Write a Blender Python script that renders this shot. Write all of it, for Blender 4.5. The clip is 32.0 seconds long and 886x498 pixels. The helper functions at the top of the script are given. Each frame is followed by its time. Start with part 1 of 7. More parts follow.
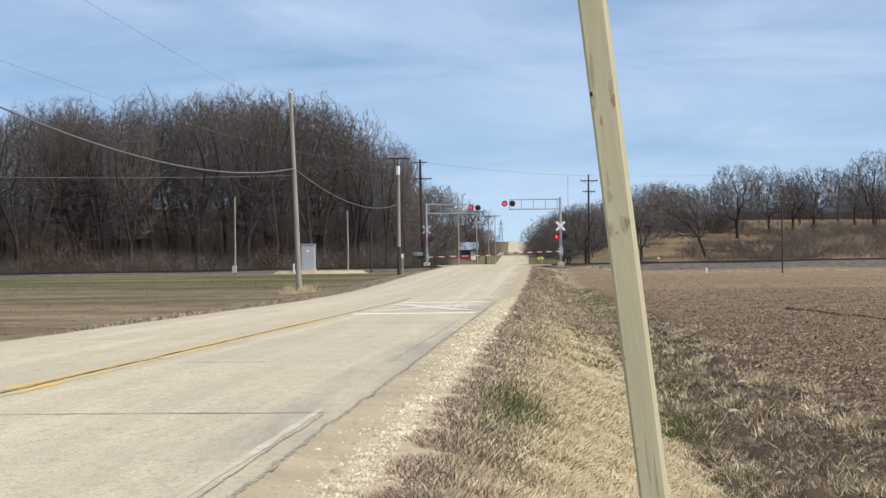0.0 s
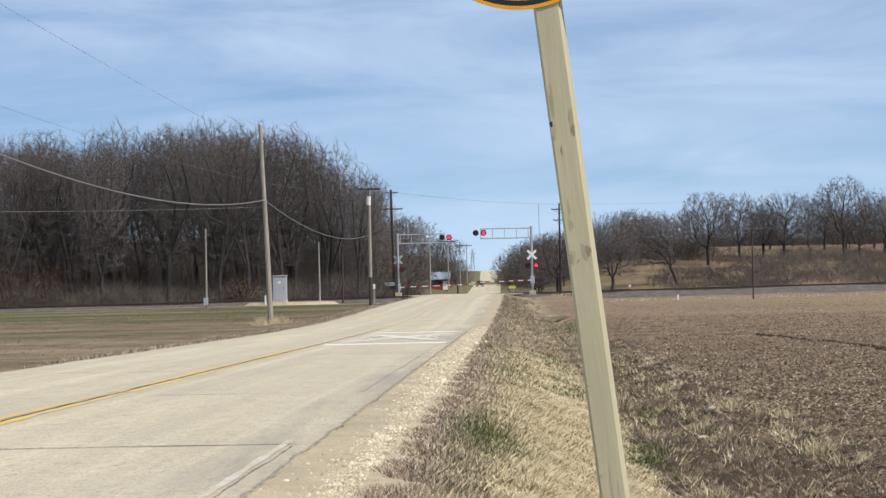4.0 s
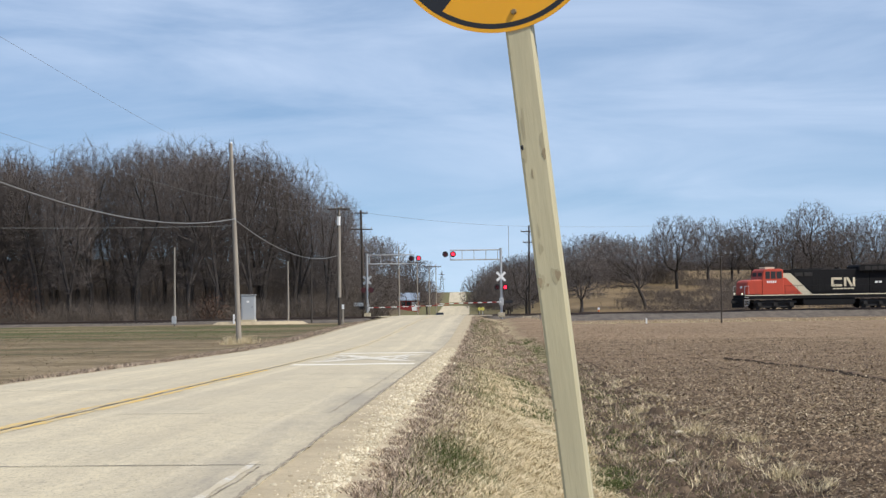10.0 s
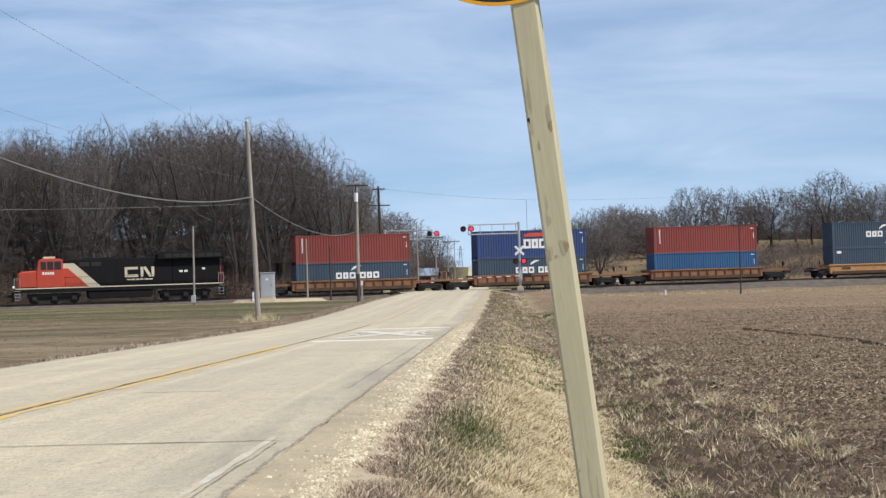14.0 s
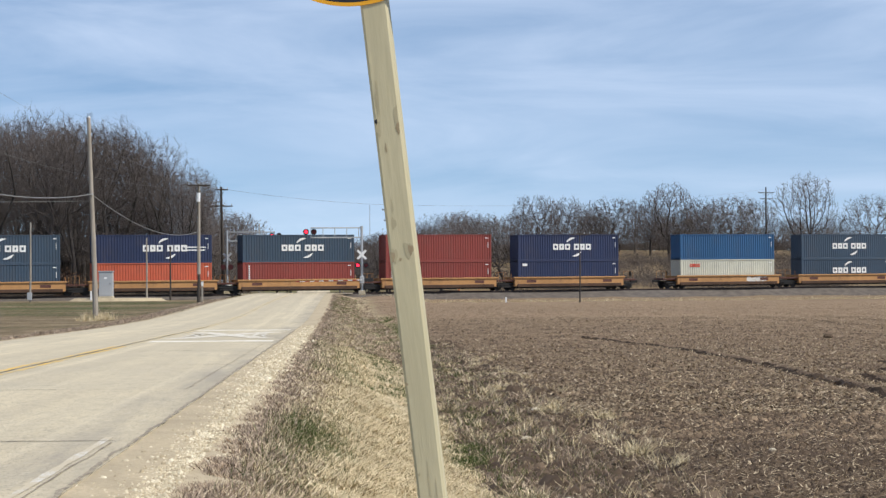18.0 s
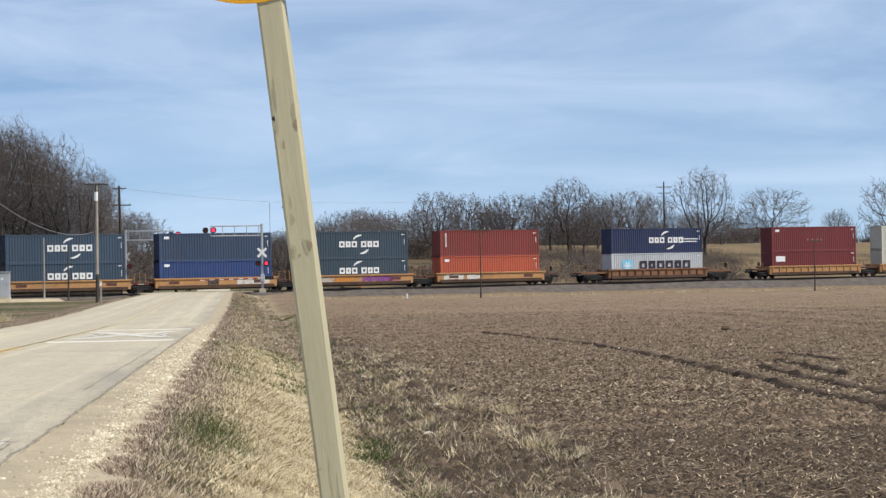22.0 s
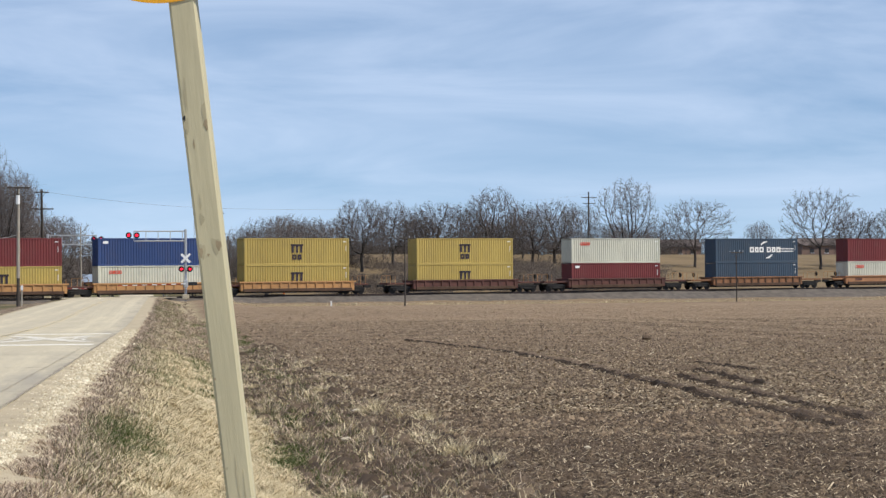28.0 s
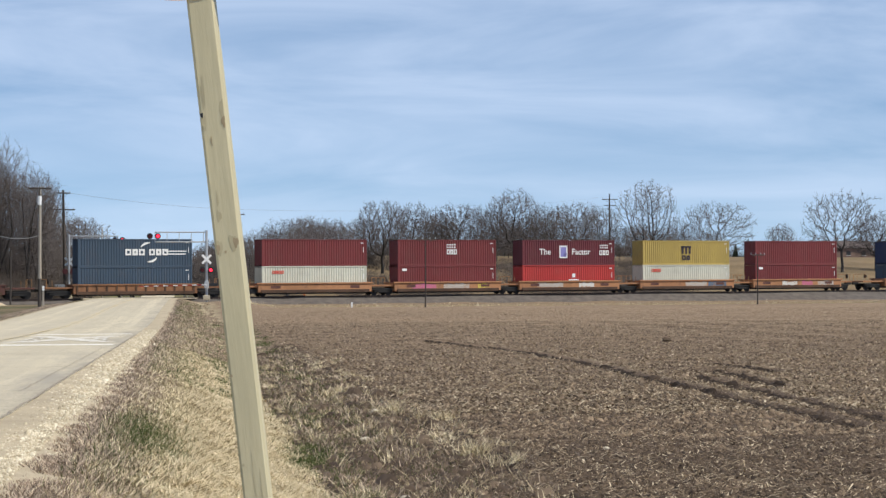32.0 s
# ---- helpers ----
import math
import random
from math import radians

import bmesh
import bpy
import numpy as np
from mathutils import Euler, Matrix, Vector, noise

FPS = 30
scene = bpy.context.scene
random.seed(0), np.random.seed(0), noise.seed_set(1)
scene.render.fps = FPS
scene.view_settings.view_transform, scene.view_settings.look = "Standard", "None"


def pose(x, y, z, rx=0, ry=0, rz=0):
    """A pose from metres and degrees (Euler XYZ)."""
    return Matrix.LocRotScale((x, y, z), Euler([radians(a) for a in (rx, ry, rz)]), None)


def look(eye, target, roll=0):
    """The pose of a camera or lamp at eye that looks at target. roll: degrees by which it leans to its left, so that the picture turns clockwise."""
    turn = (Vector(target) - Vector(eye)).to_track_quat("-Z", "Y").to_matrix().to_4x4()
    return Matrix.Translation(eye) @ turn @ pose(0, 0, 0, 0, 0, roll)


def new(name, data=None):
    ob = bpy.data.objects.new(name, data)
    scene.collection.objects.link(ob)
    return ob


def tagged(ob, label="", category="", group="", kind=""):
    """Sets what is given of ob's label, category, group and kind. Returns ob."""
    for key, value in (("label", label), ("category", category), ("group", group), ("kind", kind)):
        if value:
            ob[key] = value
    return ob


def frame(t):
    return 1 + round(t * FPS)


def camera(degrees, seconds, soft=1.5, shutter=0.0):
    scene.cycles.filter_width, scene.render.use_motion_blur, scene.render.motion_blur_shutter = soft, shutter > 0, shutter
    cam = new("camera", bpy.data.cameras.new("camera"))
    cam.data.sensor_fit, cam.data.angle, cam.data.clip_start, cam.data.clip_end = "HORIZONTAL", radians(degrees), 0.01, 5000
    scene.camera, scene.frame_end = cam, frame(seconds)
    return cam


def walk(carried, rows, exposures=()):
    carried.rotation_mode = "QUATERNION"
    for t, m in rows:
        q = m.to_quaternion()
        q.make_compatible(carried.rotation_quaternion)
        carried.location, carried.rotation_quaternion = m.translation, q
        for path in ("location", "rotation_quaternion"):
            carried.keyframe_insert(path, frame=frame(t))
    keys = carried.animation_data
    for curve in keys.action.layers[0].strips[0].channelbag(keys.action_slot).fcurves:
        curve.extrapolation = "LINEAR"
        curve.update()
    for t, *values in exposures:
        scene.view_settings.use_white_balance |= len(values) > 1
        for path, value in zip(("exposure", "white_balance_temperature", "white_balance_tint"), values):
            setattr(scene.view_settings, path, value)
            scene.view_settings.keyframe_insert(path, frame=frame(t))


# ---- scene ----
cam = camera(27.53, 32.0, soft=1.4)
walk(cam, [
    (0.0, look((-0.040, 0.030, 1.099), (-5.39, 99.89, 1.22), -0.66)),
    (0.5, look((-0.040, 0.032, 1.100), (-5.15, 99.90, 1.30), -0.60)),
    (1.0, look((-0.035, 0.042, 1.100), (-5.94, 99.87, 1.60), -0.55)),
    (1.5, look((-0.022, -0.003, 1.103), (-6.89, 99.76, 1.62), -0.89)),
    (2.0, look((-0.015, -0.012, 1.103), (-7.64, 99.69, 1.90), -1.27)),
    (2.5, look((-0.012, -0.025, 1.105), (-7.45, 99.68, 3.02), -1.41)),
    (3.0, look((-0.003, -0.017, 1.106), (-5.97, 99.79, 3.04), -1.52)),
    (3.5, look((0.001, -0.024, 1.099), (-4.09, 99.88, 2.85), -1.48)),
    (5.5, look((-0.009, 0.036, 1.101), (-3.91, 99.94, 2.92), -0.93)),
    (6.0, look((-0.011, 0.007, 1.102), (-4.67, 99.87, 3.58), -0.86)),
    (6.5, look((-0.005, 0.011, 1.101), (-3.94, 99.90, 3.86), -0.78)),
    (7.0, look((0.002, 0.009, 1.102), (-3.74, 99.88, 4.61), -0.80)),
    (7.5, look((0.012, 0.010, 1.102), (-3.61, 99.88, 4.82), -0.90)),
    (8.0, look((0.006, 0.009, 1.107), (-3.21, 99.90, 4.34), -0.98)),
    (8.5, look((-0.008, 0.013, 1.103), (-3.32, 99.91, 4.16), -0.78)),
    (9.0, look((-0.002, 0.003, 1.101), (-3.17, 99.90, 4.20), -0.90)),
    (9.5, look((0.002, -0.014, 1.106), (-2.87, 99.89, 4.54), -0.94)),
    (10.0, look((-0.001, -0.004, 1.105), (-2.06, 99.93, 3.98), -0.68)),
    (10.5, look((-0.004, -0.000, 1.101), (-1.51, 99.96, 3.50), -0.40)),
    (11.0, look((-0.006, -0.001, 1.105), (-1.61, 99.95, 3.90), -0.24)),
    (11.5, look((0.004, 0.005, 1.105), (-1.80, 99.96, 3.58), -0.38)),
    (12.0, look((0.015, 0.006, 1.100), (-2.81, 99.94, 3.19), -0.70)),
    (12.5, look((0.035, -0.027, 1.094), (-3.48, 99.90, 2.83), -1.44)),
    (13.0, look((0.046, -0.024, 1.098), (-3.90, 99.87, 3.26), -1.81)),
    (13.5, look((0.046, 0.007, 1.109), (-4.68, 99.88, 2.96), -1.89)),
    (14.0, look((0.041, -0.032, 1.097), (-3.07, 99.91, 2.61), -1.55)),
    (14.5, look((0.034, 0.006, 1.094), (-1.50, 99.99, 2.29), -1.55)),
    (16.5, look((0.006, -0.024, 1.095), (2.61, 99.94, 0.41), -0.57)),
    (17.0, look((0.012, -0.024, 1.095), (3.98, 99.90, 1.39), -0.52)),
    (17.5, look((0.025, -0.016, 1.091), (4.57, 99.87, 2.26), -0.37)),
    (18.0, look((0.033, -0.002, 1.088), (5.63, 99.83, 2.70), -0.30)),
    (18.5, look((0.039, -0.022, 1.086), (7.32, 99.69, 3.03), -0.14)),
    (19.0, look((0.033, -0.033, 1.087), (7.53, 99.66, 3.22), -0.08)),
    (19.5, look((0.030, -0.041, 1.083), (6.61, 99.71, 3.58), -0.40)),
    (20.0, look((0.043, -0.020, 1.084), (7.45, 99.65, 4.40), -0.60)),
    (20.5, look((0.055, -0.062, 1.085), (7.91, 99.62, 2.59), -0.63)),
    (21.0, look((0.031, -0.051, 1.088), (9.46, 99.50, 1.23), -0.61)),
    (21.5, look((0.037, -0.066, 1.084), (11.19, 99.30, 2.06), -0.96)),
    (22.0, look((0.038, -0.058, 1.081), (11.10, 99.32, 2.45), -0.93)),
    (22.5, look((0.030, -0.070, 1.078), (10.95, 99.33, 2.20), -0.68)),
    (23.0, look((0.028, -0.076, 1.073), (11.11, 99.31, 1.91), -0.88)),
    (23.5, look((0.037, -0.075, 1.075), (11.07, 99.30, 2.64), -1.13)),
    (24.0, look((0.026, -0.083, 1.074), (9.15, 99.49, 2.40), -1.53)),
    (24.5, look((0.030, -0.068, 1.075), (8.41, 99.57, 2.37), -1.57)),
    (25.0, look((0.025, -0.081, 1.072), (9.48, 99.46, 2.73), -1.27)),
    (25.5, look((0.031, -0.082, 1.071), (10.91, 99.31, 2.67), -1.37)),
    (26.0, look((0.022, -0.086, 1.062), (11.16, 99.29, 1.42), -0.47)),
    (26.5, look((0.014, -0.052, 1.068), (13.81, 98.99, 2.02), 1.04)),
    (28.5, look((0.115, -0.142, 1.046), (15.34, 98.67, 2.91), -0.70)),
    (29.0, look((0.094, -0.151, 1.044), (14.50, 98.78, 3.30), -0.44)),
    (29.5, look((0.082, -0.141, 1.047), (13.99, 98.83, 4.49), 0.05)),
    (30.0, look((0.085, -0.127, 1.046), (13.10, 98.95, 4.83), -0.05)),
    (30.5, look((0.082, -0.130, 1.042), (11.27, 99.21, 3.66), -0.28)),
    (31.0, look((0.090, -0.131, 1.039), (11.48, 99.19, 3.24), -0.11)),
    (31.5, look((0.102, -0.105, 1.037), (13.19, 99.02, 3.02), 0.14)),
    (32.0, look((0.115, -0.118, 1.034), (14.14, 98.88, 2.92), -0.19)),
])

# ---- world, sun ----
SUN_EL, SUN_AZ = radians(53), radians(124)      # azimuth clockwise from +y (down the road)
world = bpy.data.worlds.new("sky")
scene.world = world
world.use_nodes = True
wn, wl = world.node_tree.nodes, world.node_tree.links
bg = wn["Background"]
bg.inputs["Strength"].default_value = 0.123
sky = wn.new("ShaderNodeTexSky")
sky.sky_type, sky.sun_disc = "NISHITA", False
sky.sun_elevation, sky.sun_rotation = SUN_EL, SUN_AZ
sky.air_density, sky.dust_density, sky.ozone_density = 1.0, 0.05, 4.0
wtc = wn.new("ShaderNodeTexCoord")
lift = wn.new("ShaderNodeVectorMath")
lift.operation = "ADD"
lift.inputs[1].default_value = (0.0, 0.0, 0.10)
wl.new(wtc.outputs["Generated"], lift.inputs[0])
wl.new(lift.outputs["Vector"], sky.inputs["Vector"])
wmap = wn.new("ShaderNodeMapping")
wmap.inputs["Scale"].default_value = (2.2, 2.2, 11.0)
wmap.inputs["Rotation"].default_value = (0.0, radians(6), 0.0)
wl.new(wtc.outputs["Generated"], wmap.inputs["Vector"])
wno = wn.new("ShaderNodeTexNoise")
wno.inputs["Scale"].default_value, wno.inputs["Detail"].default_value = 2.1, 7.0
wno.inputs["Roughness"].default_value, wno.inputs["Distortion"].default_value = 0.55, 0.6
wl.new(wmap.outputs["Vector"], wno.inputs["Vector"])
wra = wn.new("ShaderNodeMapRange")
wra.inputs["From Min"].default_value, wra.inputs["From Max"].default_value = 0.34, 0.74
wra.inputs["To Min"].default_value, wra.inputs["To Max"].default_value = 0.04, 0.56
wl.new(wno.outputs["Fac"], wra.inputs["Value"])
wmix = wn.new("ShaderNodeMix")
wmix.data_type = "RGBA"
wl.new(wra.outputs["Result"], wmix.inputs["Factor"])
tint = wn.new("ShaderNodeMix")
tint.data_type, tint.blend_type = "RGBA", "MULTIPLY"
tint.inputs["Factor"].default_value = 1.0
tint.inputs["B"].default_value = (0.99, 1.0, 1.0, 1.0)
wl.new(sky.outputs["Color"], tint.inputs["A"])
wl.new(tint.outputs["Result"], wmix.inputs["A"])
wmix.inputs["B"].default_value = (6.25, 7.25, 9.0, 1.0)
wl.new(wmix.outputs["Result"], bg.inputs["Color"])

sun_data = bpy.data.lights.new("sun", "SUN")
sun_data.energy, sun_data.angle, sun_data.color = 4.25, radians(0.53), (1.0, 0.935, 0.825)
sun = new("sun", sun_data)
SUN_DIR = Vector((math.sin(SUN_AZ) * math.cos(SUN_EL), math.cos(SUN_AZ) * math.cos(SUN_EL), math.sin(SUN_EL)))
sun.matrix_world = look(SUN_DIR * 400, (0, 0, 0))
scene.view_settings.exposure = 0.0


# ---- materials ----
def node_mat(name):
    m = bpy.data.materials.new(name)
    m.use_nodes = True
    return m, m.node_tree, m.node_tree.nodes["Principled BSDF"]


def n_noise(nt, scale, detail=4.0, vec=None, rough=0.55):
    n = nt.nodes.new("ShaderNodeTexNoise")
    n.inputs["Scale"].default_value, n.inputs["Detail"].default_value = scale, detail
    n.inputs["Roughness"].default_value = rough
    if vec is not None:
        nt.links.new(vec, n.inputs["Vector"])
    return n.outputs["Fac"]


def n_range(nt, v, a, b, c=0.0, d=1.0):
    n = nt.nodes.new("ShaderNodeMapRange")
    for k, x in zip(("From Min", "From Max", "To Min", "To Max"), (a, b, c, d)):
        n.inputs[k].default_value = x
    nt.links.new(v, n.inputs["Value"])
    return n.outputs["Result"]


def n_mix(nt, f, a, b, mode="MIX"):
    n = nt.nodes.new("ShaderNodeMix")
    n.data_type, n.blend_type = "RGBA", mode
    for k, x in (("Factor", f), ("A", a), ("B", b)):
        if isinstance(x, (tuple, float, int)):
            n.inputs[k].default_value = x if not isinstance(x, tuple) else (*x[:3], 1.0)
        else:
            nt.links.new(x, n.inputs[k])
    return n.outputs["Result"]


def n_math(nt, op, a, b=0.0):
    n = nt.nodes.new("ShaderNodeMath")
    n.operation = op
    for k, x in enumerate((a, b)):
        if isinstance(x, (float, int)):
            n.inputs[k].default_value = x
        else:
            nt.links.new(x, n.inputs[k])
    return n.outputs["Value"]


def n_coord(nt, scale=(1, 1, 1), kind="Object"):
    tc = nt.nodes.new("ShaderNodeTexCoord")
    mp = nt.nodes.new("ShaderNodeMapping")
    mp.inputs["Scale"].default_value = scale
    nt.links.new(tc.outputs[kind], mp.inputs["Vector"])
    return mp.outputs["Vector"]


def n_bump(nt, bsdf, h, strength, dist=0.02):
    b = nt.nodes.new("ShaderNodeBump")
    b.inputs["Strength"].default_value, b.inputs["Distance"].default_value = strength, dist
    nt.links.new(h, b.inputs["Height"])
    nt.links.new(b.outputs["Normal"], bsdf.inputs["Normal"])


def surface(name, col, rough=0.7, metal=0.0, var=0.18, big=0.6, fine=14.0, bump=0.15, dirt=None, dirt_amount=0.35,
            stretch=(1, 1, 1), random_tone=0.0):
    """Paint, wood, steel or stone with variation at two scales and a little dirt."""
    m, nt, b = node_mat(name)
    vec = n_coord(nt, stretch)
    n1, n2 = n_noise(nt, big, 5.0, vec), n_noise(nt, fine, 6.0, vec, 0.65)
    lo = tuple(c * (1 - var) for c in col)
    hi = tuple(min(1.0, c * (1 + var)) for c in col)
    c1 = n_mix(nt, n_range(nt, n1, 0.3, 0.7), lo, hi)
    c2 = n_mix(nt, n_range(nt, n2, 0.35, 0.7, 0.0, 0.5), c1, tuple(c * (1 - 1.4 * var) for c in col))
    if dirt:
        n3 = n_noise(nt, big * 2.7, 8.0, vec, 0.7)
        c2 = n_mix(nt, n_range(nt, n3, 0.52, 0.75, 0.0, dirt_amount), c2, dirt)
    if random_tone:
        oi = nt.nodes.new("ShaderNodeObjectInfo")
        tone = n_range(nt, oi.outputs["Random"], 0.0, 1.0, 1 - random_tone, 1 + random_tone)
        comb = nt.nodes.new("ShaderNodeCombineColor")
        for k in range(3):
            nt.links.new(tone, comb.inputs[k])
        c2 = n_mix(nt, 1.0, c2, comb.outputs["Color"], "MULTIPLY")
    nt.links.new(c2, b.inputs["Base Color"])
    nt.links.new(n_range(nt, n2, 0.2, 0.8, rough - 0.08, min(1.0, rough + 0.1)), b.inputs["Roughness"])
    b.inputs["Metallic"].default_value = metal
    if bump:
        n_bump(nt, b, n2, bump, 0.01)
    return m


def glow(name, col, strength):
    m, nt, b = node_mat(name)
    b.inputs["Base Color"].default_value = (*col, 1)
    b.inputs["Emission Color"].default_value = (*col, 1)
    b.inputs["Emission Strength"].default_value = strength
    return m


def ground_material():
    m, nt, b = node_mat("ground_soil_and_grass")
    geo = nt.nodes.new("ShaderNodeNewGeometry")
    pos = geo.outputs["Position"]
    sep = nt.nodes.new("ShaderNodeSeparateXYZ")
    nt.links.new(pos, sep.inputs[0])
    x, y = sep.outputs["X"], sep.outputs["Y"]
    n_big, n_mid = n_noise(nt, 0.09, 5.0, pos), n_noise(nt, 0.9, 6.0, pos, 0.6)
    n_fine, n_tiny = n_noise(nt, 9.0, 8.0, pos, 0.7), n_noise(nt, 45.0, 5.0, pos, 0.7)
    # worked soil with pale crop residue
    soil = n_mix(nt, n_range(nt, n_mid, 0.3, 0.7), (0.098, 0.068, 0.046), (0.165, 0.118, 0.080))
    soil = n_mix(nt, n_range(nt, n_fine, 0.35, 0.65, 0.0, 0.8), soil, (0.055, 0.037, 0.027))
    soil = n_mix(nt, n_range(nt, n_tiny, 0.58, 0.68, 0.0, 0.8), soil, (0.42, 0.33, 0.22))
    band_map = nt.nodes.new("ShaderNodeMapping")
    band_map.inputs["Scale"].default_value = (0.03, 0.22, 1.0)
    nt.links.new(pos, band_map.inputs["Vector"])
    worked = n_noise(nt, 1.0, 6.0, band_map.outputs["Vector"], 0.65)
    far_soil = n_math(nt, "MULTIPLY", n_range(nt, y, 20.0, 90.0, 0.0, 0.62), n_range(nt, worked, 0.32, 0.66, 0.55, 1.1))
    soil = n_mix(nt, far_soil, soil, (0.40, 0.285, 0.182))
    # dormant grass
    grass = n_mix(nt, n_range(nt, n_fine, 0.3, 0.7), (0.27, 0.215, 0.125), (0.54, 0.45, 0.28))
    ditch = n_math(nt, "MULTIPLY", n_math(nt, "MULTIPLY", n_range(nt, x, 0.0, 0.35), n_range(nt, x, 1.5, 1.2)), n_range(nt, y, 34.0, 80.0, 1.0, 0.15))
    grass = n_mix(nt, ditch, grass, n_mix(nt, n_fine, (0.42, 0.34, 0.205), (0.74, 0.63, 0.42)))
    grass = n_mix(nt, n_range(nt, x, -0.35, -0.6), grass, n_mix(nt, n_fine, (0.16, 0.115, 0.088), (0.34, 0.26, 0.20)))
    grass = n_mix(nt, n_range(nt, n_mid, 0.45, 0.7, 0.0, 0.6), grass, (0.17, 0.15, 0.085))
    green = n_range(nt, n_noise(nt, 0.35, 4.0, pos), 0.56, 0.72, 0.0, 0.7)
    grass = n_mix(nt, green, grass, (0.10, 0.13, 0.045))
    # lawn of the other side, greener towards the railway
    lawn = n_mix(nt, n_range(nt, n_mid, 0.35, 0.65), (0.135, 0.102, 0.062), (0.29, 0.222, 0.135))
    lawn = n_mix(nt, n_range(nt, n_fine, 0.4, 0.65, 0.0, 0.4), lawn, (0.13, 0.093, 0.055))
    lawn_map = nt.nodes.new("ShaderNodeMapping")
    lawn_map.inputs["Scale"].default_value = (0.035, 0.10, 1.0)
    nt.links.new(pos, lawn_map.inputs["Vector"])
    streaks = n_noise(nt, 1.0, 6.0, lawn_map.outputs["Vector"], 0.6)
    patches = n_noise(nt, 6.0, 6.0, lawn_map.outputs["Vector"], 0.7)
    lawn = n_mix(nt, n_range(nt, patches, 0.50, 0.62, 0.0, 0.75), lawn, (0.115, 0.092, 0.052))
    lawn = n_mix(nt, n_range(nt, patches, 0.44, 0.34, 0.0, 0.6), lawn, (0.36, 0.285, 0.18))
    lawn = n_mix(nt, n_range(nt, streaks, 0.48, 0.60, 0.0, 0.8), lawn, (0.085, 0.085, 0.040))
    lawn = n_mix(nt, n_range(nt, streaks, 0.44, 0.34, 0.0, 0.6), lawn, (0.34, 0.27, 0.17))
    band = n_math(nt, "SUBTRACT", y, n_math(nt, "MULTIPLY", n_range(nt, n_big, 0.3, 0.7), 30.0))
    strip = n_math(nt, "MULTIPLY", n_range(nt, band, 92.0, 112.0), n_range(nt, band, 140.0, 158.0, 1.0, 0.0))
    strip = n_math(nt, "MULTIPLY", strip, n_range(nt, x, -13.0, -17.0))
    lawn = n_mix(nt, n_math(nt, "MULTIPLY", strip, n_range(nt, streaks, 0.40, 0.56, 0.05, 0.85)), lawn, (0.092, 0.102, 0.042))
    # pasture behind the railway
    q = n_math(nt, "SUBTRACT", y, n_math(nt, "MULTIPLY", x, 0.30))
    tan_grass = n_mix(nt, n_range(nt, n_big, 0.35, 0.65), (0.165, 0.118, 0.066), (0.245, 0.175, 0.098))
    tan_grass = n_mix(nt, n_range(nt, n_mid, 0.4, 0.7, 0.0, 0.5), tan_grass, (0.145, 0.11, 0.06))
    tan_grass = n_mix(nt, n_range(nt, x, 12.0, -4.0, 0.0, 0.75), tan_grass, (0.15, 0.15, 0.07))
    edge = n_math(nt, "ADD", x, n_range(nt, n_noise(nt, 0.5, 5.0, pos), 0.2, 0.8, -1.1, 1.1))
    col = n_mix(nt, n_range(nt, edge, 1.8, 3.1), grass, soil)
    foot = n_math(nt, "ADD", q, n_range(nt, n_mid, 0.2, 0.8, -3.0, 3.0))
    col = n_mix(nt, n_range(nt, foot, 178.0, 181.0), col, (0.225, 0.165, 0.105))
    col = n_mix(nt, n_range(nt, x, -4.9, -5.0), col, lawn)
    col = n_mix(nt, n_range(nt, q, 199.0, 203.0), col, tan_grass)
    litter = n_mix(nt, n_range(nt, n_mid, 0.3, 0.7), (0.085, 0.062, 0.045), (0.15, 0.11, 0.075))
    wooded = n_math(nt, "MULTIPLY", n_range(nt, q, 201.0, 207.0), n_range(nt, x, -15.0, -19.0))
    col = n_mix(nt, wooded, col, litter)
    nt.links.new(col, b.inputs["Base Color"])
    b.inputs["Roughness"].default_value = 0.95
    b.inputs["Specular IOR Level"].default_value = 0.15
    n_bump(nt, b, n_math(nt, "ADD", n_fine, n_math(nt, "MULTIPLY", n_mid, 1.5)), 0.9, 0.08)
    return m


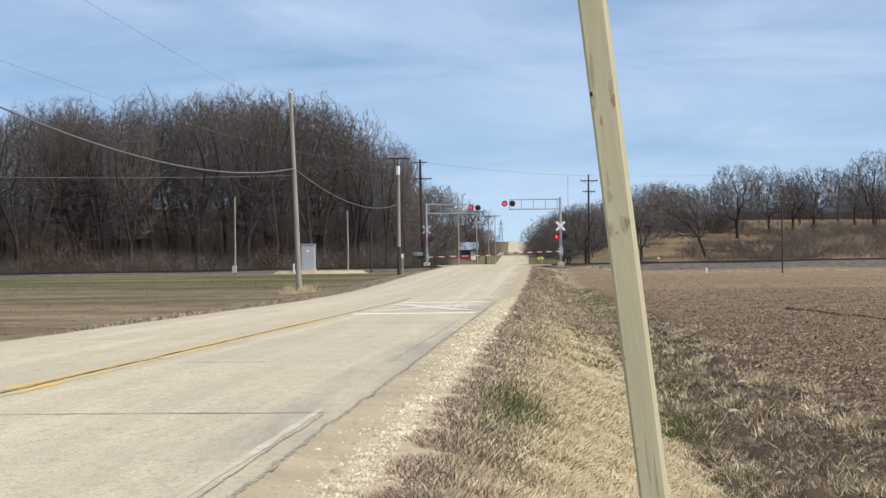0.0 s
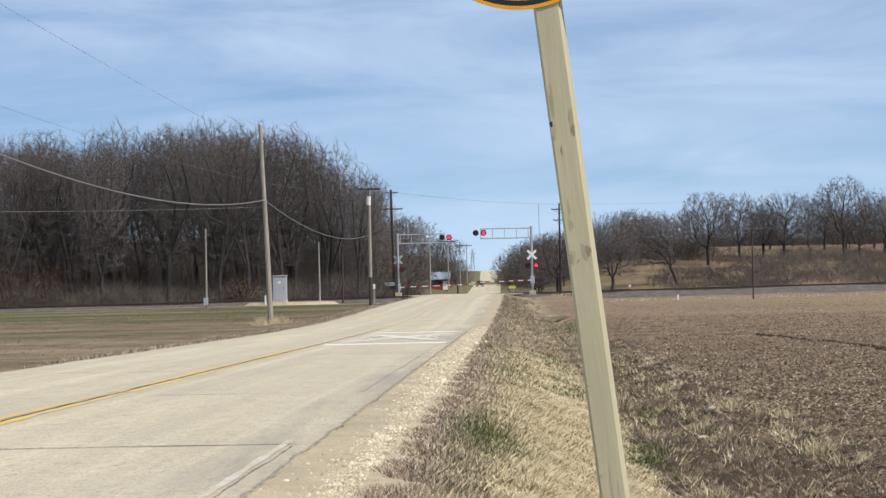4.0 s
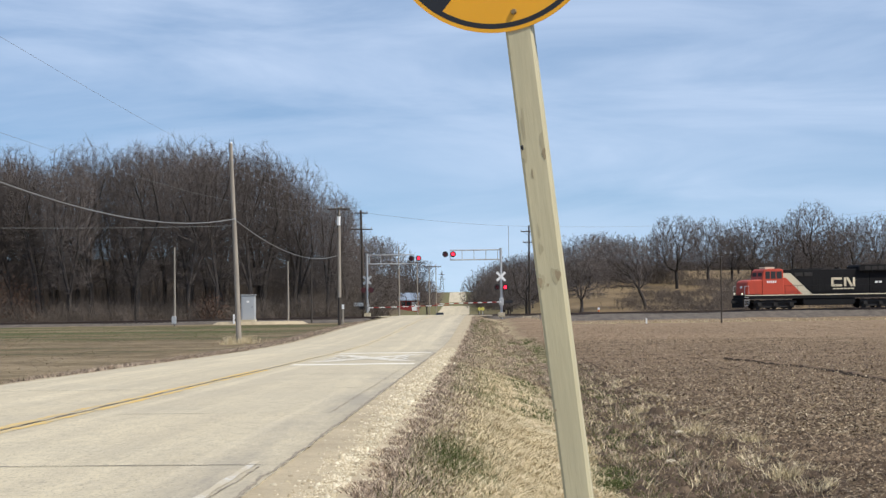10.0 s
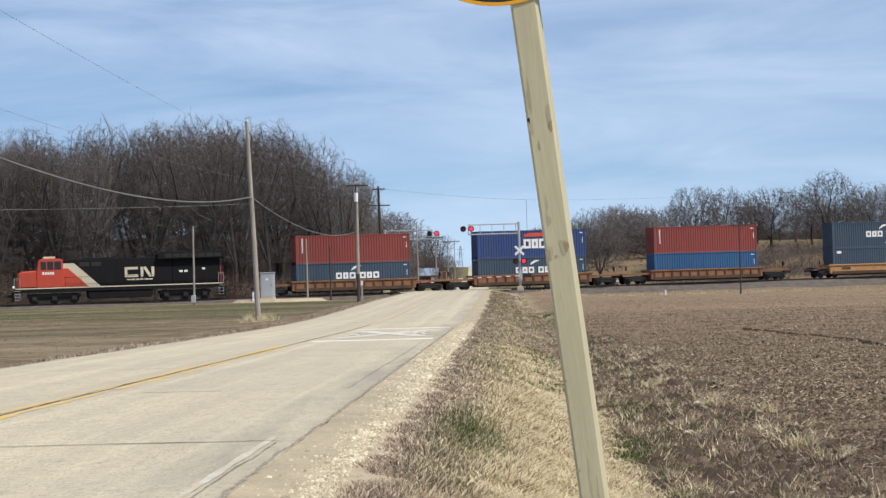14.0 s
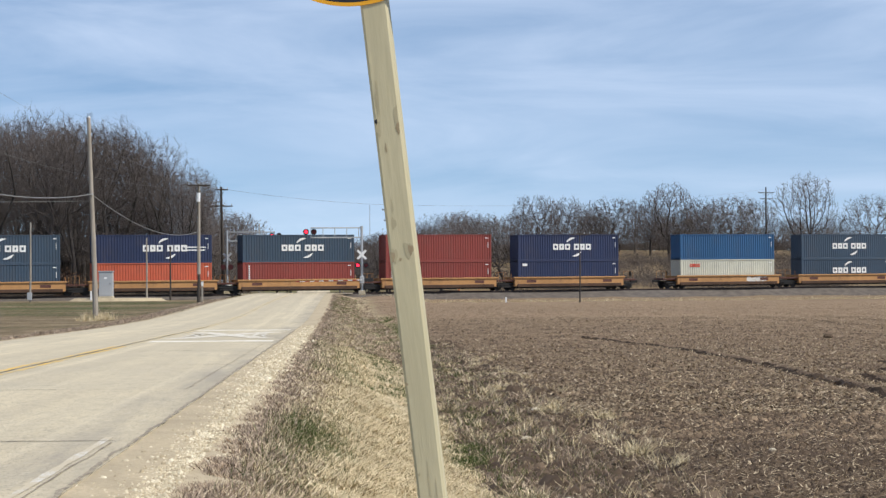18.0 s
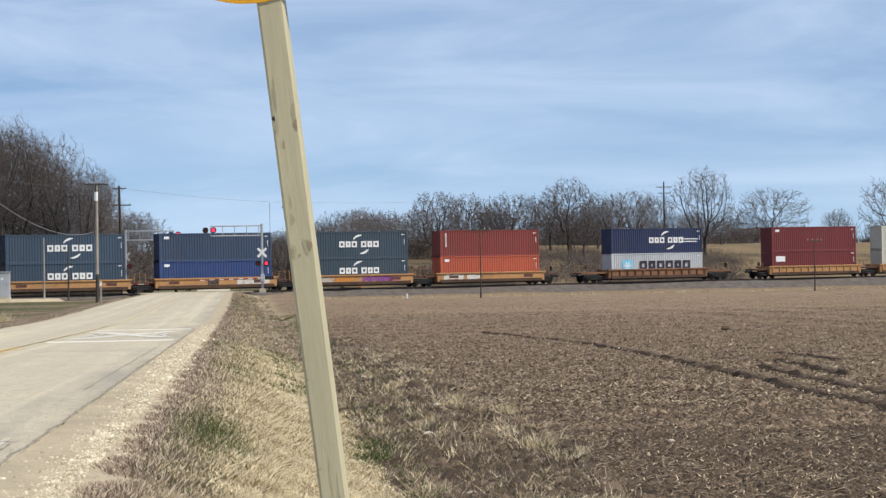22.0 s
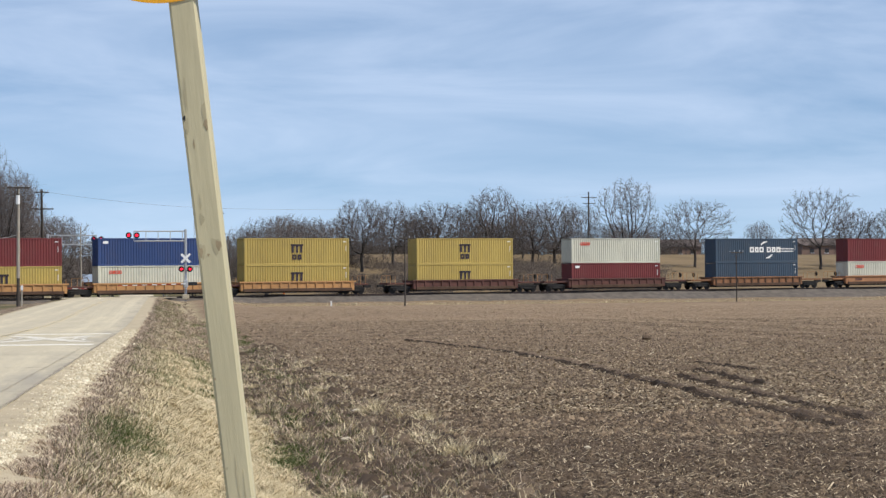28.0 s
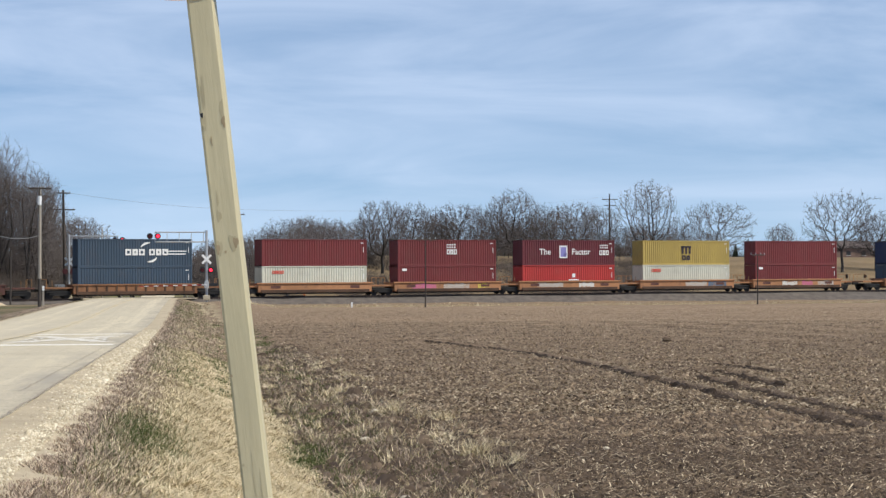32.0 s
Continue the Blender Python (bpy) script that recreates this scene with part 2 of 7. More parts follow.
def concrete_material():
    m, nt, b = node_mat("worn_concrete")
    geo = nt.nodes.new("ShaderNodeNewGeometry")
    pos = geo.outputs["Position"]
    mp = nt.nodes.new("ShaderNodeMapping")
    mp.inputs["Scale"].default_value = (1.0, 0.12, 1.0)
    nt.links.new(pos, mp.inputs["Vector"])
    streak = n_noise(nt, 1.6, 5.0, mp.outputs["Vector"], 0.6)
    along = nt.nodes.new("ShaderNodeMapping")
    along.inputs["Scale"].default_value = (1.0, 0.4, 1.0)
    nt.links.new(pos, along.inputs["Vector"])
    along = along.outputs["Vector"]
    n1, n2, n3 = n_noise(nt, 0.35, 5.0, pos), n_noise(nt, 7.0, 7.0, along, 0.7), n_noise(nt, 42.0, 4.0, along, 0.7)
    c = n_mix(nt, n_range(nt, streak, 0.3, 0.7), (0.53, 0.45, 0.302), (0.66, 0.57, 0.388))
    c = n_mix(nt, n_range(nt, n1, 0.45, 0.75, 0.0, 0.45), c, (0.38, 0.34, 0.26))
    c = n_mix(nt, n_range(nt, n2, 0.50, 0.66, 0.0, 0.6), c, (0.36, 0.315, 0.235))
    c = n_mix(nt, n_range(nt, n_noise(nt, 20.0, 6.0, along, 0.75), 0.52, 0.66, 0.0, 0.6), c, (0.74, 0.66, 0.49))
    c = n_mix(nt, n_range(nt, n3, 0.54, 0.61, 0.0, 0.72), c, (0.25, 0.215, 0.16))
    sep = nt.nodes.new("ShaderNodeSeparateXYZ")
    nt.links.new(pos, sep.inputs[0])
    grime = n_math(nt, "MULTIPLY", n_range(nt, sep.outputs["X"], -2.45, -1.95), n_range(nt, n_noise(nt, 1.1, 7.0, mp.outputs["Vector"], 0.7), 0.44, 0.62, 0.0, 0.75))
    c = n_mix(nt, grime, c, (0.27, 0.24, 0.195))
    broken = n_math(nt, "MULTIPLY", n_range(nt, sep.outputs["X"], -1.80, -1.57), n_range(nt, n_noise(nt, 5.0, 7.0, along, 0.75), 0.50, 0.60, 0.0, 0.6))
    c = n_mix(nt, broken, c, (0.19, 0.165, 0.125))
    lanes = nt.nodes.new("ShaderNodeMapping")
    lanes.inputs["Scale"].default_value = (1.5, 0.012, 1.0)
    nt.links.new(pos, lanes.inputs["Vector"])
    tracks = n_noise(nt, 1.0, 4.0, lanes.outputs["Vector"], 0.6)
    c = n_mix(nt, n_range(nt, tracks, 0.40, 0.66, 0.0, 0.50), c, (0.40, 0.345, 0.25))
    c = n_mix(nt, n_range(nt, tracks, 0.46, 0.30, 0.0, 0.35), c, (0.70, 0.61, 0.44))
    oi = nt.nodes.new("ShaderNodeObjectInfo")
    c = n_mix(nt, n_range(nt, oi.outputs["Random"], 0.0, 1.0, 0.0, 0.14), c, (0.38, 0.345, 0.275))
    nt.links.new(c, b.inputs["Base Color"])
    b.inputs["Roughness"].default_value = 0.88
    n_bump(nt, b, n3, 0.25, 0.01)
    return m


def worn_paint(name, col, wear, under=(0.54, 0.47, 0.34), grain=(2.0, 22.0)):
    m, nt, b = node_mat(name)
    geo = nt.nodes.new("ShaderNodeNewGeometry")
    pos = geo.outputs["Position"]
    n1, n2 = n_noise(nt, grain[0], 6.0, pos, 0.7), n_noise(nt, grain[1], 6.0, pos, 0.75)
    f = n_math(nt, "ADD", n_math(nt, "MULTIPLY", n1, 0.5), n_math(nt, "MULTIPLY", n2, 0.5))
    c = n_mix(nt, n_range(nt, f, wear, wear + 0.07), col, under)
    nt.links.new(c, b.inputs["Base Color"])
    b.inputs["Roughness"].default_value = 0.8
    return m


M_GROUND, M_CONCRETE = ground_material(), concrete_material()
M_TAR = surface("joint_tar", (0.035, 0.034, 0.033), 0.85)
M_YELLOW_LINE = worn_paint("worn_yellow_paint", (0.70, 0.45, 0.10), 0.475, (0.50, 0.42, 0.27), (1.2, 30.0))
M_YELLOW_THIN = worn_paint("faded_yellow_paint", (0.62, 0.45, 0.18), 0.43, (0.55, 0.475, 0.33))
M_FADED_LINE = worn_paint("faded_white_paint", (0.61, 0.585, 0.53), 0.42, (0.52, 0.45, 0.32), (3.0, 40.0))
M_WHITE_LINE = worn_paint("worn_white_paint", (0.76, 0.73, 0.65), 0.52)
M_GHOST_LINE = worn_paint("ghostly_white_paint", (0.74, 0.71, 0.63), 0.475)
M_GRAVEL = surface("limestone_gravel", (0.455, 0.372, 0.245), 0.95, var=0.22, big=1.4, fine=30.0, bump=0.8, dirt=(0.33, 0.265, 0.175), dirt_amount=0.6, stretch=(1, 0.6, 1))
M_STONE = surface("limestone_chip", (0.52, 0.46, 0.35), 0.9, var=0.2, big=5, fine=30, random_tone=0.2)
M_BALLAST = surface("railway_ballast", (0.120, 0.101, 0.085), 0.95, var=0.35, big=1.2, fine=16.0, bump=0.9)
M_RAIL = surface("rusty_rail_steel", (0.07, 0.05, 0.042), 0.55, 0.5)
M_TIE = surface("creosoted_wood", (0.06, 0.045, 0.036), 0.9, stretch=(1, 6, 1))
M_POST = surface("treated_pine", (0.565, 0.505, 0.325), 0.75, var=0.13, big=1.2, fine=9.0, stretch=(9, 9, 0.7), bump=0.15,
                 dirt=(0.44, 0.39, 0.245), dirt_amount=0.5)
M_STAIN = surface("pine_resin_stain", (0.47, 0.41, 0.26), 0.75, var=0.15, big=10, fine=40)
M_WOOD_KNOT = surface("pine_knot", (0.37, 0.29, 0.175), 0.75, var=0.2, big=20, fine=60)
M_KNOT = surface("rusty_bolt_steel", (0.24, 0.175, 0.09), 0.8, var=0.3, big=20, fine=60)
M_SIGN_YELLOW = surface("sign_yellow_sheeting", (0.86, 0.40, 0.015), 0.42, var=0.05, big=3, fine=200, bump=0.05)
M_SIGN_BLACK = surface("sign_black_ink", (0.018, 0.017, 0.018), 0.4, var=0.1)
M_ALU = surface("aluminium", (0.62, 0.62, 0.61), 0.4, 0.9, var=0.08)
M_GALV = surface("galvanised_steel", (0.50, 0.51, 0.52), 0.5, 0.6, var=0.12, big=2, fine=20)
M_WHITE = surface("white_enamel", (0.80, 0.80, 0.79), 0.45, var=0.06)
M_BLACK = surface("black_paint", (0.018, 0.018, 0.02), 0.5, var=0.25)
M_POLE = surface("weathered_pole_wood", (0.36, 0.315, 0.26), 0.9, var=0.25, big=2, fine=20, stretch=(5, 5, 0.4), bump=0.3)
M_POLE_DARK = surface("dark_pole_wood", (0.065, 0.053, 0.044), 0.9, var=0.25, big=2, fine=20, stretch=(5, 5, 0.4))
M_WIRE = surface("cable_sheath", (0.20, 0.20, 0.195), 0.6)
M_CABINET = surface("cabinet_grey_paint", (0.40, 0.415, 0.43), 0.5, var=0.07)
M_RED_ON = glow("lit_red_lamp", (1.0, 0.02, 0.05), 3.0)
M_LAMP_DARK = surface("unlit_red_lens", (0.10, 0.008, 0.010), 0.25, var=0.1, bump=0)
M_BARK = surface("grey_brown_bark", (0.056, 0.047, 0.042), 0.95, var=0.3, big=1.5, fine=12, stretch=(3, 3, 0.6), random_tone=0.45)
M_TWIG = surface("bare_twigs", (0.108, 0.090, 0.082), 0.95, var=0.3, big=0.8, fine=6, bump=0, random_tone=0.30)
M_RUSSET = surface("russet_dead_leaves", (0.125, 0.068, 0.042), 0.9, var=0.3, big=2, fine=9, bump=0)
M_BRUSH = surface("dry_brush", (0.130, 0.104, 0.085), 0.95, var=0.35, big=0.5, fine=4, bump=0, random_tone=0.3)


# ---- mesh helpers ----
def mesh_of(name, verts, faces, material, smooth=False):
    me = bpy.data.meshes.new(name)
    me.from_pydata(verts, [], faces)
    me.materials.append(material)
    if smooth:
        me.polygons.foreach_set("use_smooth", [True] * len(me.polygons))
    me.update()
    return me


def link(name, me, parent=None, label="", kind=""):
    ob = new(name, me)
    ob.parent = parent
    return tagged(ob, label, kind=kind)


def part(name, bm, material, parent=None, label="", kind=""):
    me = bpy.data.meshes.new(name)
    bm.to_mesh(me)
    bm.free()
    me.materials.append(material)
    return link(name, me, parent, label, kind)


def box(bm, c, s, bevel=0.0, m=None):
    t = Matrix.Translation(c) @ Matrix.Diagonal((*s, 1))
    out = bmesh.ops.create_cube(bm, size=1.0, matrix=(m @ t) if m else t)
    if bevel:
        vs = set(out["verts"])
        es = [e for e in bm.edges if e.verts[0] in vs and e.verts[1] in vs]
        bmesh.ops.bevel(bm, geom=es, offset=bevel, segments=1, affect="EDGES")
    return out["verts"]


def rod(bm, a, b, r0, r1=None, n=8):
    a, b = Vector(a), Vector(b)
    d = b - a
    m = Matrix.Translation((a + b) / 2) @ d.to_track_quat("Z", "Y").to_matrix().to_4x4()
    return bmesh.ops.create_cone(bm, cap_ends=True, segments=n, radius1=r0, radius2=r0 if r1 is None else r1, depth=d.length, matrix=m)["verts"]


def one_box(name, c, s, material, parent=None, label="", bevel=0.0, m=None):
    bm = bmesh.new()
    box(bm, c, s, bevel, m)
    return part(name, bm, material, parent, label)


def one_rod(name, a, b, r0, material, parent=None, label="", r1=None, n=8):
    bm = bmesh.new()
    rod(bm, a, b, r0, r1, n)
    return part(name, bm, material, parent, label)


def anchor(name, m, label, category, group=""):
    ob = new(name)
    ob.empty_display_size = 0.3
    ob.matrix_world = m
    return tagged(ob, label, category, group)


def smooth01(a, b, v):
    t = np.clip((np.asarray(v, float) - a) / (b - a), 0.0, 1.0)
    return t * t * (3 - 2 * t)


# ---- lie of the land ----
ROAD_R, ROAD_L, ROAD_MID = -1.54, -8.84, -5.05
PROFILE_Y = (-80, 0, 40, 66, 84, 100, 118, 140, 165, 186, 204, 225, 262, 340, 430, 500, 540, 600, 690, 740, 800, 840, 880, 1200, 4000)
PROFILE_Z = (0.84, 0, -0.42, -0.69, -0.80, -0.74, -0.60, -0.49, -0.42, -0.40, -0.41, -0.75, -1.75, -2.6, -1.45, -0.2, -0.9, -2.3, -2.2, -0.6, 3.2, 5.2, 5.4, 0.0, 0.0)
SLOPE, TRACK_Y, TRACK_Z, GRADE = 0.30, 194.3, -0.39, 0.0044
COS_T = 1 / math.hypot(1, SLOPE)
SIN_T = SLOPE * COS_T


def road_z(y):
    y = np.asarray(y, float)
    return (np.interp(y - 7, PROFILE_Y, PROFILE_Z) + np.interp(y, PROFILE_Y, PROFILE_Z) + np.interp(y + 7, PROFILE_Y, PROFILE_Z)) / 3


def drift(y):
    """How far the road veers to the left far beyond the crossing."""
    y = np.asarray(y, float)
    return -0.0055 * np.maximum(y - 210, 0) - 0.006 * np.maximum(y - 500, 0)


def track_point(s, across=0.0, up=0.0):
    """A point s metres along the railway from the crossing; across is away from the viewer's side."""
    x = s * COS_T - across * SIN_T
    y = TRACK_Y + s * SIN_T + across * COS_T
    return Vector((x, y, TRACK_Z + GRADE * s * COS_T + up))


def bumps(x, y):
    """A cheap smooth unevenness, about one unit high."""
    return (np.sin(x * 1.7 + 0.6 * np.sin(y * 1.1)) + np.sin(y * 1.3 + 0.8 * np.sin(x * 0.9 + 1.3)) + 0.6 * np.sin(x * 4.1 + y * 2.7) + 0.5 * np.sin(x * 7.3 - y * 5.9)) / 3.1


def ground_z(x, y):
    x, y = np.asarray(x, float), np.asarray(y, float)
    zr = road_z(y)
    field = -0.90 - 0.0035 * (np.clip(y, 27, 200) - 27)
    near_track = smooth01(125, 182, y) * (1 - smooth01(4.0, 10.0, x)) * 0.8
    field = field + (zr - 0.12 - field) * near_track
    right = zr - 0.05 + (field - 0.12 - zr + 0.05) * smooth01(-0.9, 1.5, x) + 0.12 * smooth01(2.0, 3.4, x)
    left_level = -1.06 + 0.0012 * (np.clip(y, 90, 185) - 90)
    left = zr - 0.05 + (left_level - zr + 0.05) * smooth01(-8.9, -13.5, x)
    z = np.where(x > ROAD_MID, right, left)
    z = z + 0.035 * bumps(x, y) * smooth01(-0.9, 0.4, x) + 0.03 * bumps(x, y) * smooth01(-9.2, -11, x)
    # land behind the railway
    q = (y - TRACK_Y - SLOPE * x) * COS_T
    xr = x - drift(y)
    hill_r = 8.0 * smooth01(16, 175, q) + 5.0 * smooth01(300, 900, q)
    hill_l = 3.0 * smooth01(20, 260, q) + 6.0 * smooth01(300, 900, q) + 9.0 * smooth01(98, 190, q) * smooth01(-44, -62, x)
    back = np.where(x > ROAD_MID, field * 0 - 1.05 + hill_r, -1.0 + hill_l)
    road_bed = zr - 0.05
    away = np.where(xr > ROAD_MID, smooth01(-1.0, 16.0 + 0.02 * y, xr), smooth01(-9.4, -24.0 - 0.02 * y, xr))
    back = road_bed * (1 - away) + back * away
    behind = smooth01(-3, 6, q)
    z = z * (1 - behind) + back * behind
    # the railway bank meets the ground under the ballast
    bank = TRACK_Z + GRADE * x - 0.62
    near = 1 - smooth01(2.2, 6.5, np.abs(q))
    off_road = np.where(xr > ROAD_MID, smooth01(-1.2, 2.5, xr), smooth01(-9.0, -13.0, xr))
    return z + (bank - z) * near * off_road * 0.85


def spread(stops):
    out = []
    for a, b, step in stops:
        out.append(np.arange(a, b, step))
    return np.concatenate(out)


XS = spread(((-3000, -600, 300), (-600, -200, 40), (-200, -60, 8), (-60, -14, 2), (-14, -8.5, 0.5), (-8.5, -2, 2.0), (-2, 6, 0.25), (6, 8, 0.25), (8, 13.5, 0.12), (13.5, 20, 0.5),
             (20, 60, 2), (60, 200, 8), (200, 800, 40), (800, 3300, 300)))
YS = spread(((-300, -20, 40), (-20, 8, 3), (8, 60, 0.5), (60, 130, 1.5), (130, 260, 2.5), (260, 560, 12), (560, 1200, 40), (1200, 4500, 300)))
gx, gy = np.meshgrid(XS, YS)
gz = ground_z(gx, gy)
# wheel ruts that swing across the field
RUTS = (((22.9, 24.3, 26.6, 28.8, 32.1, 34.9, 39.9, 45.0, 52.6, 58.8, 63.4), (8.96, 9.0, 8.94, 9.0, 9.28, 9.39, 9.67, 9.87, 9.81, 9.05, 8.45), 0.13),
        ((24.0, 26.8, 28.5, 29.9, 32.0, 34.8, 36.5), (9.76, 9.83, 10.04, 10.04, 10.19, 10.45, 10.62), 0.11), ((32.0, 33.2, 35.8, 38.5), (11.0, 11.13, 11.39, 11.61), 0.09),
        ((38.0, 40.3, 42.4), (12.83, 12.82, 12.86), 0.08), ((18.0, 18.8, 20.7, 22.5), (3.42, 3.46, 3.43, 3.46), 0.07))


def rut_line(rut, y):
    wob = 0.05 * np.sin(y * 2.3) + 0.04 * np.sin(y * 5.1 + 1)
    return np.interp(y, rut[0], rut[1]) + wob, ((y > rut[0][0]) & (y < rut[0][-1])).astype(float)


for rut in RUTS:
    rut_x, on = rut_line(rut, gy)
    gz = gz - rut[2] * np.exp(-((gx - rut_x) / 0.09) ** 2) * on + 0.3 * rut[2] * np.exp(-((gx - rut_x - 0.30) / 0.16) ** 2) * on
nx = len(XS)
ground_faces = [(j * nx + i, j * nx + i + 1, (j + 1) * nx + i + 1, (j + 1) * nx + i) for j in range(len(YS) - 1) for i in range(nx - 1)]
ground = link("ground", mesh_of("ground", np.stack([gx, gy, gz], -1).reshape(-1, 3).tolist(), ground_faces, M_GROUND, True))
tagged(ground, "worked brown field and dormant grass verges", "ground", kind="structure")


# ---- road ----
road = anchor("road", Matrix(), "worn pale concrete two-lane country road", "road")
tagged(road, kind="structure")


def slab(x0, x1, y0, y1, thick=0.14, steps=3, lift=0.0, cuts=2):
    """A piece of pavement that follows the road's profile."""
    ys = np.linspace(y0, y1, steps + 1)
    zs, ds = road_z(ys) + lift, drift(ys)
    v = []
    for y, z, d in zip(ys, zs, ds):
        v += [(x0 + d, y, z), (x1 + d, y, z), (x1 + d, y, z - thick), (x0 + d, y, z - thick)]
    f = [(0, 1, 2, 3)]
    for i in range(steps):
        a, b = 4 * i, 4 * i + 4
        f += [(a, b, b + 1, a + 1), (a + 1, b + 1, b + 2, a + 2), (a + 3, b + 3, b, a), (a + 2, b + 2, b + 3, a + 3)]
    a = 4 * steps
    f.append((a + 3, a + 2, a + 1, a))
    return v, f


def strip(name, x0, x1, y0, y1, material, parent, steps=3, lift=0.004, thick=0.01, label=""):
    v, f = slab(x0, x1, y0, y1, thick, steps, lift)
    return link(name, mesh_of(name, v, f, material), parent, label)


bed_v, bed_f = slab(ROAD_L + 0.01, ROAD_R - 0.01, -40, 900, 0.2, 160, -0.012)
link("joint_filler", mesh_of("joint_filler", bed_v, bed_f, M_TAR), road)
y0, k = -18.0, 0
while y0 < 260:
    y1 = y0 + 8.0
    for x0, x1 in ((ROAD_L, ROAD_MID - 0.012), (ROAD_MID + 0.012, ROAD_R)):
        v, f = slab(x0, x1, y0 + 0.006, y1 - 0.006, 0.10, 4, 0.0)
        link("slab", mesh_of("slab", v, f, M_CONCRETE), road)
    y0, k = y1, k + 1
v, f = slab(ROAD_L, ROAD_R, y0, 900, 0.10, 90, 0.0)
link("far_pavement", mesh_of("far_pavement", v, f, M_CONCRETE), road)
def wandering(name, xc, half, y0, y1, step, wobble, material, lift, seed, label=""):
    """A ragged line on the pavement."""
    r = random.Random(seed)
    vv, y = [], y0
    off = 0.0
    while y < y1:
        off = 0.75 * off + r.gauss(0, wobble)
        w = half * r.uniform(0.55, 1.35)
        z = float(road_z(y)) + lift
        vv += [(xc + off - w, y, z), (xc + off + w, y, z)]
        y += step
    ff = [(2 * i, 2 * i + 1, 2 * i + 3, 2 * i + 2) for i in range(len(vv) // 2 - 1)]
    return link(name, mesh_of(name, vv, ff, material), road, label)


M_JOINT_DIRT = surface("joint_dirt", (0.115, 0.085, 0.052), 0.95, var=0.4, big=2.0, fine=14)
for a in range(0, 190, 19):
    for k, xc in enumerate((-5.16, -4.94)):
        wandering("yellow_line", xc, 0.058, 4 + a, 4 + a + 19, 0.35, 0.009, M_YELLOW_LINE if a < 38 else M_YELLOW_THIN, 0.004, a + k, "worn yellow centre line")
wandering("centre_joint", -5.05, 0.016, 5, 70, 0.2, 0.008, M_JOINT_DIRT, 0.005, 5, "dark ragged joint between the lanes")
wandering("edge_line", -1.80, 0.030, 6, 14.5, 0.6, 0.003, M_FADED_LINE, 0.004, 8, "nearly worn away white edge line")
M_CRUMBLED = worn_paint("crumbled_concrete", (0.24, 0.20, 0.148), 0.49, (0.46, 0.395, 0.275), (9.0, 70.0))
wandering("ragged_edge", -1.56, 0.016, 6, 60, 0.10, 0.006, M_CRUMBLED, 0.004, 21, "dark crumbling edge of the slab")
wandering("edge_crack", -1.72, 0.006, 6, 13.9, 0.12, 0.005, M_CRUMBLED, 0.006, 22, "thin crack beside the edge line")
wandering("edge_crack", -1.84, 0.007, 22, 44, 0.16, 0.006, M_CRUMBLED, 0.005, 24, "thin crack along the lane")
for k, (yc, xa, xb) in enumerate(((14.0, -8.7, -1.56), (22.0, -4.4, -3.2), (30.0, -2.5, -1.58), (30.0, -8.6, -5.2), (38.0, -4.6, -3.0), (19.5, -4.35, -4.2), (17.6, -3.75, -3.68))):
    r = random.Random(40 + k)
    vv, x, off = [], xa, 0.0
    while x < xb:
        off = 0.8 * off + r.gauss(0, 0.012)
        w = r.uniform(0.006, 0.018)
        z = float(road_z(yc)) + 0.005
        vv += [(x, yc + off - w, z), (x, yc + off + w, z)]
        x += 0.25
    ff = [(2 * i, 2 * i + 2, 2 * i + 3, 2 * i + 1) for i in range(len(vv) // 2 - 1)]
    link("crack", mesh_of("crack", vv, ff, M_TAR), road, "dark crack across the lane")
for yy in (46.0, 61.3):
    strip("stop_bar", -4.86, -1.72, yy - 0.15, yy + 0.8, M_WHITE_LINE, road, 1)
for sgn in (1, -1):
    ys = np.linspace(49.2, 58.2, 9)
    vv, ff = [], []
    for yy in ys:
        xc = -3.3 + sgn * (yy - 53.7) / 4.5 * 1.2
        z = float(road_z(yy)) + (0.006 if sgn > 0 else 0.009)
        vv += [(xc - 0.32, yy, z), (xc + 0.32, yy, z)]
    ff = [(2 * i, 2 * i + 1, 2 * i + 3, 2 * i + 2) for i in range(len(ys) - 1)]
    link("cross_stroke", mesh_of("cross_stroke", vv, ff, M_GHOST_LINE), road, "white painted X stroke")
for sgn in (-1, 1):
    cu = bpy.data.curves.new("road_letter", "FONT")
    cu.body, cu.size, cu.align_x = "R", 1.15, "CENTER"
    tmp = bpy.data.objects.new("road_letter", cu)
    me = bpy.data.meshes.new_from_object(tmp)
    me.materials.append(M_GHOST_LINE)
    bpy.data.objects.remove(tmp)
    o = link("road_letter", me, road, "white painted letter R")
    slope_ = (float(road_z(57)) - float(road_z(51))) / 6
    o.matrix_world = Matrix.Translation((-3.3 + sgn * 0.95, 51.2, float(road_z(51.2)) + 0.012)) @ Matrix.Rotation(math.atan(slope_), 4, "X") @ Matrix.Diagonal((0.85, 5.5, 1, 1))
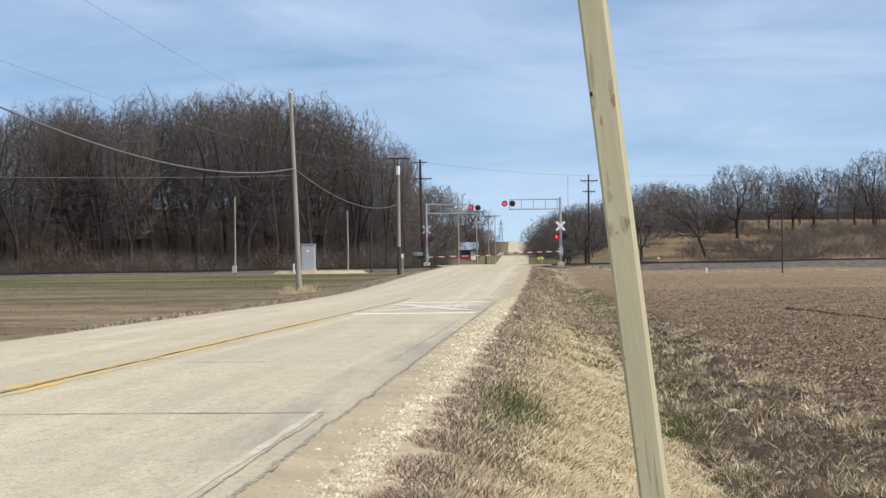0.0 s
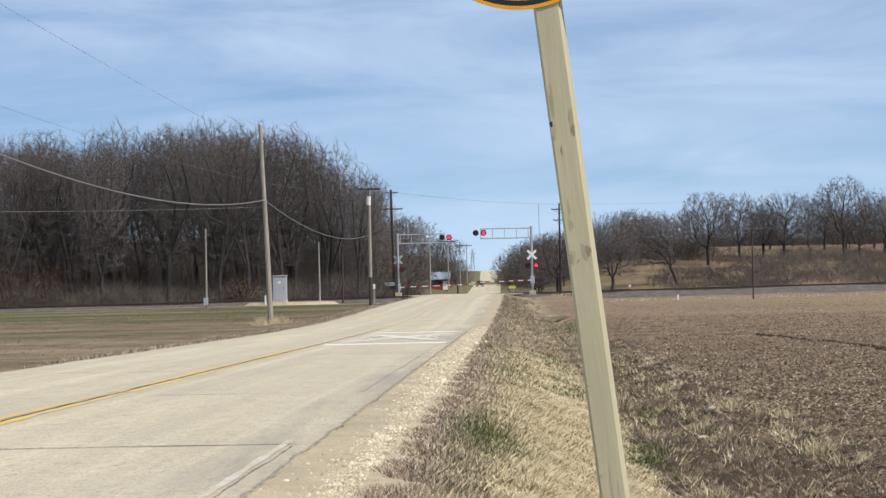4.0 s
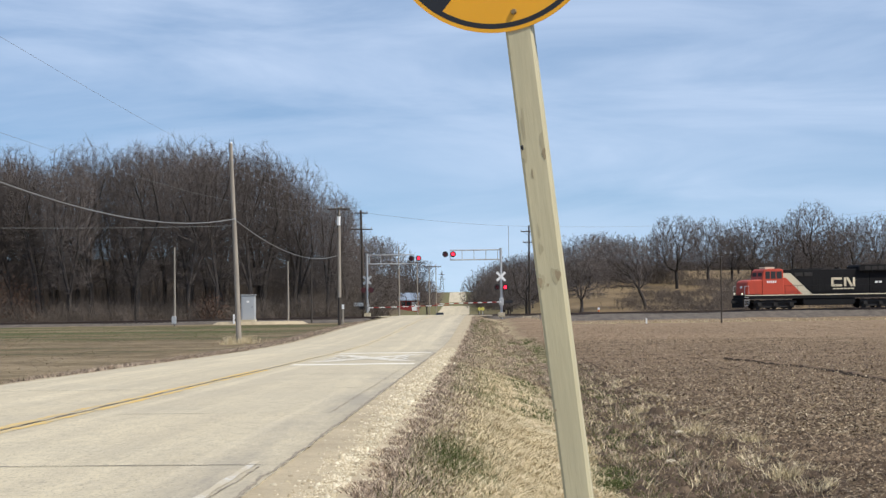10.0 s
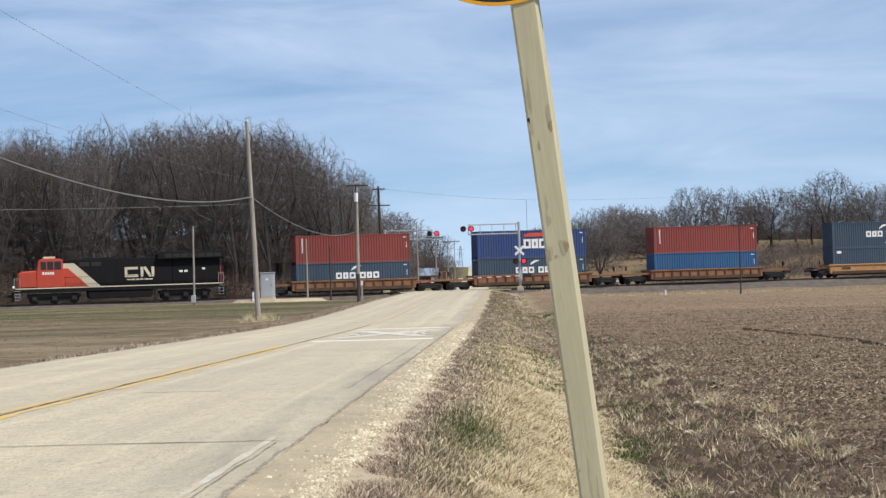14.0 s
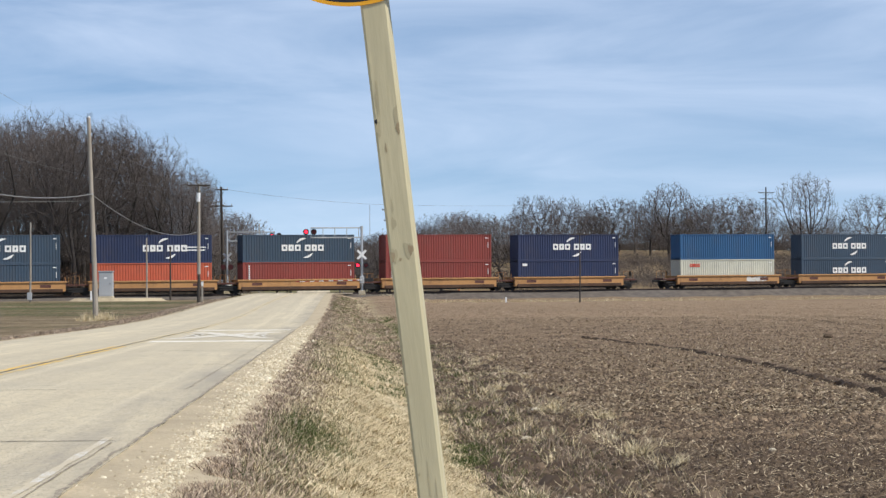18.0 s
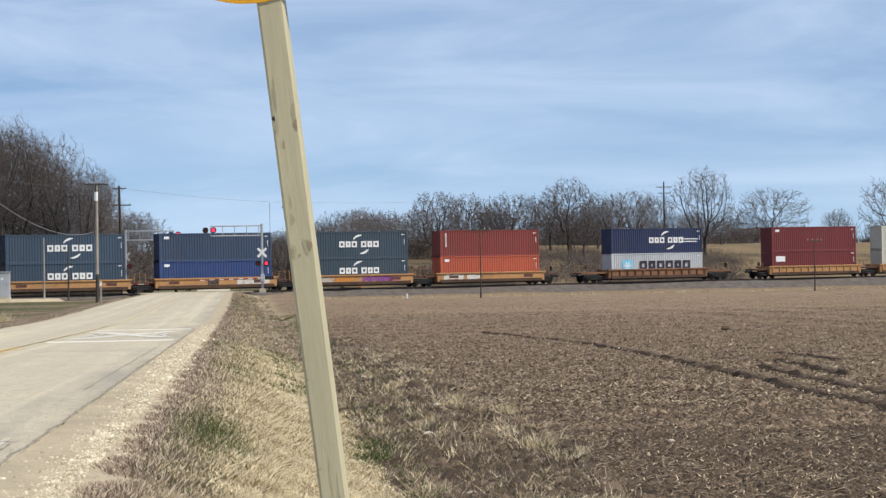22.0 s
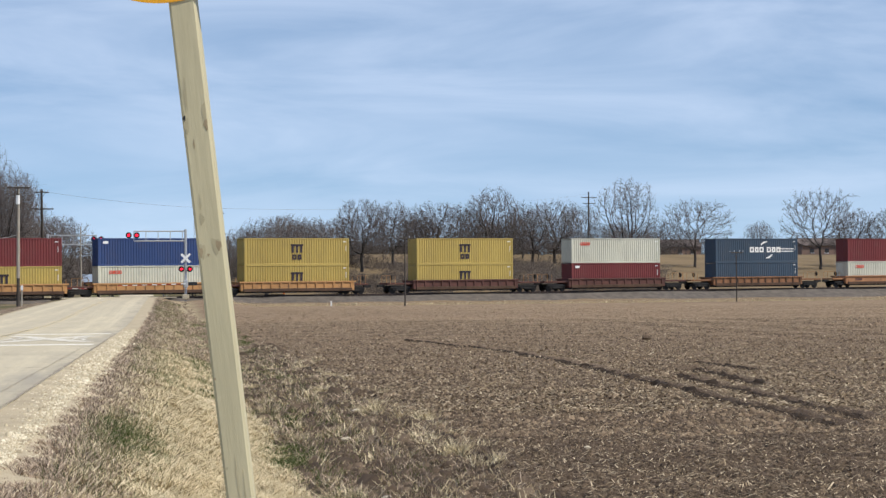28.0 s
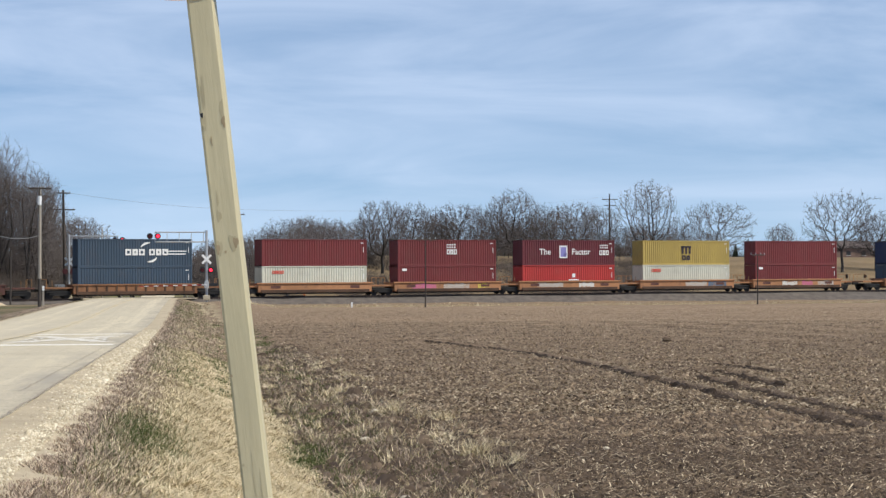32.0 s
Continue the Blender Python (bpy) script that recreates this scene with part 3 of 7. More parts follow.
# ragged limestone shoulder
sh_y = np.concatenate([np.arange(4, 60, 0.12), np.arange(60, 192, 1.5)])
for name, xi, sgn in (("gravel_shoulder", ROAD_R, 1), ("gravel_shoulder", ROAD_L, -1)):
    vv, ff = [], []
    for yy in sh_y:
        wob = 0.05 * math.sin(yy * 0.7) + 0.05 * math.sin(yy * 2.3 + 1) + 0.05 * math.sin(yy * 7.3) + 0.03 * math.sin(yy * 17.1)
        w = (0.78 if sgn > 0 else 0.5) + wob
        for k, frac in enumerate((-0.06, 0.02, 0.45, 0.8, 1.0, 1.25)):
            x = xi + sgn * w * frac
            z = float(road_z(yy)) - (0.012, 0.012, 0.02, 0.035, 0.06, 0.2)[k]
            vv.append((x, yy, z))
    ff = [(6 * i + j, 6 * i + j + 1, 6 * i + 7 + j, 6 * i + 6 + j) for i in range(len(sh_y) - 1) for j in range(5)]
    sh = link(name, mesh_of(name, vv, ff, M_GRAVEL, True))
    tagged(sh, "crushed limestone shoulder along the concrete", "shoulder", kind="structure")

# ---- railway ----
track = anchor("railway", Matrix(), "single railway line on grey ballast", "railway track")
tagged(track, kind="structure")
SECTION = ((-5.6, -1.55), (-3.4, -0.75), (-1.9, -0.21), (1.9, -0.21), (3.4, -0.75), (4.8, -1.3))
bal_s = np.concatenate([np.arange(-260, -13, 2.5), np.arange(-13, 13, 1.0), np.arange(13, 160, 2.5), np.arange(160, 900, 20)])
vv = []
for s in bal_s:
    for k, (a, u) in enumerate(SECTION):
        j = 0.10 * math.sin(s * 3.1 + k * 1.7)
        on_road = -11.5 < s * COS_T < 0.9
        vv.append(tuple(track_point(s, a + j, min(u, -0.35) if on_road else u + 0.05 * math.sin(s * 5.3 + k))))
n = len(SECTION)
ff = [(i * n + j, (i + 1) * n + j, (i + 1) * n + j + 1, i * n + j + 1) for i in range(len(bal_s) - 1) for j in range(n - 1)]
link("ballast", mesh_of("ballast", vv, ff, M_BALLAST), track, "grey crushed stone ballast")
for a in (-0.75, 0.75):
    bm = bmesh.new()
    p0, p1 = track_point(-260), track_point(900)
    axis = (p1 - p0).normalized()
    turn = Matrix.LocRotScale(None, axis.to_track_quat("X", "Z"), None)
    for w, h, zc in ((0.07, 0.045, -0.022), (0.018, 0.10, -0.09), (0.14, 0.02, -0.15)):
        box(bm, (0, 0, 0), (1160, w, h), 0, Matrix.Translation(track_point(320, a, zc)) @ turn)
    part("rail", bm, M_RAIL, track, "brown steel rail")
tie = bmesh.new()
box(tie, (0, 0, 0), (0.22, 2.6, 0.17), 0.01)
tie_me = bpy.data.meshes.new("sleeper")
tie.to_mesh(tie_me)
tie.free()
tie_me.materials.append(M_TIE)
track_turn = Euler((0, 0, math.atan(SLOPE)))
for k in range(300):
    s = -66 + 0.54 * k
    if -11.3 < s * COS_T < 0.8:
        continue
    t = link("sleeper", tie_me, track)
    t.matrix_world = Matrix.LocRotScale(track_point(s, 0, -0.265), track_turn, None)
# crossing panels between and beside the rails
for a, w in ((-1.35, 1.1), (0.0, 1.36), (1.35, 1.1)):
    bm = bmesh.new()
    box(bm, (0, 0, 0), (12.2, w, 0.12), 0.01, Matrix.LocRotScale(track_point(-5.4, a, -0.072), track_turn, None))
    part("crossing_panel", bm, M_CONCRETE, track, "concrete crossing panel")


# ---- bare trees ----
def tube(v, f, a, b, r0, r1, n):
    d = (b - a)
    if d.length < 1e-6:
        return
    q = d.to_track_quat("Z", "Y")
    i0 = len(v)
    for p, r in ((a, r0), (b, r1)):
        for k in range(n):
            ang = 2 * math.pi * k / n
            v.append(tuple(p + q @ Vector((math.cos(ang) * r, math.sin(ang) * r, 0))))
    for k in range(n):
        f.append((i0 + k, i0 + (k + 1) % n, i0 + n + (k + 1) % n, i0 + n + k))


def spike(v, f, a, b, r):
    d = b - a
    q = d.to_track_quat("Z", "Y")
    i0 = len(v)
    for k in range(3):
        ang = 2 * math.pi * k / 3
        v.append(tuple(a + q @ Vector((math.cos(ang) * r, math.sin(ang) * r, 0))))
    v.append(tuple(b))
    f += [(i0, i0 + 1, i0 + 3), (i0 + 1, i0 + 2, i0 + 3), (i0 + 2, i0, i0 + 3)]


def grown(g, goals, stems, step, kill, rise=0.1, wander=0.12, rounds=110):
    """Branches that grow from the stems towards scattered goals: places and parents of the joints."""
    pos, parent = [], []
    for line, root in stems:
        prev = root
        for p in line:
            pos.append(np.array(p, float))
            parent.append(prev)
            prev = len(pos) - 1
    pos = np.array(pos)
    goals = goals.copy()
    d = np.linalg.norm(goals[:, None] - pos[None], axis=2)
    near, dist = d.argmin(1), d.min(1)
    tries = np.zeros(len(goals), int)
    for _ in range(rounds):
        if not len(goals):
            break
        to = goals - pos[near]
        to /= np.linalg.norm(to, axis=1)[:, None] + 1e-9
        pull = np.zeros_like(pos)
        np.add.at(pull, near, to)
        who = np.unique(near)
        way = pull[who]
        way /= np.linalg.norm(way, axis=1)[:, None] + 1e-9
        way += g.normal(0, wander, way.shape)
        way[:, 2] += rise
        way /= np.linalg.norm(way, axis=1)[:, None] + 1e-9
        fresh = pos[who] + way * step
        base = len(pos)
        pos = np.concatenate([pos, fresh])
        parent += who.tolist()
        d = np.linalg.norm(goals[:, None] - fresh[None], axis=2)
        k, m = d.argmin(1), d.min(1)
        tries = np.where(m < dist, 0, tries + 1)
        near, dist = np.where(m < dist, k + base, near), np.minimum(m, dist)
        keep = (dist > kill) & (tries < 4)
        goals, near, dist, tries = goals[keep], near[keep], dist[keep], tries[keep]
    return pos, np.array(parent)


def limb_mesh(name, a, b, ra, rb, sides, material, twigs=None):
    """Tapered tubes from a to b and pointed twigs, all in one mesh."""
    def rings(p, q, n):
        d = q - p
        d /= np.linalg.norm(d, axis=1)[:, None] + 1e-9
        ref = np.where(np.abs(d[:, 2:3]) < 0.9, np.array([[0.0, 0, 1]]), np.array([[1.0, 0, 0]]))
        u = np.cross(d, ref)
        u /= np.linalg.norm(u, axis=1)[:, None] + 1e-9
        w = np.cross(d, u)
        ang = 2 * math.pi * np.arange(n) / n
        return u[:, None] * np.cos(ang)[None, :, None] + w[:, None] * np.sin(ang)[None, :, None]

    ring = rings(a, b, sides)
    pts = np.concatenate([a[:, None] + ring * ra[:, None, None], b[:, None] + ring * rb[:, None, None]], 1).reshape(-1, 3)
    quad = np.array([(k, k + sides, (k + 1) % sides + sides, (k + 1) % sides) for k in range(sides)])
    corners = (quad[None] + (np.arange(len(a)) * 2 * sides)[:, None, None]).reshape(-1)
    starts = np.arange(len(a) * sides) * 4
    if twigs is not None:
        p, q, r = twigs
        spikes = np.concatenate([p[:, None] + rings(p, q, 3) * r, q[:, None]], 1).reshape(-1, 3)
        tri = np.array(((0, 1, 3), (1, 2, 3), (2, 0, 3)))
        more = (tri[None] + (np.arange(len(p)) * 4)[:, None, None]).reshape(-1) + len(pts)
        starts = np.concatenate([starts, len(corners) + np.arange(len(p) * 3) * 3])
        corners, pts = np.concatenate([corners, more]), np.concatenate([pts, spikes])
    me = bpy.data.meshes.new(name)
    me.vertices.add(len(pts))
    me.vertices.foreach_set("co", pts.reshape(-1))
    me.loops.add(len(corners))
    me.loops.foreach_set("vertex_index", corners)
    me.polygons.add(len(starts))
    me.polygons.foreach_set("loop_start", starts)
    me.update(calc_edges=True)
    me.materials.append(material)
    return me


def crown_goals(g, n, centre, radii, hollow=0.35, floor=-0.6):
    """Scattered goals in a rounded crown, denser towards its outside."""
    p = g.normal(0, 1, (n * 3, 3))
    p /= np.linalg.norm(p, axis=1)[:, None]
    full = np.sign(p) * np.abs(p) ** 0.8
    full = full * (1 + 0.10 * np.sin(full[:, 0:1] * 5 + centre[2]) * np.sin(full[:, 1:2] * 4 + 1) + 0.07 * np.sin(full[:, 0:1] * 9 + full[:, 1:2] * 7))
    p = full * (hollow + (1 - hollow) * g.random((n * 3, 1)) ** 0.5)
    p = p[p[:, 2] > floor][:n]
    return np.array(centre) + p * np.array(radii)


def bare_tree(seed, goals, stems, step, kill, tip=0.014, power=2.25, rise=0.1, wander=0.12, twigs=3, twig_len=0.8, twig_r=0.010, bark=None, thick=1.0):
    """Meshes of a leafless tree: trunk with main limbs, and the crown of branches and twigs."""
    g = np.random.default_rng(seed)
    pos, parent = grown(g, goals, stems, step, kill, rise, wander)
    n = len(pos)
    load = np.zeros(n)
    for i in range(n - 1, 0, -1):
        if load[i] == 0:
            load[i] = tip ** power
        load[parent[i]] += load[i]
    r = load ** (1 / power) * thick
    foot = 1 + 0.30 * np.exp(-np.maximum(pos[:, 2], 0) / 0.35)
    r = r * foot
    i = np.arange(1, n)[parent[1:] >= 0]
    a, b, ra, rb = pos[parent[i]], pos[i], np.minimum(r[parent[i]], r[i] * 1.35), r[i]
    big = rb > 0.05
    trunk = limb_mesh("trunk", a[big], b[big], ra[big], rb[big], 6, bark or M_BARK)
    fine = np.flatnonzero(rb < 0.032)
    who = np.repeat(fine, twigs)
    at = a[who] + (b[who] - a[who]) * g.random((len(who), 1))
    out = (b[who] - a[who]) / step + g.normal(0, 0.42, (len(who), 3)) + np.array((0, 0, 0.5))
    out /= np.linalg.norm(out, axis=1)[:, None]
    end = at + out * (twig_len * g.uniform(0.4, 1.3, (len(who), 1)))
    small = ~big
    return trunk, limb_mesh("crown", a[small], b[small], ra[small], rb[small], 3, M_TWIG, (at, end, twig_r))


def wood_tree(seed, twigs=3, n=2300, low=6.0, wide=3.5, kill=0.40):
    """A tall forest tree: a forked trunk with limbs that climb steeply."""
    g = np.random.default_rng(seed)
    fork = g.uniform(2.5, 6.0)
    lean = g.normal(0, 0.05, 2)
    line = [(lean[0] * z, lean[1] * z, z) for z in np.arange(-0.5, fork, 0.5)]
    stems = [(line, -1)]
    root = len(line) - 1
    for k in range(int(g.integers(2, 4))):
        az = 2.4 * k + g.uniform(0, 6)
        out = g.uniform(0.18, 0.42)
        stems.append(([(line[-1][0] + math.cos(az) * out * h, line[-1][1] + math.sin(az) * out * h, fork + h) for h in np.arange(0.5, 6.5, 0.5)], root))
    goals = np.concatenate([crown_goals(g, n, (lean[0] * 12, lean[1] * 12, 13.2), (wide, wide, 5.8), 0.30, -1), crown_goals(g, n // 5, (0, 0, low + 1.0), (wide * 0.9, wide * 0.9, 3.5), 0.3, -1)])
    return bare_tree(seed + 1, goals, stems, 0.38, kill, 0.0105, 2.05, 0.10, 0.08, twigs, 0.95, 0.0085)


def oak(seed, h=11.0, wide=4.6, bole=2.6, n=2600, twigs=3, lean=0.0, kill=0.31, gnarl=0.2):
    """A broad open-grown tree with heavy limbs under a domed crown."""
    g = np.random.default_rng(seed)
    line = [(lean * z + 0.05 * math.sin(z * 2 + seed), 0.04 * math.sin(z * 1.7), z) for z in np.arange(-0.5, bole + 0.01, 0.35)]
    stems = [(line, -1)]
    top = line[-1]
    k_limbs = int(g.integers(4, 6))
    for k in range(k_limbs):
        az = 6.28 * k / k_limbs + g.uniform(-0.4, 0.4)
        slope = g.uniform(0.35, 1.3)
        pts, x, y, z = [], top[0], top[1], top[2]
        for _ in range(int(g.integers(5, 9))):
            az += g.normal(0, 0.22)
            slope += g.normal(0.03, 0.18)
            x, y, z = x + math.cos(az) * 0.33 * math.cos(slope), y + math.sin(az) * 0.33 * math.cos(slope), z + 0.33 * math.sin(slope)
            pts.append((x, y, z))
        stems.append((pts, len(line) - 1))
    mid = bole + (h - bole) * 0.42
    goals = crown_goals(g, n, (lean * mid * 1.4, 0, mid), (wide, wide, h - mid), 0.32, -0.75)
    goals = goals[goals[:, 2] > bole * 0.75]
    return bare_tree(seed + 1, goals, stems, 0.30, kill, 0.013, 2.32, 0.06, gnarl, twigs, 0.62, 0.0105)


def plant(meshes, x, y, size, turn, name, label, group):
    t = anchor(name, Matrix.LocRotScale((x, y, float(ground_z(x, y))), Euler((0, 0, turn)), Vector((size, size, size))), label, "tree", group)
    link("trunk", meshes[0], t)
    link("crown", meshes[1], t)
    return t


def grove(name, kinds, spots, label):
    """Far trees that cannot be told apart, joined into one mesh."""
    raw = []
    for trunk, crown in kinds:
        both = []
        for me in (trunk, crown):
            co, loops, first = np.empty(len(me.vertices) * 3), np.empty(len(me.loops), int), np.empty(len(me.polygons), int)
            me.vertices.foreach_get("co", co)
            me.loops.foreach_get("vertex_index", loops)
            me.polygons.foreach_get("loop_start", first)
            both.append((co.reshape(-1, 3), loops, first))
        raw.append(both)
    pts, corners, starts, nv, nl = [], [], [], 0, 0
    for x, y, size, turn, kind in spots:
        c, k = math.cos(turn) * size, math.sin(turn) * size
        m = np.array(((c, k, 0), (-k, c, 0), (0, 0, size)))
        for co, loops, first in raw[kind]:
            pts.append(co @ m + np.array((x, y, float(ground_z(x, y)))))
            corners.append(loops + nv)
            starts.append(first + nl)
            nv, nl = nv + len(co), nl + len(loops)
    me = bpy.data.meshes.new(name)
    me.vertices.add(nv)
    me.vertices.foreach_set("co", np.concatenate(pts).reshape(-1))
    me.loops.add(nl)
    me.loops.foreach_set("vertex_index", np.concatenate(corners))
    starts = np.concatenate(starts)
    me.polygons.add(len(starts))
    me.polygons.foreach_set("loop_start", starts)
    me.update(calc_edges=True)
    me.materials.append(M_TWIG)
    return tagged(link(name, me), label, "woodland", kind="stuff")


rng = random.Random(7)
WOOD_TREES = [wood_tree(20 + k) for k in range(6)]
BACK_TREES = [wood_tree(40 + k, 2, 1500, kill=0.5) for k in range(3)]
OPEN_TREES = [oak(60, 11.2, 4.4, 2.7), oak(62, 10.6, 5.2, 2.2), oak(64, 11.6, 4.2, 3.0), oak(66, 10.2, 4.8, 2.4)]
DOME_TREES = [oak(70, 10.4, 5.8, 2.6, 1700, gnarl=0.28, kill=0.42), oak(72, 12.8, 6.0, 3.4, 1900, gnarl=0.28, kill=0.44)]
LEANING_TREE = oak(74, 10.6, 4.6, 2.8, lean=-0.42)
FAR_TREES = [oak(80, 10.5, 4.6, 1.8, 1100, twigs=3, kill=0.45), oak(82, 11.0, 4.0, 2.2, 1100, twigs=3, kill=0.45), oak(84, 10.0, 5.0, 1.6, 1100, twigs=3, kill=0.45)]
THIN_TREES = [oak(94, 10.5, 4.6, 1.8, 520, twigs=3, kill=0.6), oak(96, 11.0, 4.2, 2.2, 520, twigs=3, kill=0.6)]
TALL_OPEN = [oak(90, 15.0, 4.9, 3.6, 3000, twigs=2, gnarl=0.14), oak(92, 14.0, 4.4, 3.4, 2000, gnarl=0.14)]

# the wood behind the railway
for row, (q, step) in enumerate(((11, 4.6), (15, 4.4), (20, 4.4), (26, 4.6), (33, 5.0), (41, 5.4), (50, 6.0), (64, 7.0))):
    x = -16.5 - 0.3 * row
    while x > -84 - 0.35 * q:
        xx = x + rng.uniform(-1.6, 1.6)
        yy = TRACK_Y + SLOPE * xx + q / COS_T + rng.uniform(-2.2, 2.2)
        dome = float(np.interp(xx / yy, (-0.45, -0.275, -0.227, -0.195, -0.156, -0.132, -0.101, -0.07), (18.2, 18.8, 19.5, 19.8, 20.4, 19.2, 16.2, 11.8)))
        size = rng.uniform(0.92, 1.1) * (dome + 0.9) / 19.2 * (yy / 225) ** 0.6
        plant(rng.choice(WOOD_TREES if row < 6 else BACK_TREES), xx, yy, size, rng.uniform(0, 6.28), "tree", "tall leafless tree in the dense wood", "wood")
        x -= step * rng.uniform(0.8, 1.2)
# its edge along the road beyond the crossing
for y0, y1, u0, u1, n, k0, k1 in ((232, 300, -0.084, -0.066, 14, 0.62, 0.85), (300, 420, -0.064, -0.054, 12, 0.62, 0.80), (445, 560, -0.050, -0.027, 18, 0.62, 0.86)):
    for _ in range(n):
        yy = rng.uniform(y0, y1)
        plant(rng.choice(FAR_TREES), rng.uniform(u0, u1) * yy, yy, rng.uniform(k0, k1), rng.uniform(0, 6.28), "tree", "leafless tree at the edge of the wood", "wood")
for u, y, size, kind in ((-0.0575, 268, 1.12, 0), (-0.0625, 280, 1.10, 2), (-0.0680, 262, 1.12, 1), (-0.0360, 450, 1.12, 2), (-0.0420, 470, 1.10, 0), (-0.0300, 400, 0.72, 3)):
    plant(OPEN_TREES[kind], u * y, y, size, rng.uniform(0, 6.28), "tree", "round-headed leafless tree beside the crossing", "roadside trees")
# right of the road beyond the crossing
for y0, y1, u0, u1, n, k0, k1 in ((300, 400, 0.010, 0.035, 14, 0.62, 0.9), (255, 300, 0.012, 0.034, 8, 0.5, 0.68)):
    for _ in range(n):
        yy = rng.uniform(y0, y1)
        plant(rng.choice(FAR_TREES), rng.uniform(u0, u1) * yy, yy, rng.uniform(k0, k1), rng.uniform(0, 6.28), "tree", "leafless tree beside the far road", "roadside trees")
spots = []
for y0, y1, u0, u1, n, k0, k1 in ((420, 520, 0.001, 0.018, 34, 0.75, 1.05), (560, 700, -0.004, 0.014, 24, 0.7, 0.95)):
    for _ in range(n):
        yy = rng.uniform(y0, y1)
        spots.append((rng.uniform(u0, u1) * yy, yy, rng.uniform(k0, k1), rng.uniform(0, 6.28), rng.randrange(2)))
grove("roadside_copse", THIN_TREES, spots, "leafless copse beside the far road")
# pasture trees: bearing (x per y), distance, size and kind
PASTURE = ((0.0252, 236, 0.74, 0), (0.0555, 246, 0.82, 1), (0.108, 300, 1.10, 0), (0.1255, 310, 1.0, 2), (0.1385, 322, 0.98, 3), (0.1500, 320, 1.08, 1),
           (0.172, 345, 0.9, 2), (0.1825, 325, 1.22, 2), (0.191, 318, 0.86, 0), (0.205, 330, 1.04, 3), (0.2175, 335, 1.12, 1), (0.232, 350, 0.98, 0),
           (0.338, 350, 0.72, 2), (0.395, 340, 1.1, 3), (0.42, 335, 1.1, 1), (-0.001, 380, 0.8, 1))
for u, y, size, kind in PASTURE:
    plant(OPEN_TREES[kind], u * y, y, size, rng.uniform(0, 6.28), "tree", "leafless spreading tree on the pasture slope", "pasture trees")
plant(LEANING_TREE, 0.0914 * 252, 252, 0.94, 0.1, "tree", "leaning leafless tree at the foot of the pasture", "pasture trees")
for u, y, size, kind in ((0.2995, 330, 1.24, 0), (0.3745, 330, 1.22, 1)):
    plant(DOME_TREES[kind], u * y, y, size, rng.uniform(0, 6.28), "tree", "broad domed leafless oak alone on the pasture", "pasture trees")
for u, y, size, kind in ((0.2605, 322, 1.10, 0), (0.199, 352, 0.80, 1), (0.163, 360, 0.74, 1)):
    plant(TALL_OPEN[kind], u * y, y, size, rng.uniform(0, 6.28), "tree", "tall leafless tree on the pasture slope", "pasture trees")
for _ in range(20):
    u, y = rng.uniform(0.030, 0.105), rng.uniform(305, 345)
    plant(rng.choice(FAR_TREES), u * y, y, rng.uniform(0.62, 0.84), rng.uniform(0, 6.28), "tree", "leafless tree in the row across the pasture", "pasture trees")
for _ in range(24):
    u, y = rng.uniform(0.10, 0.27), rng.uniform(345, 385)
    plant(rng.choice(FAR_TREES), u * y, y, rng.uniform(0.55, 0.78), rng.uniform(0, 6.28), "tree", "leafless tree in the row across the pasture", "pasture trees")
spots = []
for u0, u1, y0, y1, n, k0, k1 in ((0.02, 0.30, 390, 560, 90, 0.6, 0.9), (0.29, 0.48, 470, 580, 34, 0.5, 0.75)):
    for _ in range(n):
        yy = rng.uniform(y0, y1)
        spots.append((rng.uniform(u0, u1) * yy, yy, rng.uniform(k0, k1), rng.uniform(0, 6.28), rng.randrange(2)))
grove("far_wood", THIN_TREES, spots, "leafless wood along the skyline beyond the pasture")


def brush(name, spots, label, h0, h1, stems, r=0.02, splay=0.34):
    """Leafless undergrowth: many thin stems in one mesh."""
    v, f = [], []
    for x, y, w in spots:
        z = float(ground_z(x, y))
        tall = rng.uniform(0.45, 1.25)
        for _ in range(stems):
            a = Vector((x + rng.gauss(0, w), y + rng.gauss(0, w), z - 0.1))
            h = rng.uniform(h0, h1) * tall
            b = a + Vector((rng.gauss(0, splay * 0.9) * h, rng.gauss(0, splay * 0.9) * h, h * rng.uniform(0.35, 0.6)))
            tube(v, f, a, b, r * 1.3, r, 3)
            for _ in range(5):
                c = b + Vector((rng.gauss(0, splay) * h, rng.gauss(0, splay) * h, h * rng.uniform(0.2 - 0.9 * splay, 0.5)))
                spike(v, f, a.lerp(b, rng.uniform(0.4, 1)), c, r * 0.9)
    ob = link(name, mesh_of(name, v, f, M_BRUSH))
    return tagged(ob, label, "brush", kind="stuff")


spots = []
for _ in range(420):
    x = rng.uniform(-95, -15)
    spots.append((x, TRACK_Y + SLOPE * x + rng.uniform(6, 24) / COS_T, 1.3))
brush("undergrowth", spots, "grey leafless undergrowth at the edge of the wood", 1.2, 4.2, 34, 0.011)
spots = [(x, TRACK_Y + SLOPE * x + rng.uniform(12, 75) / COS_T, 1.6) for x in [rng.uniform(-110, -16) for _ in range(240)]]
brush("saplings", spots, "thin leafless saplings inside the wood", 4.0, 9.0, 16, 0.017, 0.12)
spots = [(x, TRACK_Y + SLOPE * x + rng.uniform(60, 125) / COS_T, 2.2) for x in [rng.uniform(-140, -23) for _ in range(360)]]
brush("inner_thicket", spots, "dark tangle of bare stems deep inside the wood", 7.0, 13.0, 16, 0.045, 0.09)
spots = []
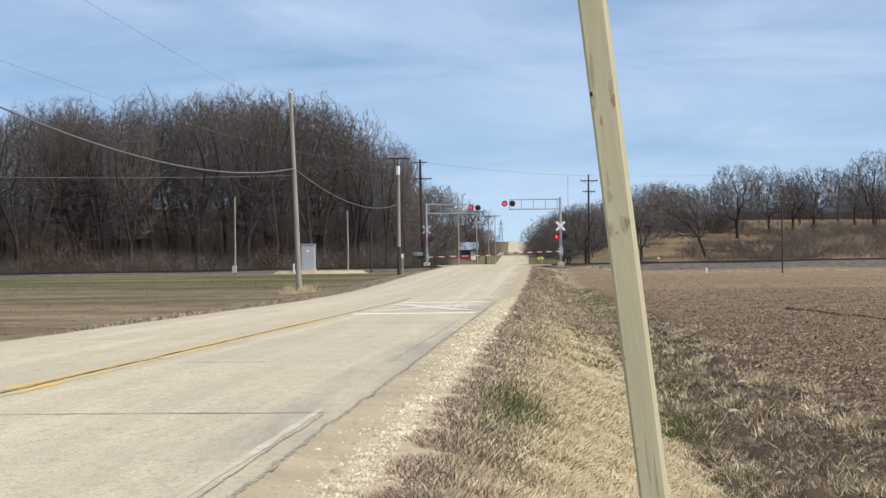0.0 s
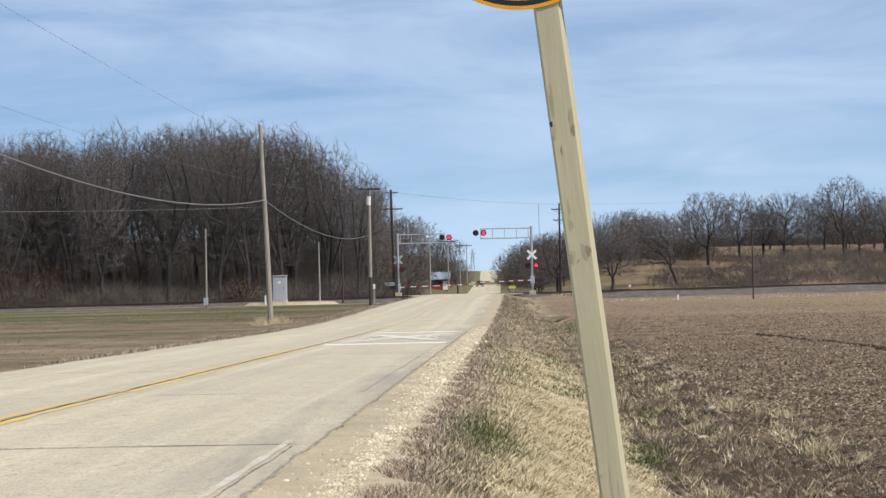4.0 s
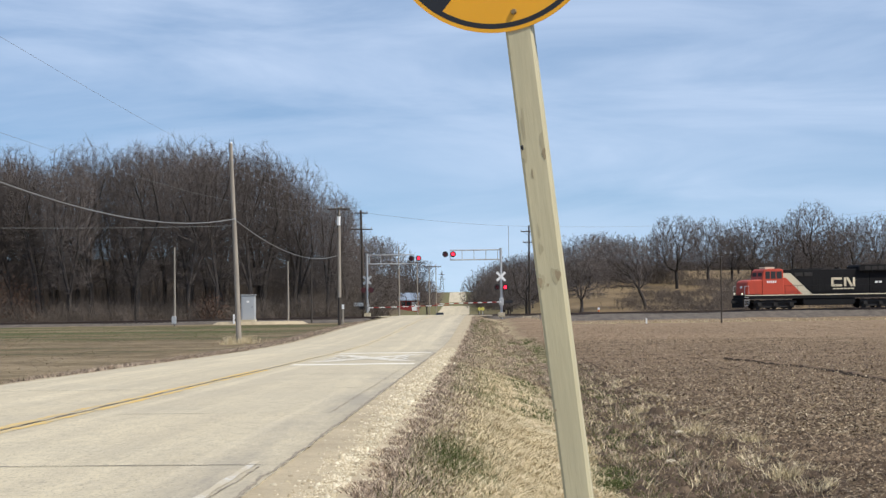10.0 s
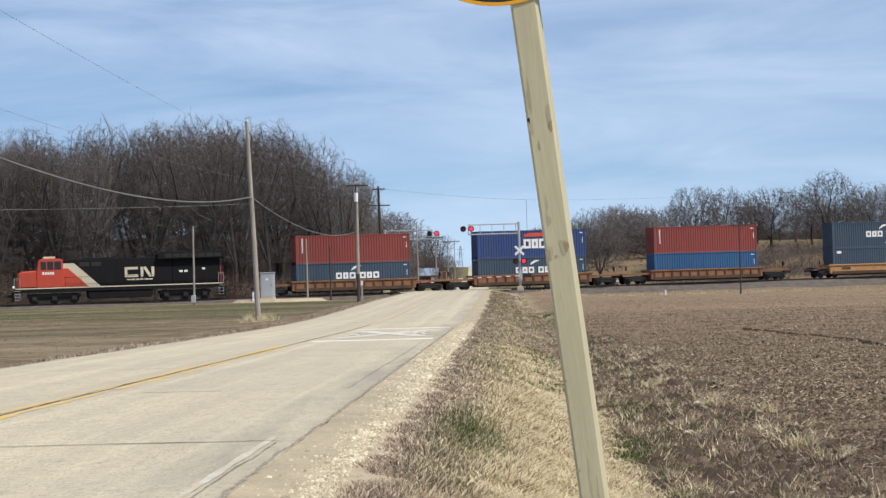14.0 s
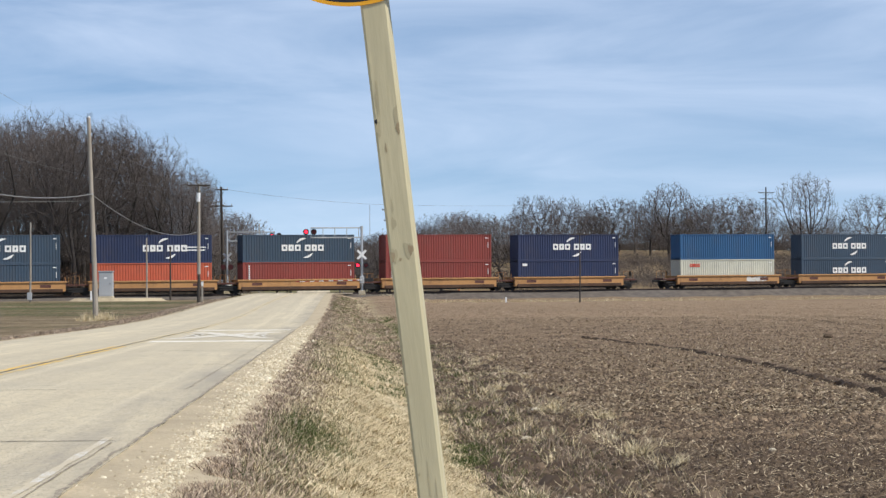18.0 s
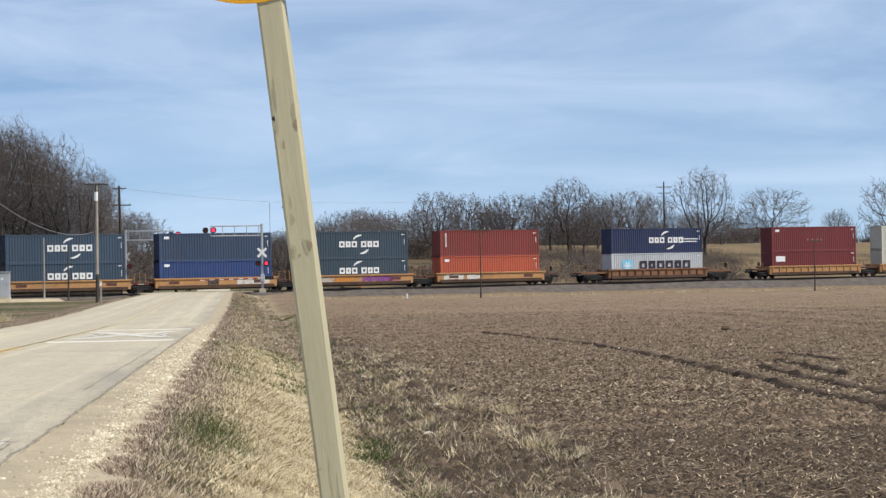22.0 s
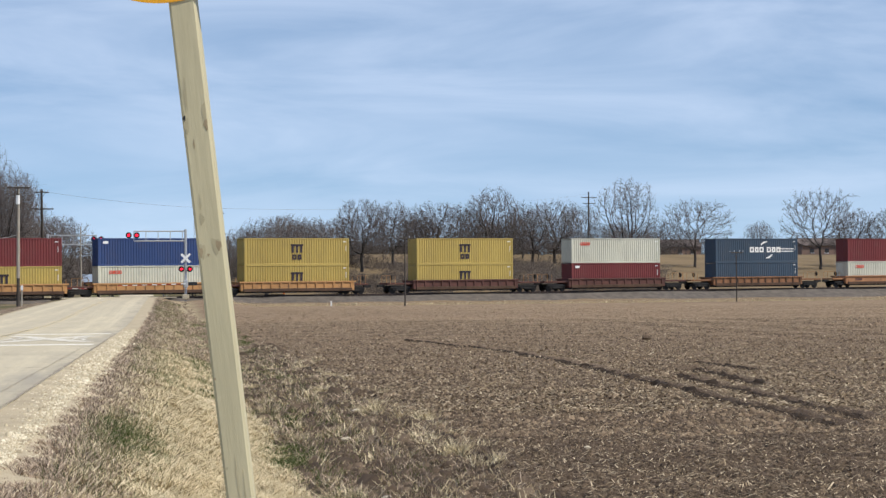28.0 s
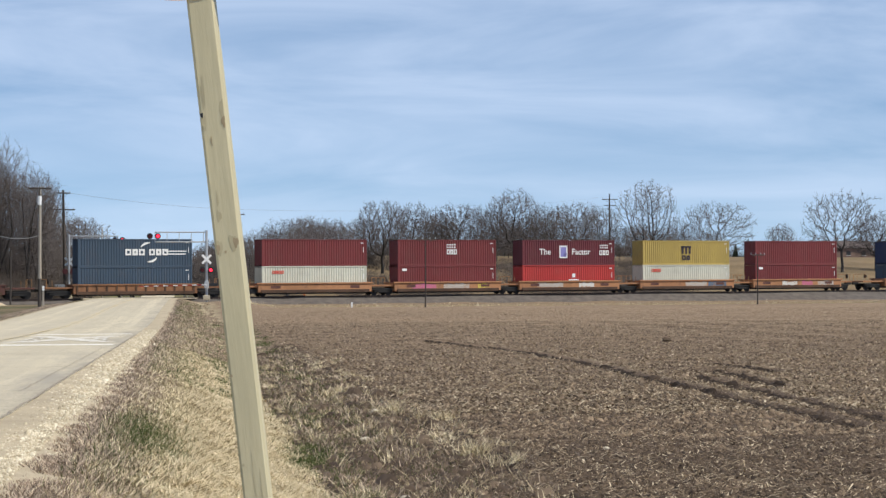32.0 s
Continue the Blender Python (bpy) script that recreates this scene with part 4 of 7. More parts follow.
for _ in range(60):
    yy = rng.uniform(400, 560)
    spots.append((rng.uniform(-0.001, 0.022) * yy, yy, 1.4))
for _ in range(60):
    yy = rng.uniform(225, 420)
    spots.append((rng.uniform(-0.078, -0.058) * yy, yy, 1.3))
brush("roadside_thicket", spots, "brown leafless thicket beside the far road", 2.0, 5.0, 22, 0.02)
spots = []
for _ in range(110):
    u, y = rng.uniform(0.080, 0.150), rng.uniform(238, 292)
    spots.append((u * y, y, 1.3))
brush("low_scrub", spots, "low pale grey scrub at the foot of the pasture", 0.5, 1.9, 34, 0.011)
spots = []
for _ in range(210):
    u, y = 0.125 + 0.155 * rng.random() ** 0.8, rng.uniform(246, 312)
    spots.append((u * y, y, 1.4))
for _ in range(80):
    u, y = rng.uniform(0.105, 0.26), rng.uniform(302, 338)
    spots.append((u * y, y, 1.5))
brush("thicket", spots, "grey-brown leafless thicket on the pasture slope", 0.9, 3.2, 34, 0.0125)
crest = []
for _ in range(130):
    u, y = rng.uniform(0.03, 0.10), rng.uniform(312, 350)
    crest.append((u * y, y, 1.6))
for _ in range(170):
    u, y = rng.uniform(0.10, 0.28), rng.uniform(385, 430)
    crest.append((u * y, y, 1.8))
for _ in range(90):
    u, y = rng.uniform(0.28, 0.48), rng.uniform(470, 520)
    crest.append((u * y, y, 1.8))
brush("crest_thicket", crest, "brown leafless thicket along the crest of the pasture", 2.0, 4.5, 24, 0.024)


def leafy_bush(x, y, label, k=1.0):
    root = anchor("bush", Matrix.Translation((x, y, float(ground_z(x, y)))), label, "bush")
    v, f = [], []
    for _ in range(900):
        a = k * Vector((rng.gauss(0, 0.8), rng.gauss(0, 0.8), abs(rng.gauss(1.3, 0.75))))
        n_ = Vector((rng.gauss(0, 1), rng.gauss(0, 1), rng.gauss(0, 1))).normalized()
        t1 = n_.orthogonal().normalized() * rng.uniform(0.06, 0.12)
        t2 = n_.cross(t1) * 0.6
        i0 = len(v)
        v += [tuple(a - t1), tuple(a - t2), tuple(a + t1), tuple(a + t2)]
        f.append((i0, i0 + 1, i0 + 2, i0 + 3))
    tagged(link("leaves", mesh_of("leaves", v, f, M_RUSSET), root, "russet dead leaves"), kind="stuff")
    v, f = [], []
    for _ in range(26):
        tube(v, f, Vector((rng.gauss(0, 0.3), rng.gauss(0, 0.3), -0.1)), k * Vector((rng.gauss(0, 0.9), rng.gauss(0, 0.9), rng.uniform(1.2, 2.6))), 0.025, 0.012, 3)
    tagged(link("stems", mesh_of("stems", v, f, M_BARK), root), kind="stuff")


def evergreen(x, y, h):
    """A small dark conifer: whorls of drooping sprays round a stem."""
    root = anchor("evergreen", Matrix.Translation((x, y, float(ground_z(x, y)))), "small dark green conifer on the far pasture", "tree", "evergreens")
    v, f = [], []
    for k in range(900):
        t = rng.random() ** 0.7
        z = h * (0.08 + 0.9 * (1 - t))
        reach = 0.30 * h * t * rng.uniform(0.5, 1.1) + 0.08
        az = rng.uniform(0, 6.28)
        a = Vector((0.3 * reach * math.cos(az), 0.3 * reach * math.sin(az), z))
        spike(v, f, a, Vector((reach * math.cos(az), reach * math.sin(az), z - 0.25 * reach + rng.gauss(0, 0.08))), 0.10)
    tagged(link("needles", mesh_of("needles", v, f, M_EVERGREEN), root, "dark green needle sprays"), kind="stuff")
    one_rod("trunk", (0, 0, -0.2), (0, 0, h * 0.95), 0.10, M_BARK, root, "", 0.02, 6)


M_EVERGREEN = surface("dark_needles", (0.022, 0.034, 0.018), 0.9, var=0.3, big=2, fine=9, bump=0)
for u, y, h in ((0.3185, 400, 4.3), (0.3260, 405, 3.4), (0.3110, 410, 3.0)):
    evergreen(u * y, y, h)
leafy_bush(-28.6, 190.8, "bush with russet dead leaves at the edge of the wood", 1.1)
leafy_bush(-48.5, 187.5, "tall shrub holding russet dead leaves at the edge of the wood", 1.9)
leafy_bush(-52.5, 187.0, "tall shrub holding russet dead leaves at the edge of the wood", 1.7)


# ---- warning sign in the foreground ----
def warning_sign():
    lean = math.atan2(0.213, 1.88)
    foot = Vector((0.168 + 0.213 / 1.88 * (2.19 + 0.95), 7.40, -0.95))
    XS0 = -0.042
    root = anchor("warning_sign", Matrix.LocRotScale(foot, Euler((0, -lean, radians(-8))), None), "round yellow railway warning sign on a leaning wooden post", "road sign")
    bm = bmesh.new()
    box(bm, (0.0065, 0.0, 1.92), (0.113, 0.10, 3.9), 0.0105)
    part("post", bm, M_POST, root, "leaning greenish treated pine post")
    for x, z, sx, sz, mat in ((-0.040, 2.70, 0.006, 0.012, M_SIGN_BLACK), (-0.034, 2.67, 0.010, 0.030, M_STAIN), (0.044, 2.71, 0.008, 0.050, M_STAIN), (0.046, 2.665, 0.008, 0.024, M_WOOD_KNOT),
                             (-0.022, 2.81, 0.004, 0.065, M_STAIN), (-0.030, 2.78, 0.003, 0.050, M_STAIN), (-0.012, 2.59, 0.003, 0.020, M_WOOD_KNOT), (-0.015, 2.35, 0.004, 0.030, M_STAIN),
                             (-0.016, 2.28, 0.010, 0.022, M_STAIN), (0.040, 2.165, 0.012, 0.020, M_WOOD_KNOT), (0.030, 2.165, 0.018, 0.032, M_STAIN), (-0.036, 2.145, 0.009, 0.020, M_WOOD_KNOT),
                             (-0.028, 2.15, 0.012, 0.030, M_STAIN), (-0.006, 2.13, 0.005, 0.006, M_WOOD_KNOT), (-0.040, 1.62, 0.005, 0.007, M_WOOD_KNOT), (-0.036, 1.25, 0.009, 0.006, M_STAIN),
                             (0.004, 1.20, 0.003, 0.09, M_STAIN), (0.030, 1.12, 0.003, 0.10, M_STAIN)):
        bm = bmesh.new()
        n = 14
        ring = []
        for k in range(n):
            a_ = 2 * math.pi * k / n
            w_ = 1 + 0.22 * math.sin(3 * a_ + z * 9) + 0.12 * math.sin(5 * a_ + x * 90)
            ring.append(bm.verts.new((x + sx * w_ * math.cos(a_), -0.0512 - (0.0004 if mat is M_WOOD_KNOT else 0), z + sz * w_ * math.sin(a_))))
        bm.faces.new(ring)
        part("resin_stain" if mat is M_STAIN else "knot", bm, mat, root)
    zc, r, yf = 3.165 + 0.478, 0.457, -0.0505
    def disc(name, r0, r1, y, thick, mat, label):
        bm = bmesh.new()
        n = 96
        ring = []
        for k in range(n):
            a = 2 * math.pi * k / n
            ring.append([bm.verts.new((XS0 + rr * math.cos(a), y - dy, zc + rr * math.sin(a))) for rr, dy in ((r1, 0), (r1, thick), (r0, thick))])
        for k in range(n):
            p, q = ring[k], ring[(k + 1) % n]
            bm.faces.new((p[0], q[0], q[1], p[1]))
            if r0 > 0:
                bm.faces.new((p[1], q[1], q[2], p[2]))
        if r0 == 0:
            bm.faces.new([p[1] for p in ring])
            bm.faces.new([p[0] for p in reversed(ring)])
        return part(name, bm, mat, root, label)
    disc("plate", 0.0, r, yf, 0.004, M_SIGN_YELLOW, "round yellow sign plate")
    disc("plate_edge", r - 0.012, r + 0.003, yf + 0.001, 0.0062, M_SIGN_YELLOW, "pale yellow rim")
    disc("border", r - 0.034, r - 0.013, yf - 0.004, 0.0015, M_SIGN_BLACK, "black border ring")
    for sgn in (1, -1):
        bm = bmesh.new()
        m = Matrix.Translation((XS0, yf - 0.0048, zc)) @ Matrix.Rotation(sgn * radians(45), 4, "Y")
        box(bm, (0, 0 if sgn > 0 else -0.0004, 0), (0.115, 0.0012, 0.86), 0, m)
        part("cross_bar", bm, M_SIGN_BLACK, root, "black diagonal bar")
    for sgn in (1, -1):
        cu = bpy.data.curves.new("letter", "FONT")
        cu.body, cu.size, cu.align_x, cu.extrude = "R", 0.36, "CENTER", 0.0006
        tmp = bpy.data.objects.new("letter", cu)
        me = bpy.data.meshes.new_from_object(tmp)
        me.materials.append(M_SIGN_BLACK)
        bpy.data.objects.remove(tmp)
        o = link("letter", me, root, "black letter R")
        o.matrix_local = Matrix.Translation((XS0 + sgn * 0.27, yf - 0.0049, zc - 0.13)) @ Euler((radians(90), 0, 0)).to_matrix().to_4x4()
    for z in (zc - 0.382, zc + 0.33):
        bm = bmesh.new()
        rod(bm, (-0.004, yf - 0.004, z), (-0.004, yf - 0.016, z), 0.013, 0.010, 6)
        part("bolt", bm, M_KNOT, root, "rusty hex bolt")
    return root


warning_sign()


# ---- poles and wires ----
def power_pole(x, y, h, lean_x, name, label, mat, arms=(), r=0.14, base_dark=False):
    z = float(ground_z(x, y))
    p = anchor(name, Matrix.Translation((x, y, z)), label, "utility pole", "roadside poles")
    bm = bmesh.new()
    n = 9
    prev = None
    for i in range(n + 1):
        t = i / n
        ring = []
        for k in range(10):
            a = 2 * math.pi * k / 10
            rr = r * (1 - 0.38 * t)
            ring.append(bm.verts.new((lean_x * t + rr * math.cos(a) + 0.02 * math.sin(5 * t), rr * math.sin(a), -0.6 + (h + 0.6) * t)))
        if prev:
            for k in range(10):
                bm.faces.new((prev[k], prev[(k + 1) % 10], ring[(k + 1) % 10], ring[k]))
        prev = ring
    bm.faces.new(prev)
    part("shaft", bm, mat, p)
    for za, w, tilt in arms:
        xa = lean_x * za / h
        bm = bmesh.new()
        box(bm, (xa, -r, za), (w, 0.11, 0.13), 0.01, Matrix.Rotation(tilt, 4, "Z"))
        arm = part("crossarm", bm, M_POLE_DARK, p, "wooden crossarm")
        for k in (-0.45, -0.15, 0.2, 0.45):
            one_rod("insulator", (xa + w * k, -r, za + 0.06), (xa + w * k, -r, za + 0.26), 0.045, M_CABINET, arm, "grey insulator", 0.03, 7)
        for sg in (-1, 1):
            one_rod("brace", (xa + sg * w * 0.3, -r, za - 0.05), (xa, -r, za - 0.6), 0.02, M_POLE_DARK, arm, "dark brace", n=5)
    return p


p1 = power_pole(-12.74, 95, 10.6, -0.34, "utility_pole", "slightly leaning weathered wooden pole beside the road", M_POLE, r=0.15)
one_rod("pole_cap", (-0.34, 0, 10.58), (-0.34, 0, 10.66), 0.10, M_GALV, p1, "metal pole cap", 0.04)
one_rod("cable_clamp", (-0.15, -0.14, 6.58), (-0.15, -0.22, 6.6), 0.05, M_GALV, p1)
p2 = power_pole(-12.15, 155, 10.1, 0.06, "utility_pole", "wooden pole with a white riser and one crossarm", M_POLE_DARK, ((9.98, 1.9, 0.1),), r=0.15)
one_rod("white_riser", (0.02, -0.16, 8.6), (0.04, -0.16, 9.35), 0.16, M_WHITE, p2, "white cable terminal")
one_rod("pole_top_sleeve", (0.03, 0, 2.4), (0.05, 0, 8.7), 0.148, M_POLE, p2, "pale weathered upper pole", 0.115)
one_rod("pole_tip", (0.05, 0, 8.7), (0.06, 0, 10.15), 0.115, M_POLE, p2, "pale weathered pole tip", 0.095)
power_pole(-13.3, 205, 12.1, -0.2, "utility_pole", "dark wooden pole with two crossarms behind the railway", M_POLE_DARK, ((11.75, 1.5, 0.1), (9.9, 2.5, 0.1)), r=0.20)
p3 = power_pole(-29.25, 172, 7.5, 0.1, "short_pole", "short pale pole with a metal box at its foot", M_POLE, r=0.11)
one_box("meter_box", (0, -0.16, 0.55), (0.42, 0.28, 0.7), M_CABINET, p3, "grey metal box", 0.02)
for x, y, h in ((-18.8, 176, 6.1), (-16.9, 180, 5.3), (-9.6, 212, 8.2), (-9.2, 262, 9.0), (-9.0, 316, 10.0), (-9.4, 380, 11.0)):
    power_pole(x, y, h, 0.05, "utility_pole", "thin grey wooden pole near the crossing", M_POLE_DARK if y == 180 else M_POLE, ((h - 0.5, 2.2, 0.2),) if y > 250 else (), r=0.10)
# telegraph poles beside the railway
power_pole(23.95, 181, 7.0, 0.05, "telegraph_pole", "short dark telegraph pole with one crossarm beside the railway", M_POLE_DARK, ((6.85, 2.2, 0.35),), r=0.085)
power_pole(63.7, 196.5, 5.7, 0.03, "telegraph_pole", "short dark telegraph pole with one crossarm beside the railway", M_POLE_DARK, ((5.58, 1.7, 0.35),), r=0.085)
power_pole(6.3, 236, 11.8, 0.1, "utility_pole", "tall dark wooden pole with two crossarms behind the railway", M_POLE_DARK, ((11.0, 2.3, 0.2), (9.6, 1.7, 0.2)), r=0.17)
power_pole(83, 350, 13.5, 0.1, "utility_pole", "distant dark pole with crossarms on the slope", M_POLE_DARK, ((12.4, 3.4, 0.2), (11.2, 2.6, 0.2)), r=0.2)


def wire(name, a, b, sag, r, label):
    a, b = Vector(a), Vector(b)
    bm = bmesh.new()
    prev = None
    side = (b - a).cross(Vector((0, 0, 1))).normalized()
    for i in range(29):
        t = i / 28
        p = a.lerp(b, t)
        p.z -= 4 * sag * t * (1 - t)
        ring = [bm.verts.new(p + side * r * math.cos(k * 1.2566) + Vector((0, 0, r * math.sin(k * 1.2566)))) for k in range(5)]
        if prev:
            for k in range(5):
                bm.faces.new((prev[k], prev[(k + 1) % 5], ring[(k + 1) % 5], ring[k]))
        prev = ring
    ob = part(name, bm, M_WIRE)
    return tagged(ob, label, "cable")


gz1 = float(ground_z(-12.74, 95))
attach = Vector((-12.94, 94.85, gz1 + 6.6))
wire("overhead_cable", attach, (-15.4, 33, 6.6), 1.5, 0.028, "thick black overhead cable sagging from the roadside pole")
wire("overhead_cable", attach, (-12.2, 154.8, 5.15), 1.0, 0.024, "black overhead cable between two roadside poles")
wire("overhead_cable", (-13.0, 95, 5.2), (-44, 60, 5.2), 0.5, 0.011, "thin overhead wire crossing before the wood")
wire("overhead_wire", (-13.5, 205, 11.3), (6.3, 236, 10.7), 0.3, 0.013, "thin overhead wire across the road")
wire("overhead_wire", (6.3, 236, 10.7), (83, 350, 18.2), 1.2, 0.011, "thin overhead wire behind the railway")
wire("overhead_wire", (-13.5, 205, 11.4), (-13.2, 15, 9.2), 1.7, 0.005, "thin overhead wire against the sky")
wire("overhead_wire", (-12.1, 155, 9.1), (-13.2, 15, 6.2), 1.5, 0.0045, "thin overhead wire against the sky")


# ---- crossing signals ----
M_LAMP_BACK = surface("dull_red_lamp_back", (0.07, 0.012, 0.014), 0.5, var=0.2)
LAMPS = []


def lamp_pair(parent, c, gap, face):
    """Two round flashing lamps with black backgrounds; face -1 looks at the viewer."""
    for k, sg in enumerate((-1, 1)):
        x = c[0] + sg * gap / 2
        lamp = one_rod("lamp", (x, c[1], c[2]), (x, c[1] + face * 0.05, c[2]), 0.305, M_BLACK, parent, "round black flashing-light background", n=28)
        bm = bmesh.new()
        rod(bm, (x, c[1] + face * 0.05, c[2]), (x, c[1] + face * 0.09, c[2]), 0.20, 0.16, 24)
        part("lens", bm, M_LAMP_DARK, lamp, "dark red lens")
        bm = bmesh.new()
        n = 20
        lo, hi = [], []
        for i in range(n + 1):
            a = math.pi * (i / n) * 1.0
            px, pz = x + 0.22 * math.cos(a), c[2] + 0.22 * math.sin(a)
            lo.append(bm.verts.new((px, c[1] + face * 0.05, pz)))
            hi.append(bm.verts.new((px, c[1] + face * (0.05 + 0.24 * math.sin(a)), pz)))
        for i in range(n):
            bm.faces.new((lo[i], lo[i + 1], hi[i + 1], hi[i]))
        bmesh.ops.solidify(bm, geom=bm.faces[:], thickness=0.008)
        part("visor", bm, M_BLACK, lamp, "black sun visor")
        one_rod("lamp_housing", (x, c[1], c[2]), (x, c[1] - face * 0.16, c[2]), 0.17, M_BLACK, lamp, n=16)
        if face < 0:
            bm = bmesh.new()
            rod(bm, (0, 0, 0), (0, -0.03, 0), 0.165, 0.14, 24)
            glow_disc = part("light", bm, M_RED_ON, lamp, "lit red light")
            LAMPS.append((glow_disc, Vector((x, c[1] - 0.075, c[2])), k))


def cantilever(x, y, z, h, reach, face, label):
    root = anchor("crossing_signal", Matrix.Translation((x, y, z)), label, "crossing signal", "crossing signals")
    one_rod("mast", (0, 0, -0.3), (0, 0, h), 0.13, M_GALV, root, "galvanised mast", n=14)
    one_box("mast_base", (0, 0, 0.12), (0.7, 0.7, 0.5), M_CONCRETE, root, "concrete footing", 0.03)
    d = 1 if reach > 0 else -1
    zt, zb = h - 0.18, h - 1.18
    for zz in (zt, zb):
        one_rod("boom", (0, 0, zz), (reach, 0, zz), 0.055, M_GALV, root, "galvanised boom tube")
        one_rod("boom", (0, 0.5, zz), (reach, 0.5, zz), 0.055, M_GALV, root, "galvanised boom tube")
    for k in range(5):
        xx = reach * (0.06 + 0.235 * k)
        one_rod("strut", (xx, 0, zb), (xx, 0, zt), 0.04, M_GALV, root, n=6)
        one_rod("cross_tie", (xx, 0, zb), (xx, 0.5, zb), 0.035, M_GALV, root, n=6)
        one_rod("cross_tie", (xx, 0, zt), (xx, 0.5, zt), 0.035, M_GALV, root, n=6)
    one_box("walkway", (reach * 0.5, 0.25, zb + 0.05), (abs(reach) * 0.96, 0.46, 0.04), M_GALV, root, "grated walkway")
    lamp_pair(root, (reach * 1.02, face * 0.25, (zt + zb) / 2 + 0.08), 0.80, face)
    lamp_pair(root, (0, face * 0.32, 2.95), 0.84, face)
    if face > 0:
        lamp_pair(root, (reach * 1.02, -0.25, (zt + zb) / 2 + 0.08), 0.80, -1)
        one_rod("lamp_back", (-0.4, -0.3, 2.95), (-0.4, -0.36, 2.95), 0.30, M_LAMP_BACK, root, "dull red back of a lamp", n=24)
        one_rod("lamp_back", (0.4, -0.3, 2.95), (0.4, -0.36, 2.95), 0.30, M_LAMP_BACK, root, "dull red back of a lamp", n=24)
    else:
        lamp_pair(root, (0, 0.32, 2.95), 0.84, 1)
    cr = one_box("lamp_crossarm", (0, face * 0.2, 2.95), (1.1, 0.06, 0.06), M_GALV, root)
    for sg in (1, -1):
        bm = bmesh.new()
        m = Matrix.Translation((0, face * 0.21 + 0.012 * sg, 4.05)) @ Matrix.Rotation(sg * radians(45), 4, "Y")
        box(bm, (0, 0, 0), (0.24, 0.012, 1.25), 0.004, m)
        b = part("crossbuck_blade", bm, M_WHITE if face < 0 else M_ALU, root, "white crossbuck blade" if face < 0 else "grey back of a crossbuck blade")
    return root


sig = cantilever(2.1, 186, -0.50, 7.0, -5.2, -1, "galvanised cantilever crossing signal with flashing red lights")
sig2 = cantilever(-12.75, 203, float(ground_z(-12.75, 203)) + 0.02, 7.05, 5.3, 1, "galvanised cantilever crossing signal seen from behind")


def gate(root, x, y0, z, reach, tip_drop, label):
    one_box("gate_mechanism", (x, y0, z), (0.45, 0.5, 0.75), M_CABINET, root, "grey gate mechanism", 0.04)
    arm = one_box("counterweight", (x - math.copysign(0.7, reach), y0, z), (0.9, 0.12, 0.35), M_BLACK, root, "gate counterweight", 0.02)
    n = 14
    for k in range(n):
        a, b = x + reach * k / n, x + reach * (k + 1) / n
        hgt = 0.09 * (1 - 0.4 * k / n)
        one_box("gate_arm_band", ((a + b) / 2, y0 - 0.3, z + tip_drop * (k + 0.5) / n), (abs(b - a) - 0.004, 0.05, hgt), M_GATE_RED if k % 2 else M_WHITE, root,
                "red gate band" if k % 2 else "white gate band")


M_GATE_RED = surface("gate_red_reflective", (0.34, 0.02, 0.02), 0.5, var=0.1)
gate(sig, 0.0, -0.45, 1.45, -6.8, -0.15, "")
gate(sig2, 0.0, 0.5, 0.95, 9.2, 0.2, "")
one_box("back_sign", (-1.0, 0.1, 1.35), (1.1, 0.04, 0.4), M_ALU, sig2, "grey back of a small sign")

# signal cabinet with its pad and a stub post
cabinet = anchor("signal_cabinet", Matrix.Translation((-22.65, 176, float(ground_z(-22.65, 176)) + 0.38)), "grey metal railway signal cabinet on a gravel pad", "cabinet")
one_box("body", (0, 0, 1.25), (1.3, 1.1, 2.4), M_CABINET, cabinet, "", 0.03)
one_box("roof", (0, 0, 2.49), (1.42, 1.22, 0.09), M_CABINET, cabinet, "", 0.02)
one_box("door", (0, -0.56, 1.25), (1.05, 0.03, 2.1), M_CABINET, cabinet, "", 0.008)
one_rod("door_handle", (0.42, -0.6, 1.2), (0.42, -0.6, 1.4), 0.018, M_BLACK, cabinet, "black handle")
one_box("notice", (0.0, -0.578, 1.85), (0.26, 0.006, 0.2), M_WHITE, cabinet, "white notice plate")
one_box("base", (0, 0, -0.2), (1.4, 1.2, 0.6), M_CONCRETE, cabinet, "concrete base")
gp = anchor("gravel_pad", Matrix.Translation((-21.6, 176.5, float(ground_z(-21.6, 176.5)))), "pale gravel pad round the signal cabinet", "gravel")
bm = bmesh.new()
bmesh.ops.create_cone(bm, cap_ends=True, segments=24, radius1=1.0, radius2=0.8, depth=0.5, matrix=Matrix.Translation((0, 0, 0.02)) @ Matrix.Diagonal((5.2, 2.8, 1, 1)))
part("gravel", bm, M_GRAVEL, gp)
for x, y, h, lab in ((-23.9, 174.5, 1.0, "small pale stub post by the cabinet"), (-12.6, 165, 1.7, "white-topped marker post by the road"), (17.0, 186.5, 0.55, "small white marker stake")):
    st = anchor("marker_post", Matrix.Translation((x, y, float(ground_z(x, y)))), lab, "marker post")
    one_box("stake", (0, 0, h / 2), (0.16, 0.12, h), M_WHITE if h < 1.2 else M_POLE, st, "", 0.01)
    if h > 1.5:
        one_box("cap", (0, -0.01, h - 0.1), (0.2, 0.16, 0.42), M_WHITE, st, "white reflector", 0.01)

